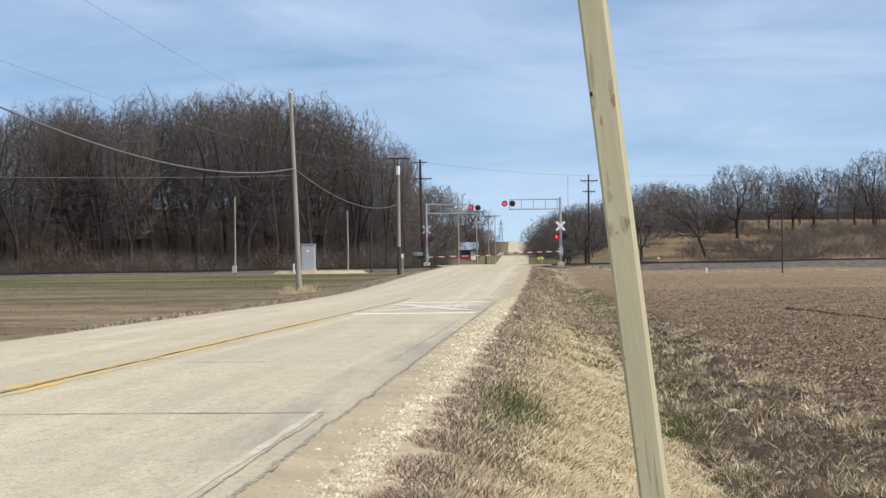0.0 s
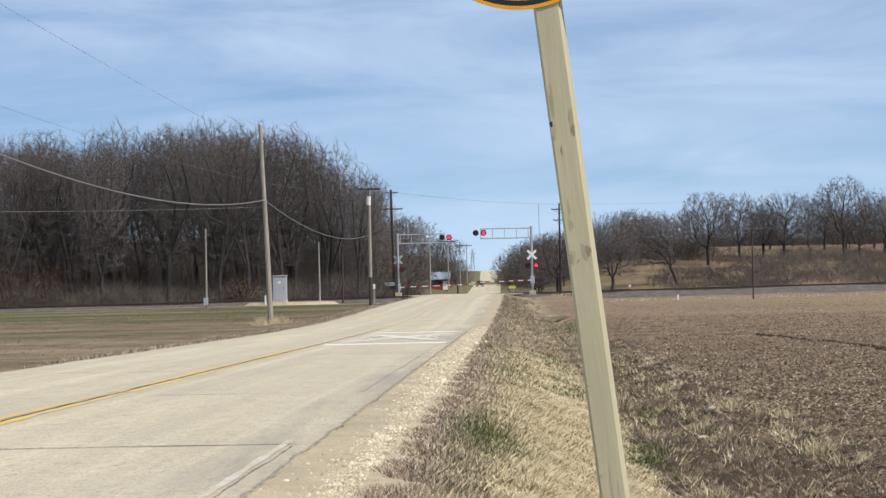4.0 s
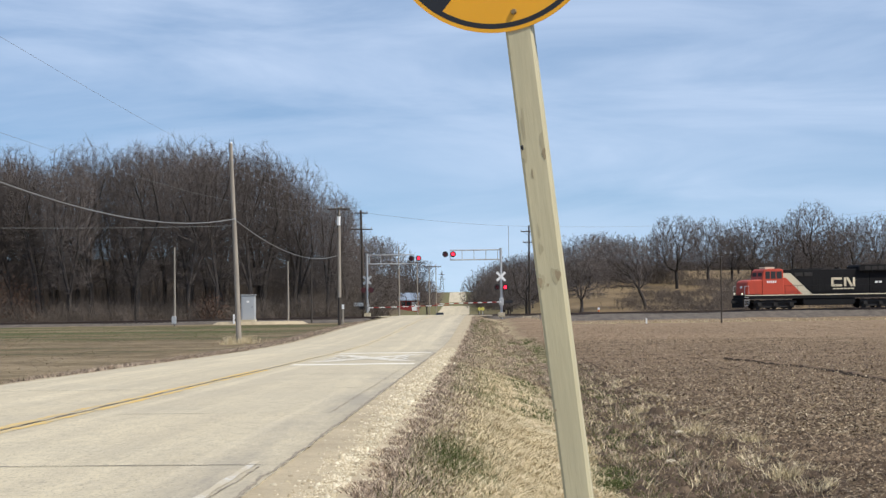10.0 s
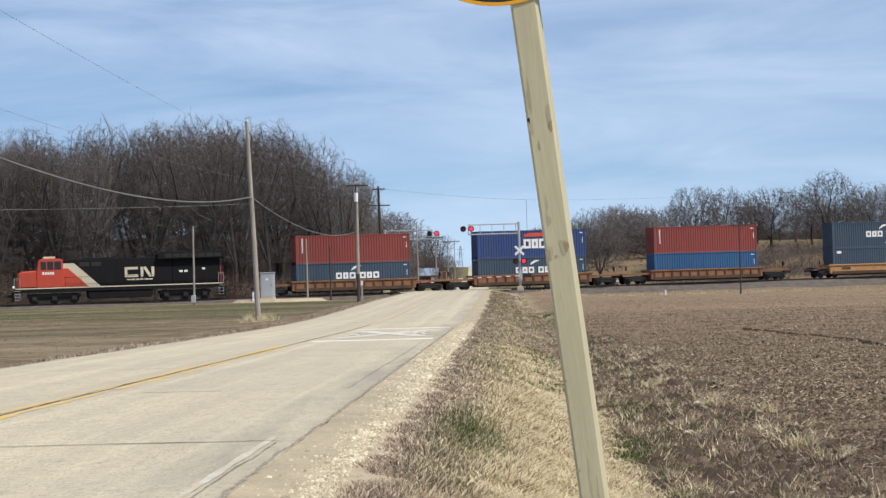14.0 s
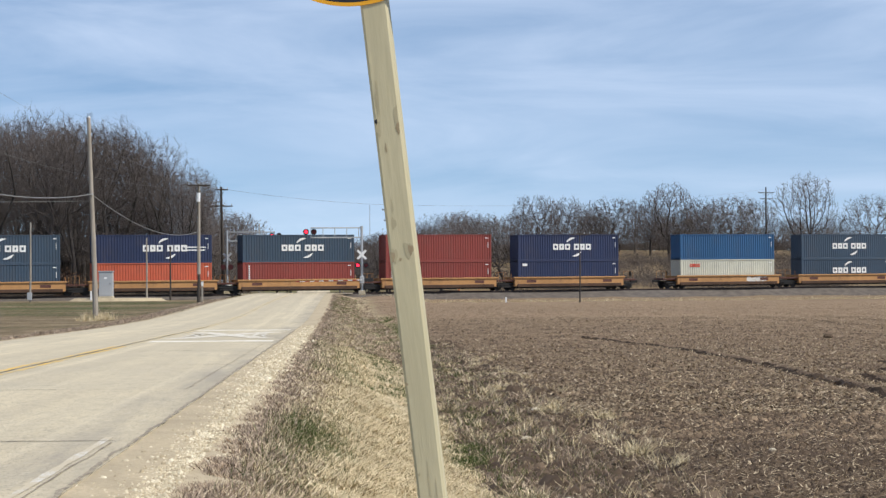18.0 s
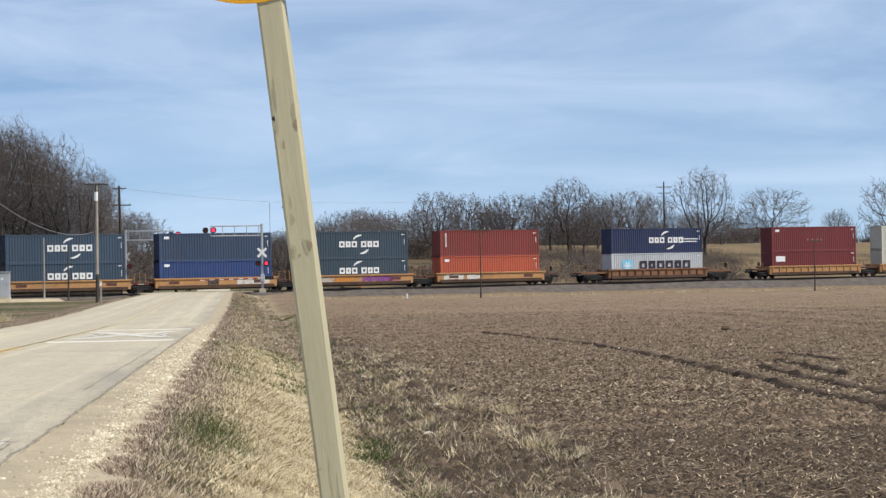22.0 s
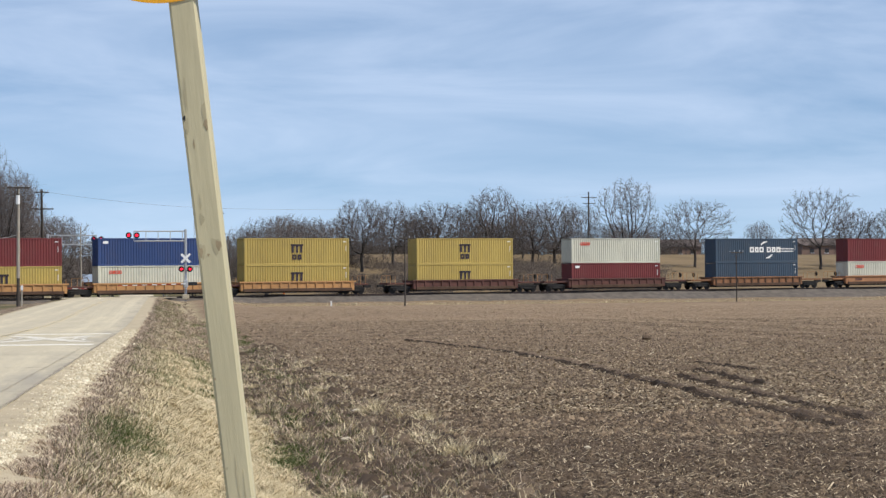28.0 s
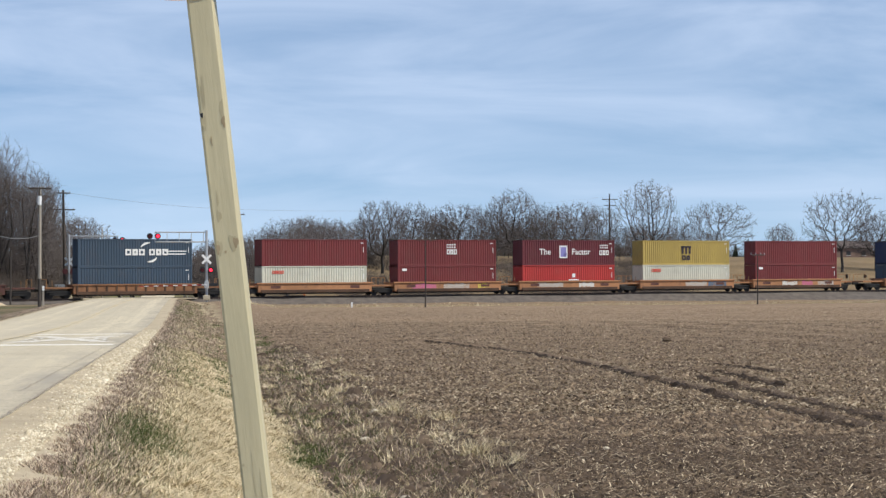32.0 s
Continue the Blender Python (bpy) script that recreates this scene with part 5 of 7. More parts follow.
# a short stack of old sleepers and an orange marker behind the railway
stack = anchor("sleeper_stack", Matrix.LocRotScale((12.0, 202.6, float(ground_z(12.0, 202.6))), track_turn, None), "low stack of dark old railway sleepers beside the track", "sleeper stack")
for k in range(3):
    one_box("timber", (0.05 * k, 0.28 * (k - 1), 0.55), (2.3, 0.24, 0.18), M_TIE, stack, "", 0.01)
    one_box("timber", (0.1, 0.28 * (k - 1), 0.36), (2.3, 0.24, 0.18), M_TIE, stack, "", 0.01)
one_box("bearer", (0.0, 0.0, 0.13), (0.3, 0.9, 0.30), M_TIE, stack)
M_ORANGE = surface("faded_orange_marker", (0.62, 0.20, 0.07), 0.7, var=0.15)
om = anchor("orange_marker", Matrix.Translation((13.2, 203.4, float(ground_z(13.2, 203.4)))), "small faded orange and white marker behind the railway", "marker post")
one_box("stake", (0, 0, 0.55), (0.22, 0.10, 1.1), M_ORANGE, om, "", 0.01)
one_box("band", (0, -0.01, 0.98), (0.24, 0.12, 0.22), M_WHITE, om, "white band", 0.01)

# red shed beyond the crossing
M_BARN = surface("barn_red_boards", (0.26, 0.035, 0.03), 0.8, var=0.2, stretch=(8, 8, 0.5))
M_ROOF = surface("blue_grey_metal_roof", (0.30, 0.36, 0.44), 0.45, 0.3, var=0.1)
shed = anchor("shed", Matrix.Translation((-16.6, 420, float(ground_z(-16.6, 420)))), "red board shed with a blue-grey metal roof", "shed")
one_box("wall", (0, 0, 1.0), (4.4, 5, 3.0), M_BARN, shed, "red board wall")
for sg in (-1, 1):
    bm = bmesh.new()
    box(bm, (0, sg * 1.45, 3.25), (4.9, 3.5, 0.12))
    bmesh.ops.rotate(bm, verts=bm.verts[:], cent=(0, sg * 1.45, 3.25), matrix=Matrix.Rotation(-sg * radians(30), 3, "X"))
    part("roof", bm, M_ROOF, shed, "metal roof slope")
one_box("shed_door", (1.2, -2.52, 1.0), (1.1, 0.06, 2.0), M_WHITE, shed, "white door")
for x in (-1.3, -0.1):
    one_box("window", (x, -2.52, 1.6), (0.9, 0.06, 0.9), M_BLACK, shed, "dark window")
# farmhouses far over the pasture
M_HOUSE = surface("brown_siding", (0.20, 0.13, 0.10), 0.8, var=0.15)
M_HOUSE_ROOF = surface("brown_shingles", (0.13, 0.10, 0.09), 0.9, var=0.2)
for u, y, w, dz in ((0.288, 480, 12, 0.0), (0.375, 470, 14, 0.0)):
    hs = anchor("farmhouse", Matrix.Translation((u * y, y, float(ground_z(u * y, y)) + dz)), "low brown farmhouse far across the pasture", "house", "farmhouses")
    one_box("wall", (0, 0, 1.6), (w, 8, 3.4), M_HOUSE, hs)
    for sg in (-1, 1):
        bm = bmesh.new()
        box(bm, (0, sg * 2.2, 4.1), (w + 0.8, 5.0, 0.15))
        bmesh.ops.rotate(bm, verts=bm.verts[:], cent=(0, sg * 2.2, 4.1), matrix=Matrix.Rotation(-sg * radians(24), 3, "X"))
        part("roof", bm, M_HOUSE_ROOF, hs)
    for x in (-w * 0.3, 0, w * 0.3):
        win = one_box("window", (x, -4.02, 1.7), (1.2, 0.06, 1.1), M_BLACK, hs, "dark window")
        one_box("sill", (x, -4.06, 1.1), (1.4, 0.12, 0.08), M_WHITE, win)


# ---- the car that waits beyond the crossing ----
M_CAR_PAINT = surface("dark_car_paint", (0.02, 0.022, 0.026), 0.25, 0.3, var=0.05, bump=0)
M_CAR_GLASS = surface("dark_car_glass", (0.03, 0.035, 0.04), 0.08, var=0.05, bump=0)
M_TYRE = surface("black_tyre", (0.02, 0.02, 0.02), 0.9)
M_CAR_LIGHT = surface("clear_headlight", (0.7, 0.7, 0.72), 0.15, 0.2, var=0.05, bump=0)


def oncoming_car():
    c = anchor("car", Matrix(), "dark saloon car waiting beyond the crossing", "car")
    bm = bmesh.new()
    outline = ((-2.3, 0.35), (-2.3, 0.72), (-1.35, 0.95), (-0.6, 1.02), (2.1, 1.02), (2.3, 0.75), (2.3, 0.35))
    a = [bm.verts.new((-0.9, x, z)) for x, z in outline]
    b = [bm.verts.new((0.9, x, z)) for x, z in outline]
    bm.faces.new(a)
    bm.faces.new(list(reversed(b)))
    for i in range(len(a)):
        bm.faces.new((a[(i + 1) % len(a)], a[i], b[i], b[(i + 1) % len(a)]))
    bmesh.ops.recalc_face_normals(bm, faces=bm.faces[:])
    bmesh.ops.bevel(bm, geom=bm.edges[:], offset=0.08, segments=2, affect="EDGES")
    part("body", bm, M_CAR_PAINT, c)
    bm = bmesh.new()
    vs = box(bm, (0, 0.35, 1.24), (1.55, 2.5, 0.46), 0)
    for v in vs:
        if v.co.z > 1.3:
            v.co.x *= 0.82
            v.co.y = 0.35 + (v.co.y - 0.35) * 0.66
    bmesh.ops.bevel(bm, geom=bm.edges[:], offset=0.06, segments=2, affect="EDGES")
    cab = part("cabin", bm, M_CAR_GLASS, c, "dark glazed cabin")
    one_box("car_roof", (0, 0.35, 1.475), (1.24, 1.6, 0.05), M_CAR_PAINT, cab, "", 0.02)
    for sx in (-1, 1):
        one_box("headlight", (sx * 0.66, -2.27, 0.68), (0.36, 0.12, 0.16), M_CAR_LIGHT, c, "clear headlight", 0.03)
        for yy in (-1.4, 1.4):
            w = one_rod("wheel", (sx * 0.72, yy, 0.32), (sx * 0.92, yy, 0.32), 0.32, M_TYRE, c, "black tyre", n=20)
            one_rod("rim", (sx * 0.90, yy, 0.32), (sx * 0.93, yy, 0.32), 0.19, M_ALU, w, "silver rim", n=14)
    one_box("number_plate", (0, -2.33, 0.5), (0.31, 0.02, 0.15), M_WHITE, c, "plain number plate")
    one_box("grille", (0, -2.32, 0.72), (0.7, 0.04, 0.14), M_BLACK, c, "black grille")
    return c


car = oncoming_car()


def car_pose(y):
    x = -6.9 + float(drift(y))
    z = float(road_z(y))
    slope = math.atan((float(road_z(y + 2)) - float(road_z(y - 2))) / 4)
    return Matrix.LocRotScale((x, y, z), Euler((slope, 0, 0)), None)

# low yellow marker beyond the crossing
M_MARKER = surface("yellow_marker_paint", (0.62, 0.56, 0.12), 0.5, var=0.08)
mk = anchor("yellow_marker", Matrix.Translation((0.0, 214, float(ground_z(0.0, 214)))), "low yellow marker plate on short legs", "road sign")
for sg in (-1, 1):
    one_box("plate", (sg * 0.2, 0, 0.75), (0.36, 0.03, 0.36), M_MARKER, mk, "yellow plate", 0.01, Matrix.Translation((sg * 0.2, 0, 0.75)) @ Matrix.Rotation(radians(45), 4, "Y") @ Matrix.Translation((-sg * 0.2, 0, -0.75)))
    one_rod("leg", (sg * 0.2, 0.03, -0.2), (sg * 0.2, 0.03, 0.7), 0.03, M_GALV, mk)

# lattice pylon and a thin aerial on the skyline
pyl = anchor("pylon", Matrix.LocRotScale((-19.3, 900, 3.0), None, Vector((0.75, 0.75, 0.78))), "distant grey lattice pylon on the skyline", "pylon")
for sx in (-1, 1):
    for sy in (-1, 1):
        one_rod("pylon_leg", (sx * 1.6, sy * 1.6, 0), (sx * 0.3, sy * 0.3, 17), 0.12, M_POLE_DARK, pyl, n=5)
for k in range(6):
    w0, z0 = 1.6 - 0.21 * k, 2.7 * k
    for sg in (-1, 1):
        one_rod("pylon_brace", (-sg * w0, -w0, z0), (sg * (w0 - 0.2), -w0 + 0.2, z0 + 2.7), 0.09, M_POLE_DARK, pyl, n=4)
for z in (11.5, 14.5):
    one_rod("pylon_arm", (-2.4, 0, z), (2.4, 0, z), 0.12, M_POLE_DARK, pyl, n=5)
aer = anchor("aerial", Matrix.Translation((6.6, 420, float(ground_z(6.6, 420)))), "thin aerial mast above the trees", "aerial")
one_rod("mast", (0, 0, -0.3), (0, 0, 17.5), 0.07, M_GALV, aer, n=5)


# ---- train ----
SPEED = 20.22
HALF_TURN = math.atan(SLOPE)
RIDERS = []


def ride_pose(s, up=0.0):
    return Matrix.LocRotScale(track_point(s, 0, up), Euler((0, -math.atan(GRADE * COS_T), HALF_TURN)), None)


def rider(name, s0, up, label, category, group=""):
    ob = anchor(name, ride_pose(s0, up), label, category, group)
    RIDERS.append((ob, s0, up))
    return ob


def paint(name, col, rough=0.55, dirt=(0.12, 0.09, 0.07), amount=0.3):
    return surface(name, col, rough, 0.0, 0.10, 0.35, 9.0, 0.06, dirt, amount, (1, 1, 0.35), 0.06)


PAINTS = {
    "red": paint("container_brick_red", (0.235, 0.046, 0.035)), "orange": paint("container_orange_red", (0.50, 0.105, 0.050)),
    "maroon": paint("container_maroon", (0.165, 0.027, 0.027)), "dark_maroon": paint("container_dark_maroon", (0.12, 0.018, 0.024)),
    "bright_red": paint("container_bright_red", (0.42, 0.035, 0.030)),
    "blue": paint("container_blue", (0.026, 0.058, 0.175)), "navy": paint("container_navy", (0.020, 0.032, 0.085)),
    "slate": paint("container_slate_blue", (0.042, 0.070, 0.105)), "sky": paint("container_mid_blue", (0.022, 0.095, 0.215)),
    "green": paint("container_blue_green", (0.044, 0.072, 0.096)), "white": paint("container_cream_white", (0.56, 0.555, 0.455)),
    "grey": paint("container_light_grey", (0.50, 0.52, 0.53)), "yellow": paint("container_yellow", (0.44, 0.325, 0.085)),
    "dull_blue": paint("container_dull_blue", (0.040, 0.066, 0.120)),
}
M_CAR_RUST = surface("well_car_rust_brown", (0.245, 0.115, 0.055), 0.85, var=0.3, big=0.8, fine=8, dirt=(0.06, 0.04, 0.03), dirt_amount=0.6)
M_CAR_YELLOW = surface("well_car_yellow", (0.45, 0.235, 0.090), 0.75, var=0.2, big=0.5, fine=8, dirt=(0.15, 0.085, 0.05), dirt_amount=0.8)
M_CAR_ORANGE = surface("well_car_orange", (0.39, 0.185, 0.085), 0.8, var=0.22, big=0.5, fine=8, dirt=(0.13, 0.075, 0.05), dirt_amount=0.85)
M_CAR_DEEP_BROWN = surface("grimy_lower_chord", (0.085, 0.048, 0.030), 0.9, var=0.35, big=0.7, fine=7, dirt=(0.16, 0.075, 0.03), dirt_amount=0.6)
M_CAR_DARK = surface("well_car_dark_brown", (0.11, 0.045, 0.035), 0.85, var=0.3, big=0.8, fine=8, dirt=(0.05, 0.03, 0.03), dirt_amount=0.6)
M_STEEL = surface("grimy_running_gear", (0.018, 0.016, 0.015), 0.8, var=0.3)
M_MARK_WHITE = surface("white_lettering", (0.78, 0.78, 0.76), 0.6, var=0.08)
M_MARK_BLACK = surface("dark_lettering", (0.03, 0.02, 0.03), 0.6, var=0.1)
M_MARK_RED = surface("red_lettering", (0.60, 0.07, 0.04), 0.6, var=0.1)
M_MARK_BLUE = surface("pale_blue_mark", (0.20, 0.52, 0.72), 0.6, var=0.1)
M_MARK_VIOLET = surface("violet_mark", (0.25, 0.24, 0.55), 0.6, var=0.15)
CL, CW, CH = 12.19, 2.44, 2.90


def corrugated(length, height, pitch, depth):
    """A ribbed sheet in the xz plane, ribs upright."""
    n = int(length / pitch)
    p = length / n
    xs, ys = [], []
    for k in range(n):
        x = -length / 2 + k * p
        xs += [x, x + 0.30 * p, x + 0.42 * p, x + 0.80 * p]
        ys += [0, 0, depth, depth]
    xs.append(length / 2)
    ys.append(0)
    v = [(x, y, z) for x, y in zip(xs, ys) for z in (0, height)]
    f = [(2 * i, 2 * i + 2, 2 * i + 3, 2 * i + 1) for i in range(len(xs) - 1)]
    return v, f


CACHE = {}


def container_meshes(colour):
    if colour in CACHE:
        return CACHE[colour]
    mat = PAINTS[colour]
    v, f = corrugated(CL - 0.3, CH - 0.30, 0.278, 0.045)
    near = mesh_of("side_wall", [(x, -CW / 2 + 0.02 + y, z + 0.16) for x, y, z in v], f, mat)
    far = mesh_of("side_wall", [(x, CW / 2 - 0.02 - y, z + 0.16) for x, y, z in v], [tuple(reversed(q)) for q in f], mat)
    v, f = corrugated(CW - 0.28, CH - 0.30, 0.26, 0.05)
    front = mesh_of("end_wall", [(-CL / 2 + 0.02 + y, -x, z + 0.16) for x, y, z in v], f, mat)
    bm = bmesh.new()
    for sg in (-1, 1):
        box(bm, (CL / 2 - 0.05, sg * (CW / 4 - 0.04), CH / 2), (0.06, CW / 2 - 0.16, CH - 0.3), 0.01)
        for k in (0.25, 0.8):
            rod(bm, (CL / 2 - 0.005, sg * CW / 2 * k, 0.2), (CL / 2 - 0.005, sg * CW / 2 * k, CH - 0.15), 0.02, n=6)
    doors = bpy.data.meshes.new("doors")
    bm.to_mesh(doors)
    bm.free()
    doors.materials.append(mat)
    v, f = corrugated(CL - 0.3, CW - 0.24, 0.42, 0.03)
    roof = mesh_of("roof", [(x, z - (CW - 0.24) / 2, CH - 0.05 - y) for x, y, z in v], f, mat)
    bm = bmesh.new()
    for sg in (-1, 1):
        for zz, hh in ((0.08, 0.16), (CH - 0.06, 0.12)):
            box(bm, (0, sg * (CW / 2 - 0.05), zz), (CL - 0.3, 0.1, hh), 0.008)
        for ex in (-1, 1):
            box(bm, (ex * (CL / 2 - 0.06), 0, 0.08), (0.12, CW - 0.3, 0.16), 0.008)
            box(bm, (ex * (CL / 2 - 0.06), 0, CH - 0.06), (0.12, CW - 0.3, 0.12), 0.008)
    rails = bpy.data.meshes.new("frame")
    bm.to_mesh(rails)
    bm.free()
    rails.materials.append(mat)
    bm = bmesh.new()
    box(bm, (0, 0, CH / 2), (0.17, 0.16, CH), 0.012)
    for zz in (0.06, CH - 0.06):
        box(bm, (0, 0, zz), (0.19, 0.18, 0.12), 0.01)
    post = bpy.data.meshes.new("corner_post")
    bm.to_mesh(post)
    bm.free()
    post.materials.append(mat)
    floor_v = [(-CL / 2 + .1, -CW / 2 + .1, .1), (CL / 2 - .1, -CW / 2 + .1, .1), (CL / 2 - .1, CW / 2 - .1, .1), (-CL / 2 + .1, CW / 2 - .1, .1)]
    floor = mesh_of("container_floor", floor_v, [(0, 3, 2, 1)], mat)
    CACHE[colour] = (near, far, front, doors, roof, rails, floor, post)
    return CACHE[colour]


def marks(parent, shapes, material, name="marking", label="", y=-CW / 2 - 0.004):
    """Thin flat shapes on the near side, each a part: (x, z, w, h), with a slant, or with a hollow middle."""
    for x, z, w, h, *more in shapes:
        bm = bmesh.new()
        turn = Matrix.Translation((x, y, z)) @ Matrix.Rotation(more[0] if more else 0.0, 4, "Y")
        if len(more) > 1:
            t = more[1]
            outer = [bm.verts.new(turn @ Vector((sx * w / 2, -0.006, sz * h / 2))) for sx, sz in ((-1, -1), (1, -1), (1, 1), (-1, 1))]
            inner = [bm.verts.new(turn @ Vector((sx * (w / 2 - t), -0.006, sz * (h / 2 - t)))) for sx, sz in ((-1, -1), (1, -1), (1, 1), (-1, 1))]
            for k in range(4):
                bm.faces.new((outer[k], outer[(k + 1) % 4], inner[(k + 1) % 4], inner[k]))
        else:
            box(bm, (0, 0, 0), (w, 0.012, h), 0, turn)
        part(name, bm, material, parent, label)


def block_word(x, z, n, w, h, gap=0.12, space=()):
    """A row of plain blocks, hollow and solid by turns."""
    out = []
    for k in range(n):
        if k in space:
            x += w * 0.6
        out.append((x + w / 2, z, w, h, 0.0, w * 0.30) if k % 3 != 1 else (x + w / 2, z, w * 0.92, h, 0.0, w * 0.36))
        x += w * (1 + gap)
    return out


def swoosh(parent, x, z, r, a0, a1, width, material):
    bm = bmesh.new()
    n = 14
    prev = None
    for i in range(n + 1):
        t = i / n
        a = a0 + (a1 - a0) * t
        w = width * math.sin(math.pi * (0.12 + 0.88 * t) * 0.93)
        c, s = math.cos(a), math.sin(a)
        pair = [bm.verts.new((x + (r - w / 2) * c, -CW / 2 - 0.010, z + (r - w / 2) * s)), bm.verts.new((x + (r + w / 2) * c, -CW / 2 - 0.010, z + (r + w / 2) * s))]
        if prev:
            bm.faces.new((prev[0], prev[1], pair[1], pair[0]))
        prev = pair
    return part("swoosh", bm, material, parent, "curved white swoosh")


def words(parent, text, x, z, size, material):
    cu = bpy.data.curves.new("writing", "FONT")
    cu.body, cu.size, cu.extrude, cu.offset = text, size, 0.004, 0.012
    tmp = bpy.data.objects.new("writing", cu)
    me = bpy.data.meshes.new_from_object(tmp)
    me.materials.append(material)
    bpy.data.objects.remove(tmp)
    o = link("writing", me, parent, "white writing")
    o.matrix_local = Matrix.Translation((x, -CW / 2 - 0.008, z)) @ Euler((radians(90), 0, 0)).to_matrix().to_4x4()


def decorate(c, kind):
    if kind in ("cma", "cma_wide"):
        x0 = -1.9 if kind == "cma" else -1.1
        marks(c, block_word(x0, 1.52, 6, 0.62, 0.66, 0.16, (3,)), M_MARK_WHITE, label="white block")
        swoosh(c, x0 + 2.6, 1.25, 1.25, radians(140), radians(88), 0.24, M_MARK_WHITE)
        swoosh(c, x0 + 2.4, 1.75, 1.25, radians(-40), radians(-92), 0.24, M_MARK_WHITE)
        if kind == "cma_wide":
            marks(c, [(4.3, 1.62, 2.3, 0.12), (4.4, 1.32, 2.0, 0.12)], M_MARK_WHITE, label="small white bar")
    elif kind == "cma_low":
        marks(c, block_word(-1.9, 1.55, 6, 0.62, 0.66, 0.16, (3,)), M_MARK_WHITE, label="white block")
        swoosh(c, 0.7, 1.28, 1.25, radians(140), radians(88), 0.24, M_MARK_WHITE)
    elif kind == "blocks":
        marks(c, block_word(-0.95, 1.45, 3, 0.80, 1.0, 0.08), M_MARK_WHITE, label="large white block")
        marks(c, [(0.35, 2.35, 2.5, 0.30), (0.35, 2.55, 1.7, 0.12)], M_MARK_RED, label="red bar")
    elif kind == "star":
        marks(c, block_word(-2.4, 1.5, 6, 1.0, 1.05, 0.16), M_MARK_BLACK, label="dark grey block")
        marks(c, [(-4.0, 1.5, 1.35, 1.35)], M_MARK_BLUE, "emblem", "pale blue square emblem")
        marks(c, [(-4.0, 1.5, 0.9, 0.13), (-4.0, 1.5, 0.9, 0.13, radians(60)), (-4.0, 1.5, 0.9, 0.13, radians(120))], M_MARK_WHITE, "star", "white star", -CW / 2 - 0.011)
    elif kind in ("em", "em_sc"):
        z = 1.75 if kind == "em_sc" else 1.6
        marks(c, [(-0.55 + 0.5 * k, z, 0.26, 0.85) for k in range(3)] + [(-0.05, z + 0.40, 1.45, 0.2)], M_MARK_BLACK, label="dark block")
        if kind == "em_sc":
            marks(c, block_word(-0.62, 0.85, 2, 0.5, 0.55, 0.2), M_MARK_BLACK, label="dark block")
    elif kind == "dots":
        marks(c, [(0.0 + 0.3 * k, 2.35 - 0.28 * r, 0.2, 0.16) for k in range(4) for r in range(2)], M_MARK_WHITE, label="small white mark")
        marks(c, block_word(-0.1, 1.55, 3, 0.38, 0.55, 0.15), M_MARK_WHITE, label="white block")
    elif kind == "factor":
        words(c, "The", -3.9, 1.25, 0.95, M_MARK_WHITE)
        words(c, "Factor", 0.35, 1.25, 0.95, M_MARK_WHITE)
        marks(c, [(-0.75, 1.55, 1.05, 1.45)], M_MARK_WHITE, "panel", "white picture panel")
        marks(c, [(-0.75, 1.55, 0.75, 1.15), (-0.55, 1.25, 0.4, 0.5, 0.5)], M_MARK_VIOLET, "panel_picture", "violet shape", -CW / 2 - 0.012)
        marks(c, [(4.2 + 0.3 * k, 2.3 - 0.26 * r, 0.2, 0.15) for k in range(4) for r in range(2)] + block_word(4.05, 1.45, 3, 0.38, 0.55, 0.15), M_MARK_WHITE, label="small white mark")
    elif kind == "tag":
        marks(c, block_word(-4.9, 2.25, 4, 0.30, 0.34, 0.1), M_MARK_RED, label="small red block")
    elif kind == "tag_white":
        marks(c, [(-4.9, 1.95, 1.3, 0.65)], M_MARK_WHITE, label="white panel")
    elif kind == "small":
        marks(c, [(-5.3, 2.45, 0.55, 0.28)], M_MARK_WHITE, label="small white mark")
    elif kind == "column":
        marks(c, [(-5.4, 2.5 - 0.22 * k, 0.14, 0.15) for k in range(7)], M_MARK_WHITE, label="small white mark")
    elif kind == "shield":
        marks(c, [(0.6, 1.7, 0.4, 0.45), (0.6, 1.2, 1.3, 0.14)], M_MARK_WHITE, label="small white emblem")
    marks(c, [(5.55, 2.52, 0.36, 0.09)], M_MARK_WHITE, "number_bar", "small white bar")
    marks(c, [(5.70, 1.75, 0.06, 0.62)], M_MARK_WHITE, "number_bar", "small white bar")


COLOUR_WORDS = {"red": "brick red", "orange": "orange-red", "maroon": "maroon", "dark_maroon": "dark maroon", "bright_red": "bright red", "blue": "deep blue", "navy": "navy blue",
                "slate": "slate blue", "sky": "mid-blue", "green": "blue-green", "white": "cream white", "grey": "light grey", "yellow": "yellow", "dull_blue": "dull blue"}


def container(s0, up, colour, kind, where):
    c = rider("shipping_container", s0, up, f"{COLOUR_WORDS[colour]} corrugated steel shipping container {where}", "container", "containers on the train")
    near, far, front, doors, roof, rails, floor, post = container_meshes(colour)
    for me in (near, far, front, doors, roof, rails, floor):
        link(me.name.split(".")[0], me, c)
    for ex in (-1, 1):
        for ey in (-1, 1):
            link("corner_post", post, c).location = (ex * (CL / 2 - 0.085), ey * (CW / 2 - 0.085), 0)
    decorate(c, kind)
    return c


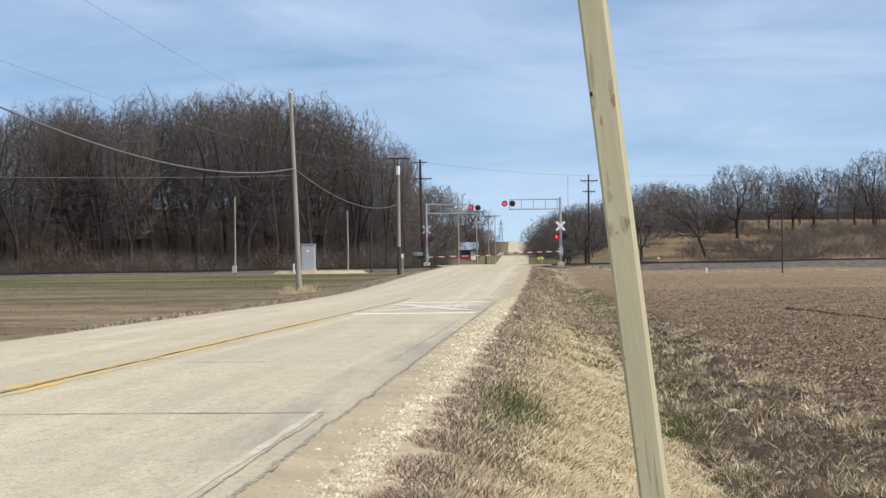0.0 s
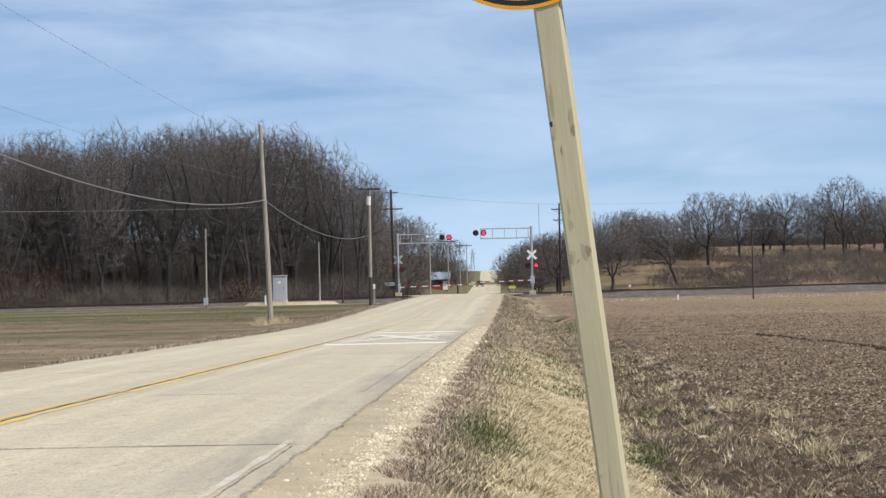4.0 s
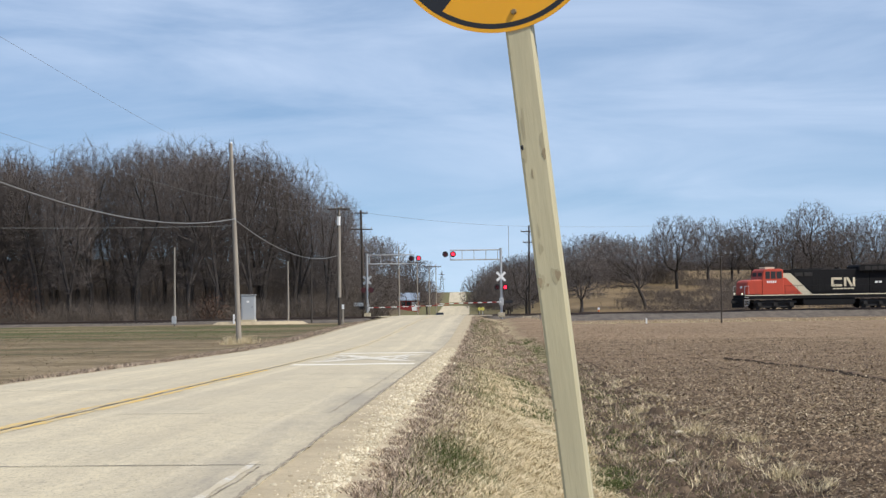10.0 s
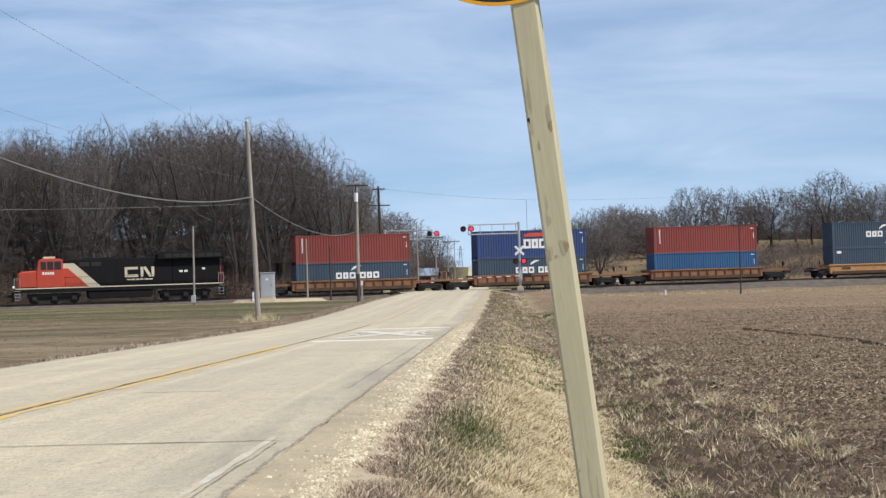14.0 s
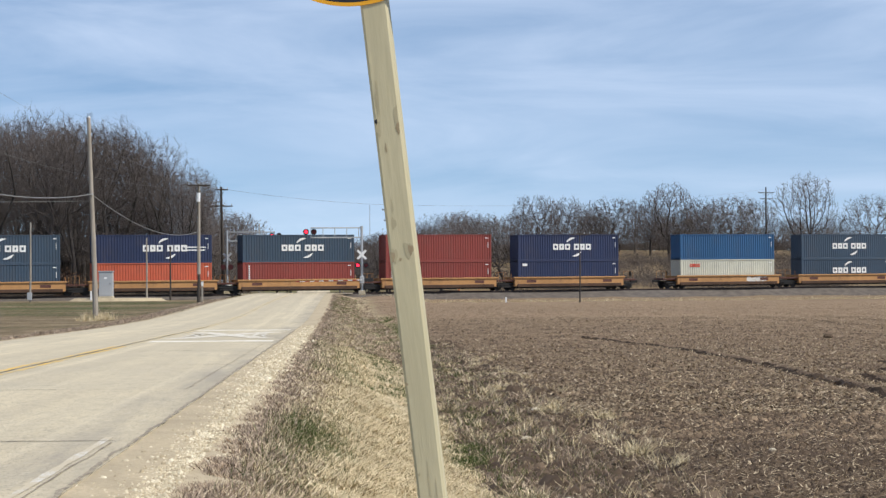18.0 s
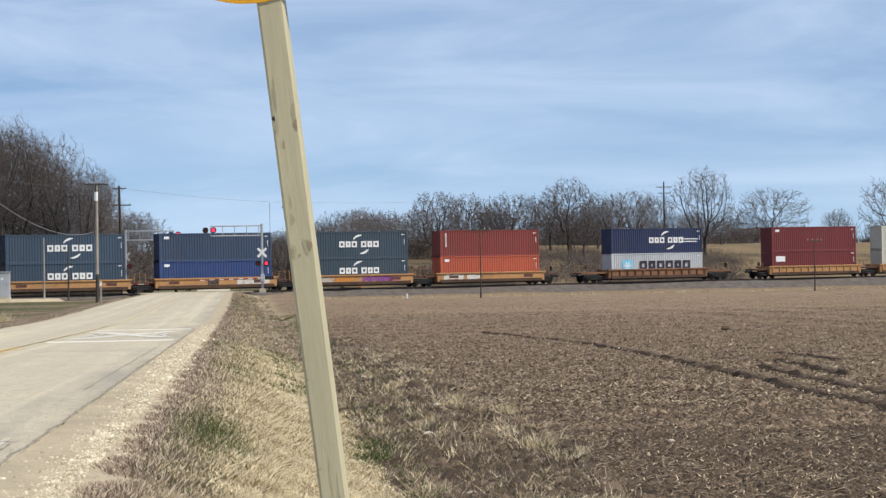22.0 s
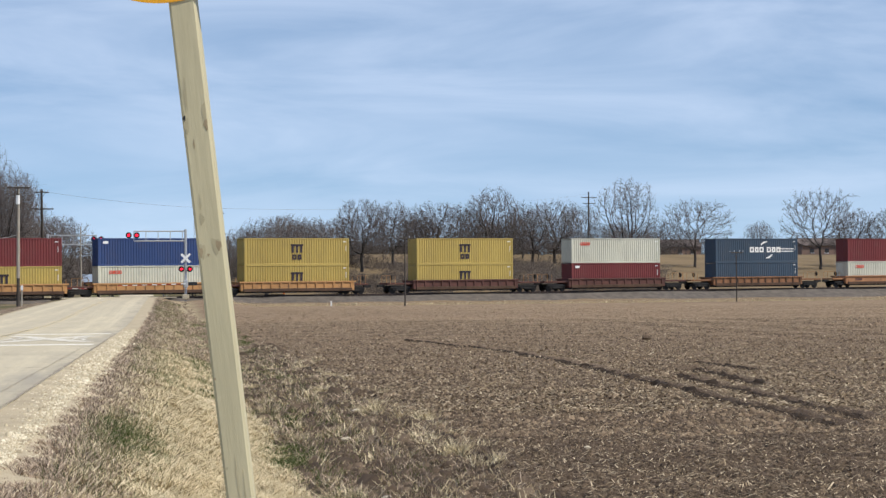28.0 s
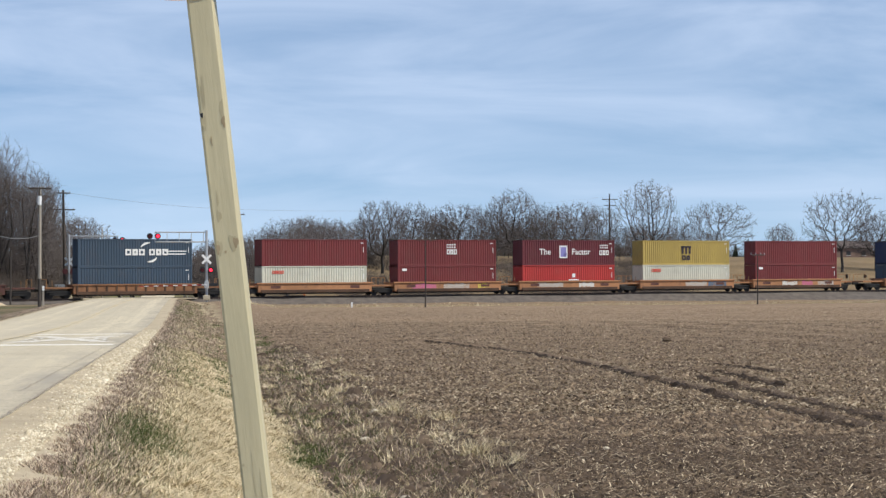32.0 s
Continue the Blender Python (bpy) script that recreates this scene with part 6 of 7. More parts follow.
def bogie(parent, x, mat_label=""):
    t = one_box("bogie", (x, 0, 0.62), (2.0, 1.5, 0.16), M_STEEL, parent, "three-piece freight bogie", 0.02)
    for ey in (-1, 1):
        bm = bmesh.new()
        box(bm, (x, ey * 1.0, 0.66), (2.5, 0.14, 0.16), 0.02)
        box(bm, (x, ey * 1.0, 0.42), (1.1, 0.16, 0.22), 0.02)
        box(bm, (x, ey * 0.96, 0.60), (1.9, 0.10, 0.5), 0.02)
        part("side_frame", bm, M_STEEL, t)
        for ex in (-0.89, 0.89):
            one_rod("wheel", (x + ex, ey * 0.68, 0.42), (x + ex, ey * 0.82, 0.42), 0.42, M_STEEL, t, "steel wheel", n=20)
    for ex in (-0.89, 0.89):
        one_rod("axle", (x + ex, -0.9, 0.42), (x + ex, 0.9, 0.42), 0.09, M_STEEL, t)


def well_car(s0, half, style, first, last, label):
    mat = {"rust": M_CAR_RUST, "yellow": M_CAR_YELLOW, "panel": M_CAR_YELLOW, "orange": M_CAR_ORANGE, "dark": M_CAR_DARK}[style]
    c = rider("well_car", s0, 0.0, label, "rail wagon", "well cars of the train")
    hw = 6.55
    for ey in (-1, 1):
        bm = bmesh.new()
        box(bm, (0, ey * 1.42, 0.92), (2 * hw, 0.05, 0.92))
        box(bm, (0, ey * 1.44, 1.40), (2 * hw + 0.4, 0.22, 0.16), 0.02)
        sill = part("side_sill", bm, mat, c, "deep side sill")
        one_box("bottom_chord", (0, ey * 1.46, 0.55), (2 * hw - 0.5, 0.20, 0.34), M_CAR_DEEP_BROWN, sill, "dark brown lower chord", 0.02)
        if style in ("rust", "panel", "dark"):
            for k in range(13):
                x = -hw + 0.35 + k * (2 * hw - 0.7) / 12
                one_box("rib", (x, ey * 1.49, 0.92), (0.16, 0.12, 0.80), M_CAR_DEEP_BROWN if style == "rust" else mat, sill, "dark upright rib")
        else:
            for x in (-4.6, 4.6):
                one_box("stencil_panel", (x, ey * 1.448, 1.0), (1.1, 0.006, 0.3), M_CAR_DARK, sill, "dark stencil panel")
    one_box("well_floor", (0, 0, 0.30), (2 * hw - 0.8, 2.6, 0.12), M_STEEL, c)
    for ex, edge in ((-1, first), (1, last)):
        x1 = half if not edge else half + 0.35
        xm = ex * (hw + x1) / 2
        one_box("end_platform", (xm, 0, 1.08), (x1 - hw + 0.1, 2.3, 0.20), mat if style in ("rust", "orange", "dark") else M_CAR_DARK, c, "end platform over the bogie", 0.02)
        one_box("bulkhead", (ex * hw, 0, 0.95), (0.12, 2.8, 0.95), mat, c)
        bm = bmesh.new()
        for yy in (-1.2, 1.2):
            rod(bm, (ex * (x1 - 0.3), yy, 1.1), (ex * (x1 - 0.3), yy, 2.0), 0.025, n=6)
            rod(bm, (ex * (x1 - 0.9), yy, 1.1), (ex * (x1 - 0.9), yy, 1.9), 0.025, n=6)
        rod(bm, (ex * (x1 - 0.3), -1.2, 2.0), (ex * (x1 - 0.3), 1.2, 2.0), 0.025, n=6)
        part("grab_rail", bm, M_CAR_YELLOW, c, "yellow grab rail")
        if edge:
            one_box("coupler", (ex * (x1 + 0.35), 0, 0.85), (0.9, 0.3, 0.3), M_STEEL, c, "steel coupler", 0.03)
            one_rod("brake_wheel", (ex * (x1 - 0.55), -0.9, 1.75), (ex * (x1 - 0.50), -0.9, 1.75), 0.28, M_STEEL, c, "brake wheel", n=16)
            bogie(c, ex * (x1 - 1.6))
    if not last:
        bogie(c, half)
    return c


# s0, pitch half, style, first of its set, last of its set, top colour, top mark, bottom colour, bottom mark
CONSIST = (
    (266.85, 9.5, "rust", 1, 1, "red", "column", "slate", "cma_low"),
    (286.44, 9.5, "rust", 1, 1, "blue", "blocks", "slate", "cma_low"),
    (306.50, 9.5, "rust", 1, 1, "red", "column", "sky", ""),
    (327.90, 7.85, "yellow", 1, 0, "slate", "cma", "slate", "small"),
    (343.47, 7.85, "yellow", 0, 0, "navy", "cma_wide", "orange", ""),
    (358.95, 7.85, "yellow", 0, 0, "slate", "cma", "red", "column"),
    (374.67, 7.85, "yellow", 0, 0, "red", "column", "red", "column"),
    (390.05, 7.85, "yellow", 0, 1, "navy", "cma", "navy", "small"),
    (410.06, 7.9, "yellow", 1, 0, "sky", "", "white", "tag"),
    (425.90, 7.9, "yellow", 0, 0, "slate", "cma", "slate", "cma_low"),
    (441.70, 7.9, "yellow", 0, 0, "dull_blue", "small", "blue", "small"),
    (457.40, 7.9, "yellow", 0, 0, "green", "cma", "green", "cma_low"),
    (473.50, 7.9, "yellow", 0, 1, "red", "column", "orange", "small"),
    (495.00, 9.6, "rust", 1, 1, "navy", "cma_wide", "grey", "star"),
    (516.90, 8.0, "panel", 1, 0, "maroon", "small", "maroon", "tag_white"),
    (532.95, 8.0, "panel", 0, 0, "white", "tag", "white", "tag"),
    (548.76, 8.0, "panel", 0, 0, "maroon", "small", "yellow", "em"),
    (564.75, 8.0, "panel", 0, 0, "blue", "small", "white", "tag"),
    (580.74, 8.0, "panel", 0, 1, "yellow", "em_sc", "yellow", "em"),
    (601.15, 9.3, "dark", 1, 1, "yellow", "em_sc", "yellow", "em"),
    (621.10, 9.3, "dark", 1, 1, "white", "tag", "maroon", "small"),
    (641.28, 9.3, "rust", 1, 1, "slate", "cma_wide", "slate", ""),
    (661.25, 8.0, "orange", 1, 0, "maroon", "", "white", "tag"),
    (677.20, 8.0, "orange", 0, 0, "maroon", "dots", "maroon", "small"),
    (692.80, 8.0, "orange", 0, 0, "dark_maroon", "factor", "bright_red", "shield"),
    (708.87, 8.0, "orange", 0, 0, "yellow", "em_sc", "white", "tag"),
    (724.87, 8.0, "orange", 0, 1, "maroon", "", "maroon", "small"),
    (744.90, 9.5, "orange", 1, 1, "navy", "cma", "slate", ""),
)
GRAFFITI = {8: (("white", 3.6, 2.6),), 10: (("white", 4.0, 3.6), ("black", -0.4, 1.2)), 11: (("lemon", -5.2, 1.6), ("pale", -3.4, 1.5), ("orange", -1.4, 2.2), ("violet", 2.4, 3.6), ("pink", 4.4, 1.2)),
            12: (("white", -4.6, 2.4), ("white", -2.2, 1.6)), 23: (("pink", -3.0, 3.0), ("pale", 1.0, 3.2), ("lemon", 4.4, 1.4)), 24: (("pale", -2.6, 3.4), ("white", 2.2, 2.0)),
            25: (("pale", 1.2, 3.0), ("slate", 4.2, 2.6)), 26: (("white", -1.2, 2.2), ("pink", 1.4, 1.6), ("pale", 4.2, 2.4))}
SPRAY = {"white": (0.62, 0.60, 0.55), "black": (0.04, 0.03, 0.03), "lemon": (0.62, 0.52, 0.08), "pale": (0.45, 0.40, 0.35), "orange": (0.55, 0.22, 0.04), "violet": (0.22, 0.06, 0.24),
         "pink": (0.50, 0.14, 0.22), "slate": (0.10, 0.14, 0.20)}
SPRAY = {k: worn_paint("spray_" + k, c, 0.53, (0.36, 0.19, 0.07)) for k, c in SPRAY.items()}


def sprayed(car_ob, patches, seed):
    r = random.Random(seed)
    for colour, x, w in patches:
        bm = bmesh.new()
        top, low = [], []
        n = 12
        for k in range(n + 1):
            xx = x - w / 2 + w * k / n
            top.append(bm.verts.new((xx, -1.4485, 1.30 - r.uniform(0.0, 0.18))))
            low.append(bm.verts.new((xx, -1.4485, 0.62 + r.uniform(0.0, 0.2))))
        for k in range(n):
            bm.faces.new((low[k], low[k + 1], top[k + 1], top[k]))
        part("sprayed_patch", bm, SPRAY[colour], car_ob, "faded spray-painted patch")


STYLE_WORDS = {"rust": "rust-brown ribbed", "yellow": "yellow-tan smooth-sided", "panel": "yellow panelled", "orange": "faded orange", "dark": "dark brown ribbed"}
for number, (s0, half, style, first, last, top, top_mark, low, low_mark) in enumerate(CONSIST):
    wagon = well_car(s0, half, style, first, last, STYLE_WORDS[style] + " well car carrying " + ("containers, spray paint on its side" if number in GRAFFITI else "two stacked containers"))
    sprayed(wagon, GRAFFITI.get(number, ()), number)
    container(s0, 0.37, low, low_mark, "low in a well car")
    container(s0, 0.37 + CH, top, top_mark, "stacked on another one")


def locomotive(s0):
    M_RED = paint("engine_red", (0.47, 0.058, 0.026), 0.5, (0.12, 0.04, 0.03), 0.3)
    M_BLK = paint("engine_black", (0.009, 0.009, 0.010), 0.82, (0.03, 0.027, 0.024), 0.3)
    M_BLK.node_tree.nodes["Principled BSDF"].inputs["Specular IOR Level"].default_value = 0.2
    M_CREAM = paint("engine_cream", (0.62, 0.55, 0.40), 0.5, amount=0.15)
    L = rider("locomotive", s0, 0.0, "red, cream and black diesel locomotive at the head of the train", "locomotive")
    X = lambda d: d - 11.15

    def prism(name, outline, y0, y1, mat, label="", bev=0.03, parent=L):
        """An outline in xz pushed from y0 to y1."""
        bm = bmesh.new()
        a = [bm.verts.new((x, y0, z)) for x, z in outline]
        b = [bm.verts.new((x, y1, z)) for x, z in outline]
        bm.faces.new(a)
        bm.faces.new(list(reversed(b)))
        n = len(a)
        for i in range(n):
            bm.faces.new((a[(i + 1) % n], a[i], b[i], b[(i + 1) % n]))
        bmesh.ops.recalc_face_normals(bm, faces=bm.faces[:])
        if bev:
            bmesh.ops.bevel(bm, geom=bm.edges[:], offset=bev, segments=1, affect="EDGES")
        return part(name, bm, mat, parent, label)

    prism("underframe", [(X(0.7), 1.15), (X(21.6), 1.15), (X(21.6), 1.62), (X(0.7), 1.62)], -1.5, 1.5, M_BLK)
    prism("sill_stripe", [(X(0.8), 1.52), (X(21.5), 1.52), (X(21.5), 1.62), (X(0.8), 1.62)], -1.512, -1.5, M_CREAM, "cream sill stripe", 0)
    prism("nose", [(X(0.95), 1.62), (X(3.0), 1.62), (X(3.0), 3.36), (X(1.6), 3.30), (X(1.1), 3.12)], -1.42, 1.42, M_RED, "red nose", 0.12)
    cab = prism("cab", [(X(2.9), 1.62), (X(5.5), 1.62), (X(5.5), 4.35), (X(5.2), 4.5), (X(3.35), 4.5), (X(3.1), 4.3), (X(2.9), 3.3)], -1.5, 1.5, M_RED, "red cab", 0.05)
    for a, b in ((3.30, 3.85), (3.95, 4.55), (4.65, 5.3)):
        prism("side_window", [(X(a), 3.40), (X(b), 3.40), (X(b), 4.22), (X(a), 4.22)], -1.515, -1.49, M_BLACK, "dark cab window", 0.01, cab)
    for y0 in (-1.2, 0.15):
        one_box("windscreen", (X(3.0), y0 + 0.52, 3.8), (0.05, 1.0, 0.62), M_BLACK, cab, "dark windscreen", 0.01, None)
    one_box("cab_roof_unit", (X(4.2), 0, 4.62), (1.2, 1.4, 0.2), M_CREAM, cab, "pale roof air unit", 0.03)
    marks(cab, [(X(3.55) + 0.24 * k, 3.05, 0.17, 0.26) for k in range(5)], M_MARK_WHITE, "number_bar", "small white bar", -1.51)
    hood = prism("hood", [(X(5.5), 1.62), (X(16.4), 1.62), (X(16.4), 4.40), (X(5.5), 4.40)], -1.02, 1.02, M_BLK, "black engine hood", 0.06)
    prism("hood_panel", [(X(5.5), 1.64), (X(8.0), 1.64), (X(6.0), 3.5), (X(5.5), 3.5)], -1.05, -1.02, M_RED, "red hood panel", 0, hood)
    prism("hood_stripe", [(X(5.5), 3.5), (X(6.0), 3.5), (X(8.0), 1.64), (X(9.2), 1.64), (X(6.6), 4.0), (X(5.5), 4.0)], -1.045, -1.02, M_CREAM, "cream diagonal stripe", 0, hood)
    marks(hood, [(X(11.75), 2.95, 0.28, 1.0), (X(12.35), 3.33, 1.2, 0.26), (X(12.35), 2.57, 1.2, 0.26), (X(13.35), 2.95, 0.28, 1.0), (X(13.9), 2.95, 0.28, 1.15, radians(-32)),
                 (X(14.45), 2.95, 0.28, 1.0)], M_CREAM, "emblem", "cream emblem stroke", -1.060)
    marks(hood, [(X(12.0) + 0.45 * k, 2.2, 0.36, 0.14) for k in range(6)], M_CREAM, "writing_bar", "small cream bar", -1.056)
    for k in range(9):
        one_box("hood_door", (X(9.6) + 0.78 * k, -1.03, 2.5), (0.70, 0.02, 1.5), M_BLK, hood, "", 0.005)
    for k in range(2):
        one_box("intake_grille", (X(7.6) + 1.2 * k, -1.04, 3.85), (1.0, 0.04, 0.42), M_STEEL, hood, "dark intake grille", 0.01)
    prism("rear_hood", [(X(16.4), 1.62), (X(21.3), 1.62), (X(21.3), 4.3), (X(16.4), 4.3)], -1.02, 1.02, M_BLK, "black rear hood", 0.05)
    rad = prism("radiator_wing", [(X(14.9), 4.15), (X(21.8), 4.15), (X(21.8), 4.62), (X(21.5), 4.90), (X(15.2), 4.90), (X(14.9), 4.66)], -1.5, 1.5, M_BLK, "wide black radiator wing", 0.05)
    for k in range(7):
        one_box("radiator_screen", (X(16.0) + 0.84 * k, -1.51, 4.50), (0.72, 0.03, 0.42), M_STEEL, rad, "dark screen", 0.005)
    marks(L, [(X(17.3) + 0.5 * k, 2.9, 0.34, 0.22) for k in range(2)] + [(X(19.6), 3.1, 0.3, 0.2)], M_MARK_WHITE, "stencil", "small white mark", -1.03)
    one_box("rear_end", (X(21.36), 0, 2.7), (0.1, 1.9, 2.1), M_RED, L, "red rear end", 0.02)
    one_rod("exhaust_stack", (X(13.0), 0, 4.35), (X(13.0), 0, 4.62), 0.35, M_STEEL, L, n=14)
    one_box("dynamic_brake_hump", (X(9.0), 0, 4.44), (3.0, 1.7, 0.14), M_BLK, L, "", 0.04)
    one_rod("air_horn", (X(11.0), 0.3, 4.42), (X(11.4), 0.3, 4.58), 0.07, M_STEEL, L)
    prism("fuel_tank", [(X(7.9), 1.15), (X(14.4), 1.15), (X(14.4), 0.6), (X(14.1), 0.38), (X(8.2), 0.38), (X(7.9), 0.6)], -1.4, 1.4, M_BLK, "black fuel tank", 0.05)
    for xc in (X(4.6), X(17.7)):
        bg_ = one_box("bogie", (xc, 0, 0.85), (4.9, 1.9, 0.3), M_STEEL, L, "three-axle bogie", 0.04)
        # dark box added to stand for the black shade beneath the locomotive
        one_box("brake_rigging", (xc, -0.95, 0.42), (4.7, 0.12, 0.5), M_STEEL, bg_, "dark box standing for the shade under the locomotive", 0.02)
        for ey in (-1, 1):
            bm = bmesh.new()
            box(bm, (xc, ey * 1.1, 0.80), (5.2, 0.18, 0.30), 0.03)
            for k in (-1.95, 0.0, 1.95):
                box(bm, (xc + k, ey * 1.16, 0.55), (0.5, 0.2, 0.42), 0.03)
            part("side_frame", bm, M_STEEL, bg_)
            for k in (-1.95, 0.0, 1.95):
                one_rod("wheel", (xc + k, ey * 0.68, 0.53), (xc + k, ey * 0.82, 0.53), 0.53, M_STEEL, bg_, "steel wheel", n=22)
    for d, sg in ((0.7, -1), (21.6, 1)):
        one_box("pilot", (X(d) + sg * 0.1, 0, 0.75), (0.2, 2.9, 1.0), M_BLK, L, "black pilot plate", 0.03)
        one_box("coupler", (X(d) + sg * 0.5, 0, 0.85), (0.8, 0.3, 0.3), M_STEEL, L, "steel coupler", 0.03)
        for ey in (-1, 1):
            for k in range(4):
                one_box("step", (X(d) - sg * 0.25, ey * 1.42, 0.45 + 0.3 * k), (0.5, 0.22, 0.04), M_GALV, L, "pale step edge")
            bm = bmesh.new()
            for dx in (-0.05, -0.55):
                rod(bm, (X(d) + sg * dx, ey * 1.48, 0.6), (X(d) + sg * dx, ey * 1.48, 2.6), 0.022, n=6)
            rod(bm, (X(d) - sg * 0.05, ey * 1.48, 2.6), (X(d) - sg * 0.55, ey * 1.48, 2.6), 0.022, n=6)
            part("grab_rail", bm, M_GALV, L, "pale grab rail")
    for ey in (-1, 1):
        bm = bmesh.new()
        rod(bm, (X(5.6), ey * 1.46, 2.6), (X(21.3), ey * 1.46, 2.6), 0.02, n=6)
        for k in range(11):
            rod(bm, (X(5.7) + 1.55 * k, ey * 1.46, 1.6), (X(5.7) + 1.55 * k, ey * 1.46, 2.6), 0.018, n=6)
        part("handrail", bm, M_BLK, L, "side handrail")
    one_box("headlight", (X(1.05), 0, 2.5), (0.08, 0.55, 0.3), M_WHITE, L, "white headlight", 0.03)
    for ey in (-1, 1):
        one_rod("ditch_light", (X(0.72), ey * 1.0, 1.75), (X(0.60), ey * 1.0, 1.75), 0.11, glow_warm, L, "lit ditch light", n=12)


glow_warm = glow("warm_headlight", (1.0, 0.9, 0.7), 0.5)
locomotive(242.75)


# ---- grass, stones and crop residue ----
def cloud(name, shape_v, shape_f, places, sizes, turns, material, label, category, tilt=None):
    """Many small pieces in one mesh; sizes per axis, turns about z, tilt leans the top."""
    sv = np.array(shape_v, float)
    n, m = len(places), len(sv)
    pts = sv[None] * sizes[:, None, :]
    if tilt is not None:
        pts[:, :, :2] += tilt[:, None, :] * pts[:, :, 2:3]
    c, s = np.cos(turns)[:, None], np.sin(turns)[:, None]
    x, y = pts[:, :, 0] * c - pts[:, :, 1] * s, pts[:, :, 0] * s + pts[:, :, 1] * c
    out = np.stack([x, y, pts[:, :, 2]], -1) + places[:, None, :]
    sf = np.array(shape_f)
    faces = (sf[None] + (np.arange(n) * m)[:, None, None]).reshape(-1, sf.shape[1])
    me = bpy.data.meshes.new(name)
    me.vertices.add(n * m)
    me.vertices.foreach_set("co", out.reshape(-1))
    me.loops.add(faces.size)
    me.loops.foreach_set("vertex_index", faces.reshape(-1))
    me.polygons.add(len(faces))
    me.polygons.foreach_set("loop_start", np.arange(len(faces)) * sf.shape[1])
    me.update(calc_edges=True)
    me.materials.append(material)
    ob = link(name, me)
    return tagged(ob, label, category, kind="stuff")


def island_mat(name, cols, rough=0.9, translucent=False, mottle=0.6):
    """A colour that differs from piece to piece."""
    m, nt, b = node_mat(name)
    geo = nt.nodes.new("ShaderNodeNewGeometry")
    ramp = nt.nodes.new("ShaderNodeValToRGB")
    nt.links.new(geo.outputs["Random Per Island"], ramp.inputs["Fac"])
    while len(ramp.color_ramp.elements) < len(cols):
        ramp.color_ramp.elements.new(0.5)
    for k, (e, c) in enumerate(zip(ramp.color_ramp.elements, cols)):
        e.position, e.color = k / (len(cols) - 1), (*c, 1)
    big = n_noise(nt, 0.8, 4.0, geo.outputs["Position"])
    col = n_mix(nt, n_range(nt, big, 0.35, 0.7, 0.0, 0.35), ramp.outputs["Color"], tuple(x * 0.7 for x in cols[0]))
    tuft = n_noise(nt, 6.5, 3.0, geo.outputs["Position"], 0.6)
    col = n_mix(nt, n_range(nt, tuft, 0.46, 0.66, 0.0, mottle), col, tuple(x * 0.45 for x in cols[0]))
    nt.links.new(col, b.inputs["Base Color"])
    b.inputs["Roughness"].default_value = rough
    b.inputs["Specular IOR Level"].default_value = 0.2
    if translucent:
        tr = nt.nodes.new("ShaderNodeBsdfTranslucent")
        nt.links.new(col, tr.inputs["Color"])
        mx = nt.nodes.new("ShaderNodeMixShader")
        mx.inputs[0].default_value = 0.4
        nt.links.new(b.outputs["BSDF"], mx.inputs[1])
        nt.links.new(tr.outputs["BSDF"], mx.inputs[2])
        nt.links.new(mx.outputs["Shader"], nt.nodes["Material Output"].inputs["Surface"])
    return m


gen = np.random.default_rng(11)
BLADE_V = ((-0.5, 0, 0), (0.5, 0, 0), (0.36, 0.10, 0.55), (-0.36, 0.10, 0.55), (0.0, 0.34, 1.0))
BLADE_F = ((0, 1, 2), (0, 2, 3), (3, 2, 4))
M_STRAW = island_mat("dry_straw_grass", ((0.43, 0.345, 0.20), (0.70, 0.58, 0.365), (0.94, 0.82, 0.57)), 0.9, False, 0.35)
M_DEAD = island_mat("grey_dead_grass", ((0.23, 0.172, 0.128), (0.43, 0.33, 0.245), (0.74, 0.60, 0.44)), 0.9, False, 0.55)
M_GREEN = island_mat("new_green_grass", ((0.055, 0.085, 0.022), (0.115, 0.150, 0.048), (0.27, 0.27, 0.115)), 0.9, True)
M_RESIDUE = island_mat("crop_residue", ((0.13, 0.090, 0.052), (0.31, 0.228, 0.14), (0.74, 0.62, 0.43)))
M_CLOD = island_mat("soil_clods", ((0.060, 0.042, 0.029), (0.105, 0.074, 0.050), (0.185, 0.134, 0.090)))


def depth_sample(n, y0, y1, power=1.6):
    """Distances that crowd towards the near end."""
    return y0 + (y1 - y0) * gen.random(n) ** power


def grass(name, x, y, length, width, material, label, lean=0.35, lift=0.0, flat=1.0):
    n = len(x)
    z = ground_z(x, y) - 0.01 + lift
    far = np.clip(y / 16.0, 1.0, 2.2)
    h = length * gen.uniform(0.5, 1.35, n) * np.clip(1.0 + 0.75 * bumps(x * 4.7, y * 2.9), 0.35, 1.9)
    size = np.stack([width * far * gen.uniform(0.7, 1.4, n), h * 0.9 / flat, h * flat], -1)
    return cloud(name, BLADE_V, BLADE_F, np.stack([x, y, z], -1), size, gen.uniform(0, 6.28, n), material, label, "grass", gen.normal(0, lean, (n, 2)))


def clumped(n, x0, x1, y0, y1, per=22, spread_x=0.10, spread_y=0.16, power=1.6):
    c = n // per
    cx, cy = gen.uniform(x0, x1, c), depth_sample(c, y0, y1, power)
    x = np.repeat(cx, per) + gen.normal(0, spread_x, c * per)
    y = np.repeat(cy, per) + gen.normal(0, spread_y, c * per)
    return x, y


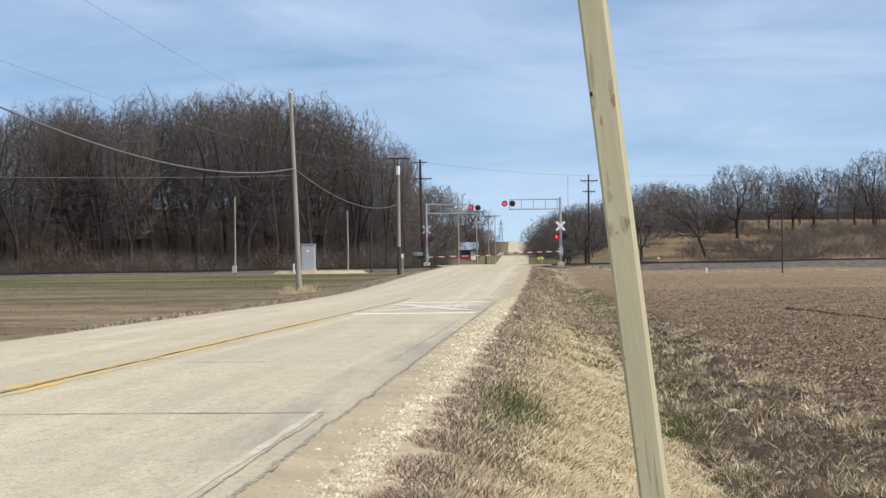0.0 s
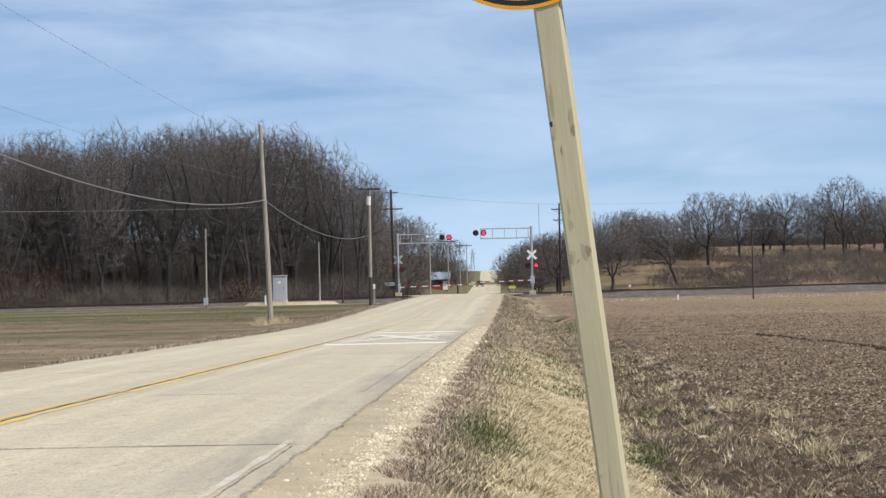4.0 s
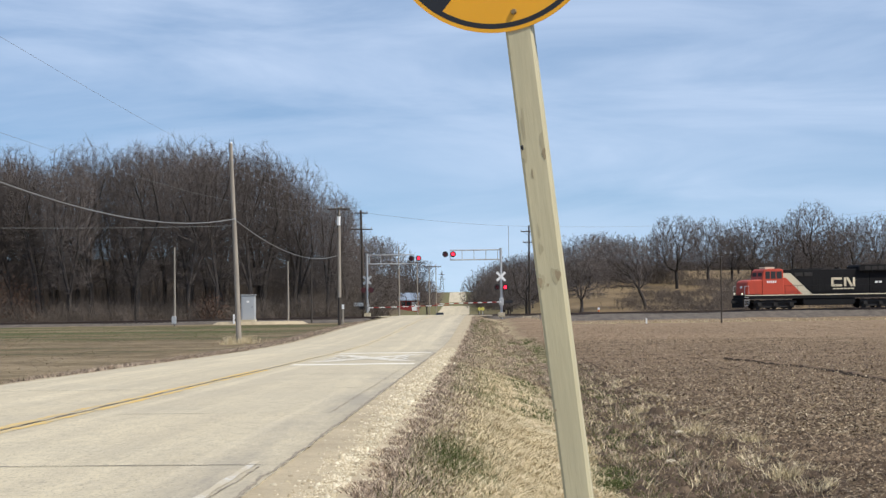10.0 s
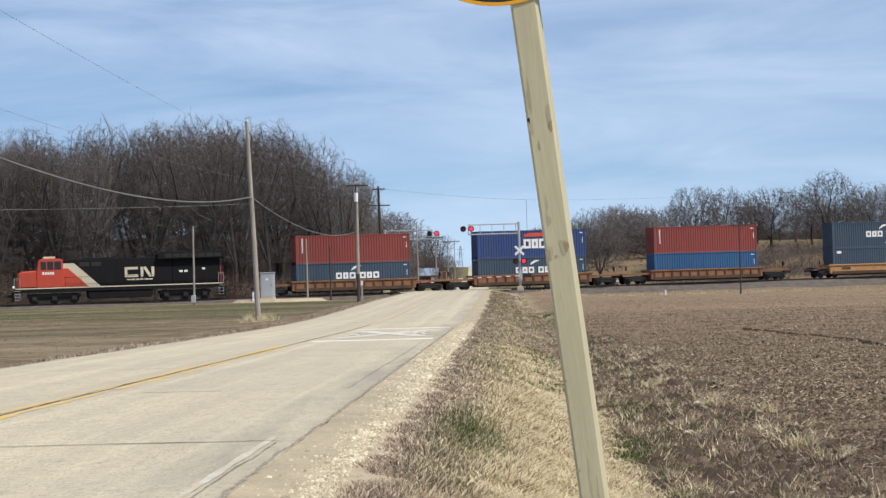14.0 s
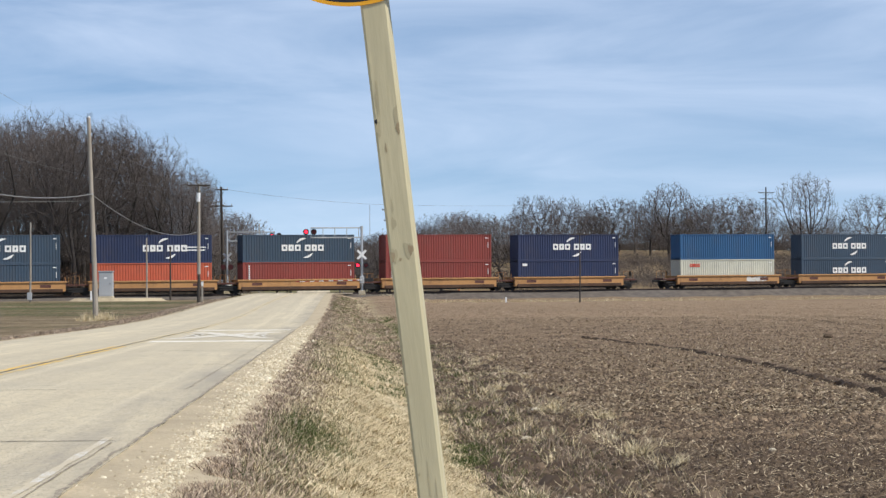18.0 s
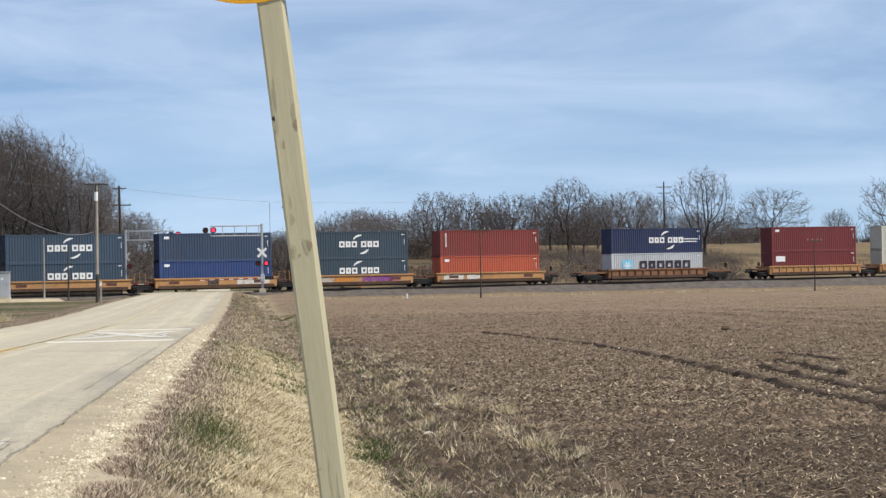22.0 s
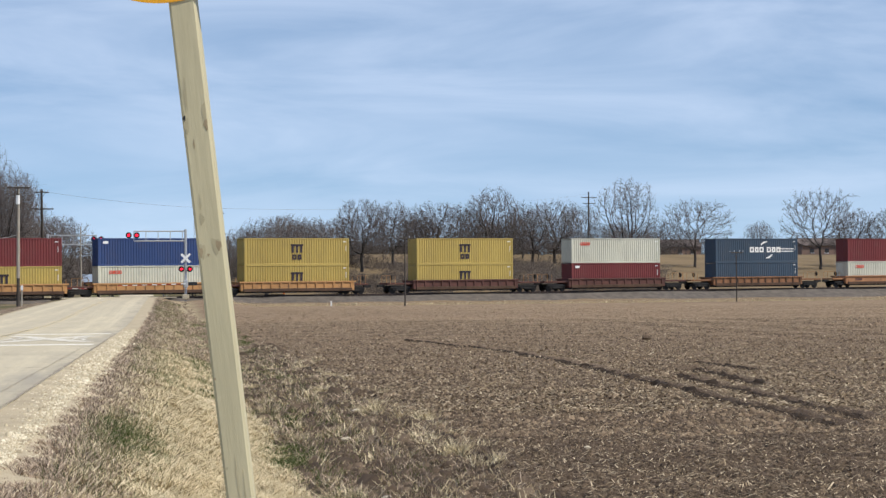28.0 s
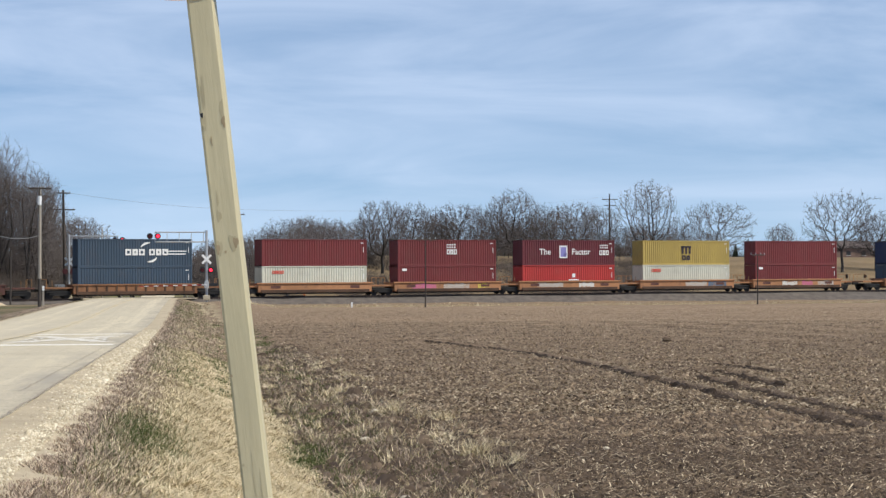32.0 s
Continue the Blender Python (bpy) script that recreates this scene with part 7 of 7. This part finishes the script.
x, y = clumped(90000, -0.88, -0.1, 9, 100, power=2.2)
x = x + 0.10 * bumps(x * 0, y * 2.1)
grass("dead_grass", x, y, 0.062, 0.009, M_DEAD, "short grey-brown dead grass on the verge", 0.7, 0.0, 0.7)
x, y = clumped(70000, -0.55, 0.6, 9, 90, power=2.0)
grass("straw_grass", x, y, 0.085, 0.009, M_STRAW, "pale straw among the dead verge grass", 0.5, 0.0, 0.6)
x, y = clumped(130000, -0.1, 1.5, 10, 70, power=2.0)
grass("straw_grass", x, y, 0.10, 0.011, M_STRAW, "matted pale straw grass in the ditch", 0.5, 0.0, 0.25)
x, y = clumped(42000, -0.15, 1.45, 9.5, 27, 30, 0.09, 0.14, 1.2)
grass("straw_grass", x, y, 0.15, 0.0075, M_STRAW, "long pale straw lying in the ditch", 0.8, 0.02, 0.35)
x, y = clumped(9000, 1.4, 3.4, 11, 60)
grass("straw_grass", x, y, 0.09, 0.007, M_STRAW, "pale dry grass at the edge of the field", 0.7)
x, y = clumped(14000, 1.4, 3.3, 11, 60)
grass("dead_grass", x, y, 0.085, 0.009, M_DEAD, "grey dead grass at the edge of the field", 0.6)
x, y = clumped(26000, -0.8, 2.2, 48, 175, power=1.3)
grass("dead_grass", x, y, 0.16, 0.010, M_DEAD, "dry grass along the verge towards the crossing", 0.6, 0.0, 0.6)
x, y = clumped(20000, 1.4, 3.1, 11, 110, power=1.5)
grass("green_grass", x, y, 0.07, 0.005, M_GREEN, "thin green grass at the edge of the field", 0.5)
x, y = clumped(26000, -0.6, 1.3, 30, 170, power=1.1)
grass("green_grass", x, y, 0.07, 0.006, M_GREEN, "thin green grass along the verge", 0.5)
gx_, gy_ = [], []
for cx, cy, rx, ry, n in ((-0.22, 16.6, 0.17, 1.3, 6000), (-0.34, 12.6, 0.16, 1.2, 900), (0.0, 19.5, 0.2, 1.6, 600), (1.50, 20.8, 0.16, 1.0, 4600), (2.05, 27, 0.3, 2.5, 1600), (1.75, 16.5, 0.25, 1.5, 1000), (0.1, 30, 0.25, 5, 700), (2.2, 40, 0.3, 6, 1600)):
    gx_.append(gen.normal(cx, rx, n))
    gy_.append(gen.normal(cy, ry, n))
x, y = np.concatenate(gx_), np.concatenate(gy_)
grass("green_grass", x, y, 0.10, 0.0055, M_GREEN, "fresh green grass patches on the verge", 0.45, 0.0, 0.75)
cx, cy = gen.uniform(1.5, 3.9, 90), depth_sample(90, 12, 46, 1.3)
x = np.repeat(cx, 46) + gen.normal(0, 0.06, 90 * 46)
y = np.repeat(cy, 46) + gen.normal(0, 0.08, 90 * 46)
grass("dead_tuft", x, y, 0.15, 0.006, M_STRAW, "coarse tufts of dead grass at the edge of the field", 0.8, 0.0, 0.7)
# green strip on the far side lawn
x, y = clumped(9000, -60.0, -15.0, 104, 160, 14, 1.6, 0.8, 1.0)
grass("lawn_grass", x, y, 0.07, 0.010, M_GREEN, "thin green grass across the far lawn", 0.4)
# tall pale tufts standing out of the field edge
tx = np.concatenate([gen.normal(cx, 0.10, 260) for cx in (3.72, 3.1, 2.9, 3.3)])
ty = np.concatenate([gen.normal(cy, 0.13, 260) for cy in (25.2, 26.9, 33.0, 20.0)])
grass("straw_tuft", tx, ty, 0.13, 0.006, M_STRAW, "pale tufts of dead grass", 0.7)
# rough grass on the other side
x, y = clumped(30000, -30.0, -9.6, 34, 172, 14, 0.5, 1.6, 1.1)
x = np.minimum(x, -9.4 - 0.2 * gen.random(len(x)))
M_LAWN = island_mat("short_lawn_grass", ((0.12, 0.090, 0.055), (0.22, 0.166, 0.10), (0.35, 0.272, 0.172)), 0.9, False, 0.4)
grass("verge_grass", x, y, 0.055, 0.014, M_LAWN, "short dry grass beside the far lane", 0.6, 0.0, 0.45)
x, y = gen.normal(-12.7, 0.35, 1500), gen.normal(95, 0.35, 1500)
grass("pole_tuft", x, y, 0.35, 0.008, M_STRAW, "tall dry grass round the foot of the pole", 0.4)
x, y = clumped(16000, -10.6, -9.5, 40, 150, 16, 0.12, 0.5, 1.2)
grass("verge_grass", x, y, 0.11, 0.012, M_DEAD, "tufted dry grass along the far edge of the road", 0.5, 0.0, 0.8)
# pale grass line at the foot of the ballast
s_ = gen.uniform(2, 130, 7000)
a_ = gen.normal(-7.6, 0.5, 7000) - 3.0 * np.clip((s_ - 5) / 60, 0, 1)
x, y = s_ * COS_T - a_ * SIN_T, TRACK_Y + s_ * SIN_T + a_ * COS_T
grass("bank_grass", x, y, 0.30, 0.010, M_STRAW, "dry grass along the foot of the railway bank", 0.5)

# worked soil: clods and crop residue
CLOD_V = ((-0.5, -0.4, -0.2), (0.5, -0.5, -0.2), (0.4, 0.5, -0.2), (-0.5, 0.4, -0.2), (-0.2, -0.1, 0.5), (0.25, 0.15, 0.42))
CLOD_F = ((0, 1, 4), (1, 5, 4), (1, 2, 5), (2, 3, 5), (3, 4, 5), (3, 0, 4))


def field_spots(n, y0, y1, power):
    y = depth_sample(n, y0, y1, power)
    x = 2.9 + gen.random(n) * (0.47 * y + 1.0 - 2.9)
    for rut in RUTS:
        rx, on = rut_line(rut, y)
        x = np.where((np.abs(x - rx) < 0.17) & (on > 0), rx + 0.3 + 0.5 * gen.random(n), x)
    return x, y


M_CLOD_DRY = island_mat("dry_soil_clods", ((0.13, 0.092, 0.060), (0.22, 0.158, 0.104), (0.33, 0.245, 0.160)), 0.9, False, 0.3)
for n, y0, y1, power, size, clod_mat in ((120000, 13, 100, 1.9, 0.035, M_CLOD), (50000, 22, 160, 1.3, 0.046, M_CLOD_DRY)):
    x, y = field_spots(n, y0, y1, power)
    sz = np.minimum(size * gen.lognormal(0, 0.45, (n, 1)), 2.6 * size) * gen.uniform(0.7, 1.3, (n, 3)) * np.array((1, 1, 0.75))
    cloud("soil_clods", CLOD_V, CLOD_F, np.stack([x, y, ground_z(x, y)], -1), sz, gen.uniform(0, 6.28, n), clod_mat, "brown clods of worked soil", "soil")
n = 34000
x, y = gen.uniform(1.5, 3.6, n), depth_sample(n, 11, 60, 1.5)
sz = 0.055 * gen.lognormal(0, 0.5, (n, 1)) * gen.uniform(0.7, 1.3, (n, 3)) * np.array((1, 1, 0.7))
cloud("soil_clods", CLOD_V, CLOD_F, np.stack([x, y, ground_z(x, y)], -1), sz, gen.uniform(0, 6.28, n), M_CLOD, "dark crumbs of soil among the edge grass", "soil")
# damp soil turned up in wheel ruts and field-edge furrow, darkened for their shade
M_DAMP_SHADE = island_mat("damp_soil", ((0.024, 0.016, 0.011), (0.040, 0.027, 0.018), (0.065, 0.045, 0.030)))
for rut in RUTS:
    n = int(620 * (rut[0][-1] - rut[0][0]))
    y = gen.uniform(rut[0][0], rut[0][-1], n)
    rx, on = rut_line(rut, y)
    x = rx + gen.normal(0, 0.055, n)
    sz = 0.06 * gen.lognormal(0, 0.45, (n, 1)) * gen.uniform(0.7, 1.3, (n, 3)) * np.array((1, 1, 0.6))
    cloud("damp_soil", CLOD_V, CLOD_F, np.stack([x, y, ground_z(x, y) - 0.22 * rut[2]], -1), sz, gen.uniform(0, 6.28, n), M_DAMP_SHADE, "damp soil in a wheel rut, darkened for its shade", "soil")
STALK_V = ((-0.5, -0.5, 0), (0.5, -0.5, 0), (0.5, 0.5, 0.0), (-0.5, 0.5, 0.0))
for n, y0, y1, power, ln, wd in ((70000, 13, 55, 1.2, 0.050, 0.009), (120000, 26, 180, 1.3, 0.062, 0.021)):
    x, y = field_spots(n, y0, y1, power)
    sz = np.stack([ln * gen.lognormal(0, 0.4, n), wd * gen.uniform(0.5, 1.6, n), np.ones(n)], -1)
    z = ground_z(x, y) + gen.uniform(0.01, 0.06, n)
    v = np.array(STALK_V)
    lift = gen.normal(0, 0.22, n)
    sh = np.stack([sz[:, 0], sz[:, 1], sz[:, 0] * lift], -1)
    cloud("crop_residue", ((-0.5, -0.5, -0.5), (0.5, -0.5, 0.5), (0.5, 0.5, 0.55), (-0.5, 0.5, -0.45)), ((0, 1, 2), (0, 2, 3)), np.stack([x, y, z], -1), sh,
          gen.uniform(0, 6.28, n), M_RESIDUE, "pale crop stalks and leaves on the soil", "crop residue")
# limestone chips spilling over the shoulder
n = 46000
y = depth_sample(n, 8, 70, 1.6)
x = np.where(gen.random(n) < 0.34, gen.uniform(-1.53, -1.0, n), gen.normal(-1.04, 0.13, n)) + 0.06 * bumps(y * 0, y * 1.9)
z = np.where(x < -0.95, road_z(y) - 0.03, ground_z(x, y)) + 0.004
sz = 0.013 * gen.lognormal(0, 0.45, (n, 1)) * np.clip(y[:, None] / 16, 1, 1.8) * gen.uniform(0.7, 1.3, (n, 3))
M_CHIPS = island_mat("limestone_chips", ((0.42, 0.345, 0.225), (0.62, 0.53, 0.37), (0.84, 0.76, 0.58)))
cloud("limestone_chips", CLOD_V, CLOD_F, np.stack([x, y, z], -1), sz, gen.uniform(0, 6.28, n), M_CHIPS, "loose limestone chips on the shoulder", "gravel")

# pale stones, litter and a stalk lying in the field
def lump(name, x, y, size, material, label, category):
    bm = bmesh.new()
    bmesh.ops.create_icosphere(bm, subdivisions=2, radius=1.0)
    for v in bm.verts:
        k = 1 + 0.3 * noise.noise(v.co * 1.7 + Vector((x, y, 0)))
        v.co = Vector((v.co.x * size[0], v.co.y * size[1], v.co.z * size[2])) * k
    ob = part(name, bm, material)
    ob.location = (x, y, float(ground_z(x, y)) + size[2] * 0.6)
    return tagged(ob, label, category, "pale stones in the field")


for x, y, w in ((2.96, 27.2, 0.10), (2.43, 23.5, 0.065), (2.17, 17.0, 0.06), (2.75, 25.0, 0.05), (4.9, 20.3, 0.04), (3.9, 38, 0.07)):
    lump("pale_stone", x, y, (w, w * 0.8, w * 0.5), M_STONE, "pale limestone lump lying on the dark soil", "stone")
lump("soil_lump", 16.5, 60.6, (0.17, 0.12, 0.10), M_CLOD, "large dark clod standing out of the field", "soil clod")
bm = bmesh.new()
rod(bm, (-0.15, -0.08, 0.03), (0.15, 0.10, 0.16), 0.016, 0.012, 6)
ob = tagged(part("stalk", bm, M_RESIDUE), "pale corn stalk lying on the soil", "stalk")
ob.location = (5.87, 32.1, float(ground_z(5.87, 32.1)) + 0.02)


# ---- movement ----
def motions():
    for ob, s0, up in RIDERS:
        walk(ob, [(t, ride_pose(s0 - SPEED * t, up)) for t in (0.0, 8.0, 16.0, 24.0, 32.0)])
    walk(car, [(t, car_pose(y)) for t, y in ((0, 610), (2, 538), (4, 472), (5.5, 428), (7, 394), (8.5, 364), (10, 334), (12, 294), (14, 258), (16, 232), (18, 219), (20, 216), (32, 216))])
    for disc, home, side in LAMPS:
        rows = []
        for t, lit in flashes(side):
            rows.append((t, Matrix.Translation(home + Vector((0, -0.03 if lit else 0.06, 0)))))
        walk(disc, rows)


FLASH, FLASH_START = 0.601, 0.371 - 0.601


def flashes(side):
    """Times at which a lamp of the left (0) or right (1) side changes."""
    rows = [(0.0, side == 0)]
    k, t = 1, FLASH_START + FLASH
    while t < 31.9:
        now = k % 2 == side
        rows += [(t - 0.034, not now), (t, now)]
        k, t = k + 1, t + FLASH
    rows.append((32.0, rows[-1][1]))
    return rows


motions()
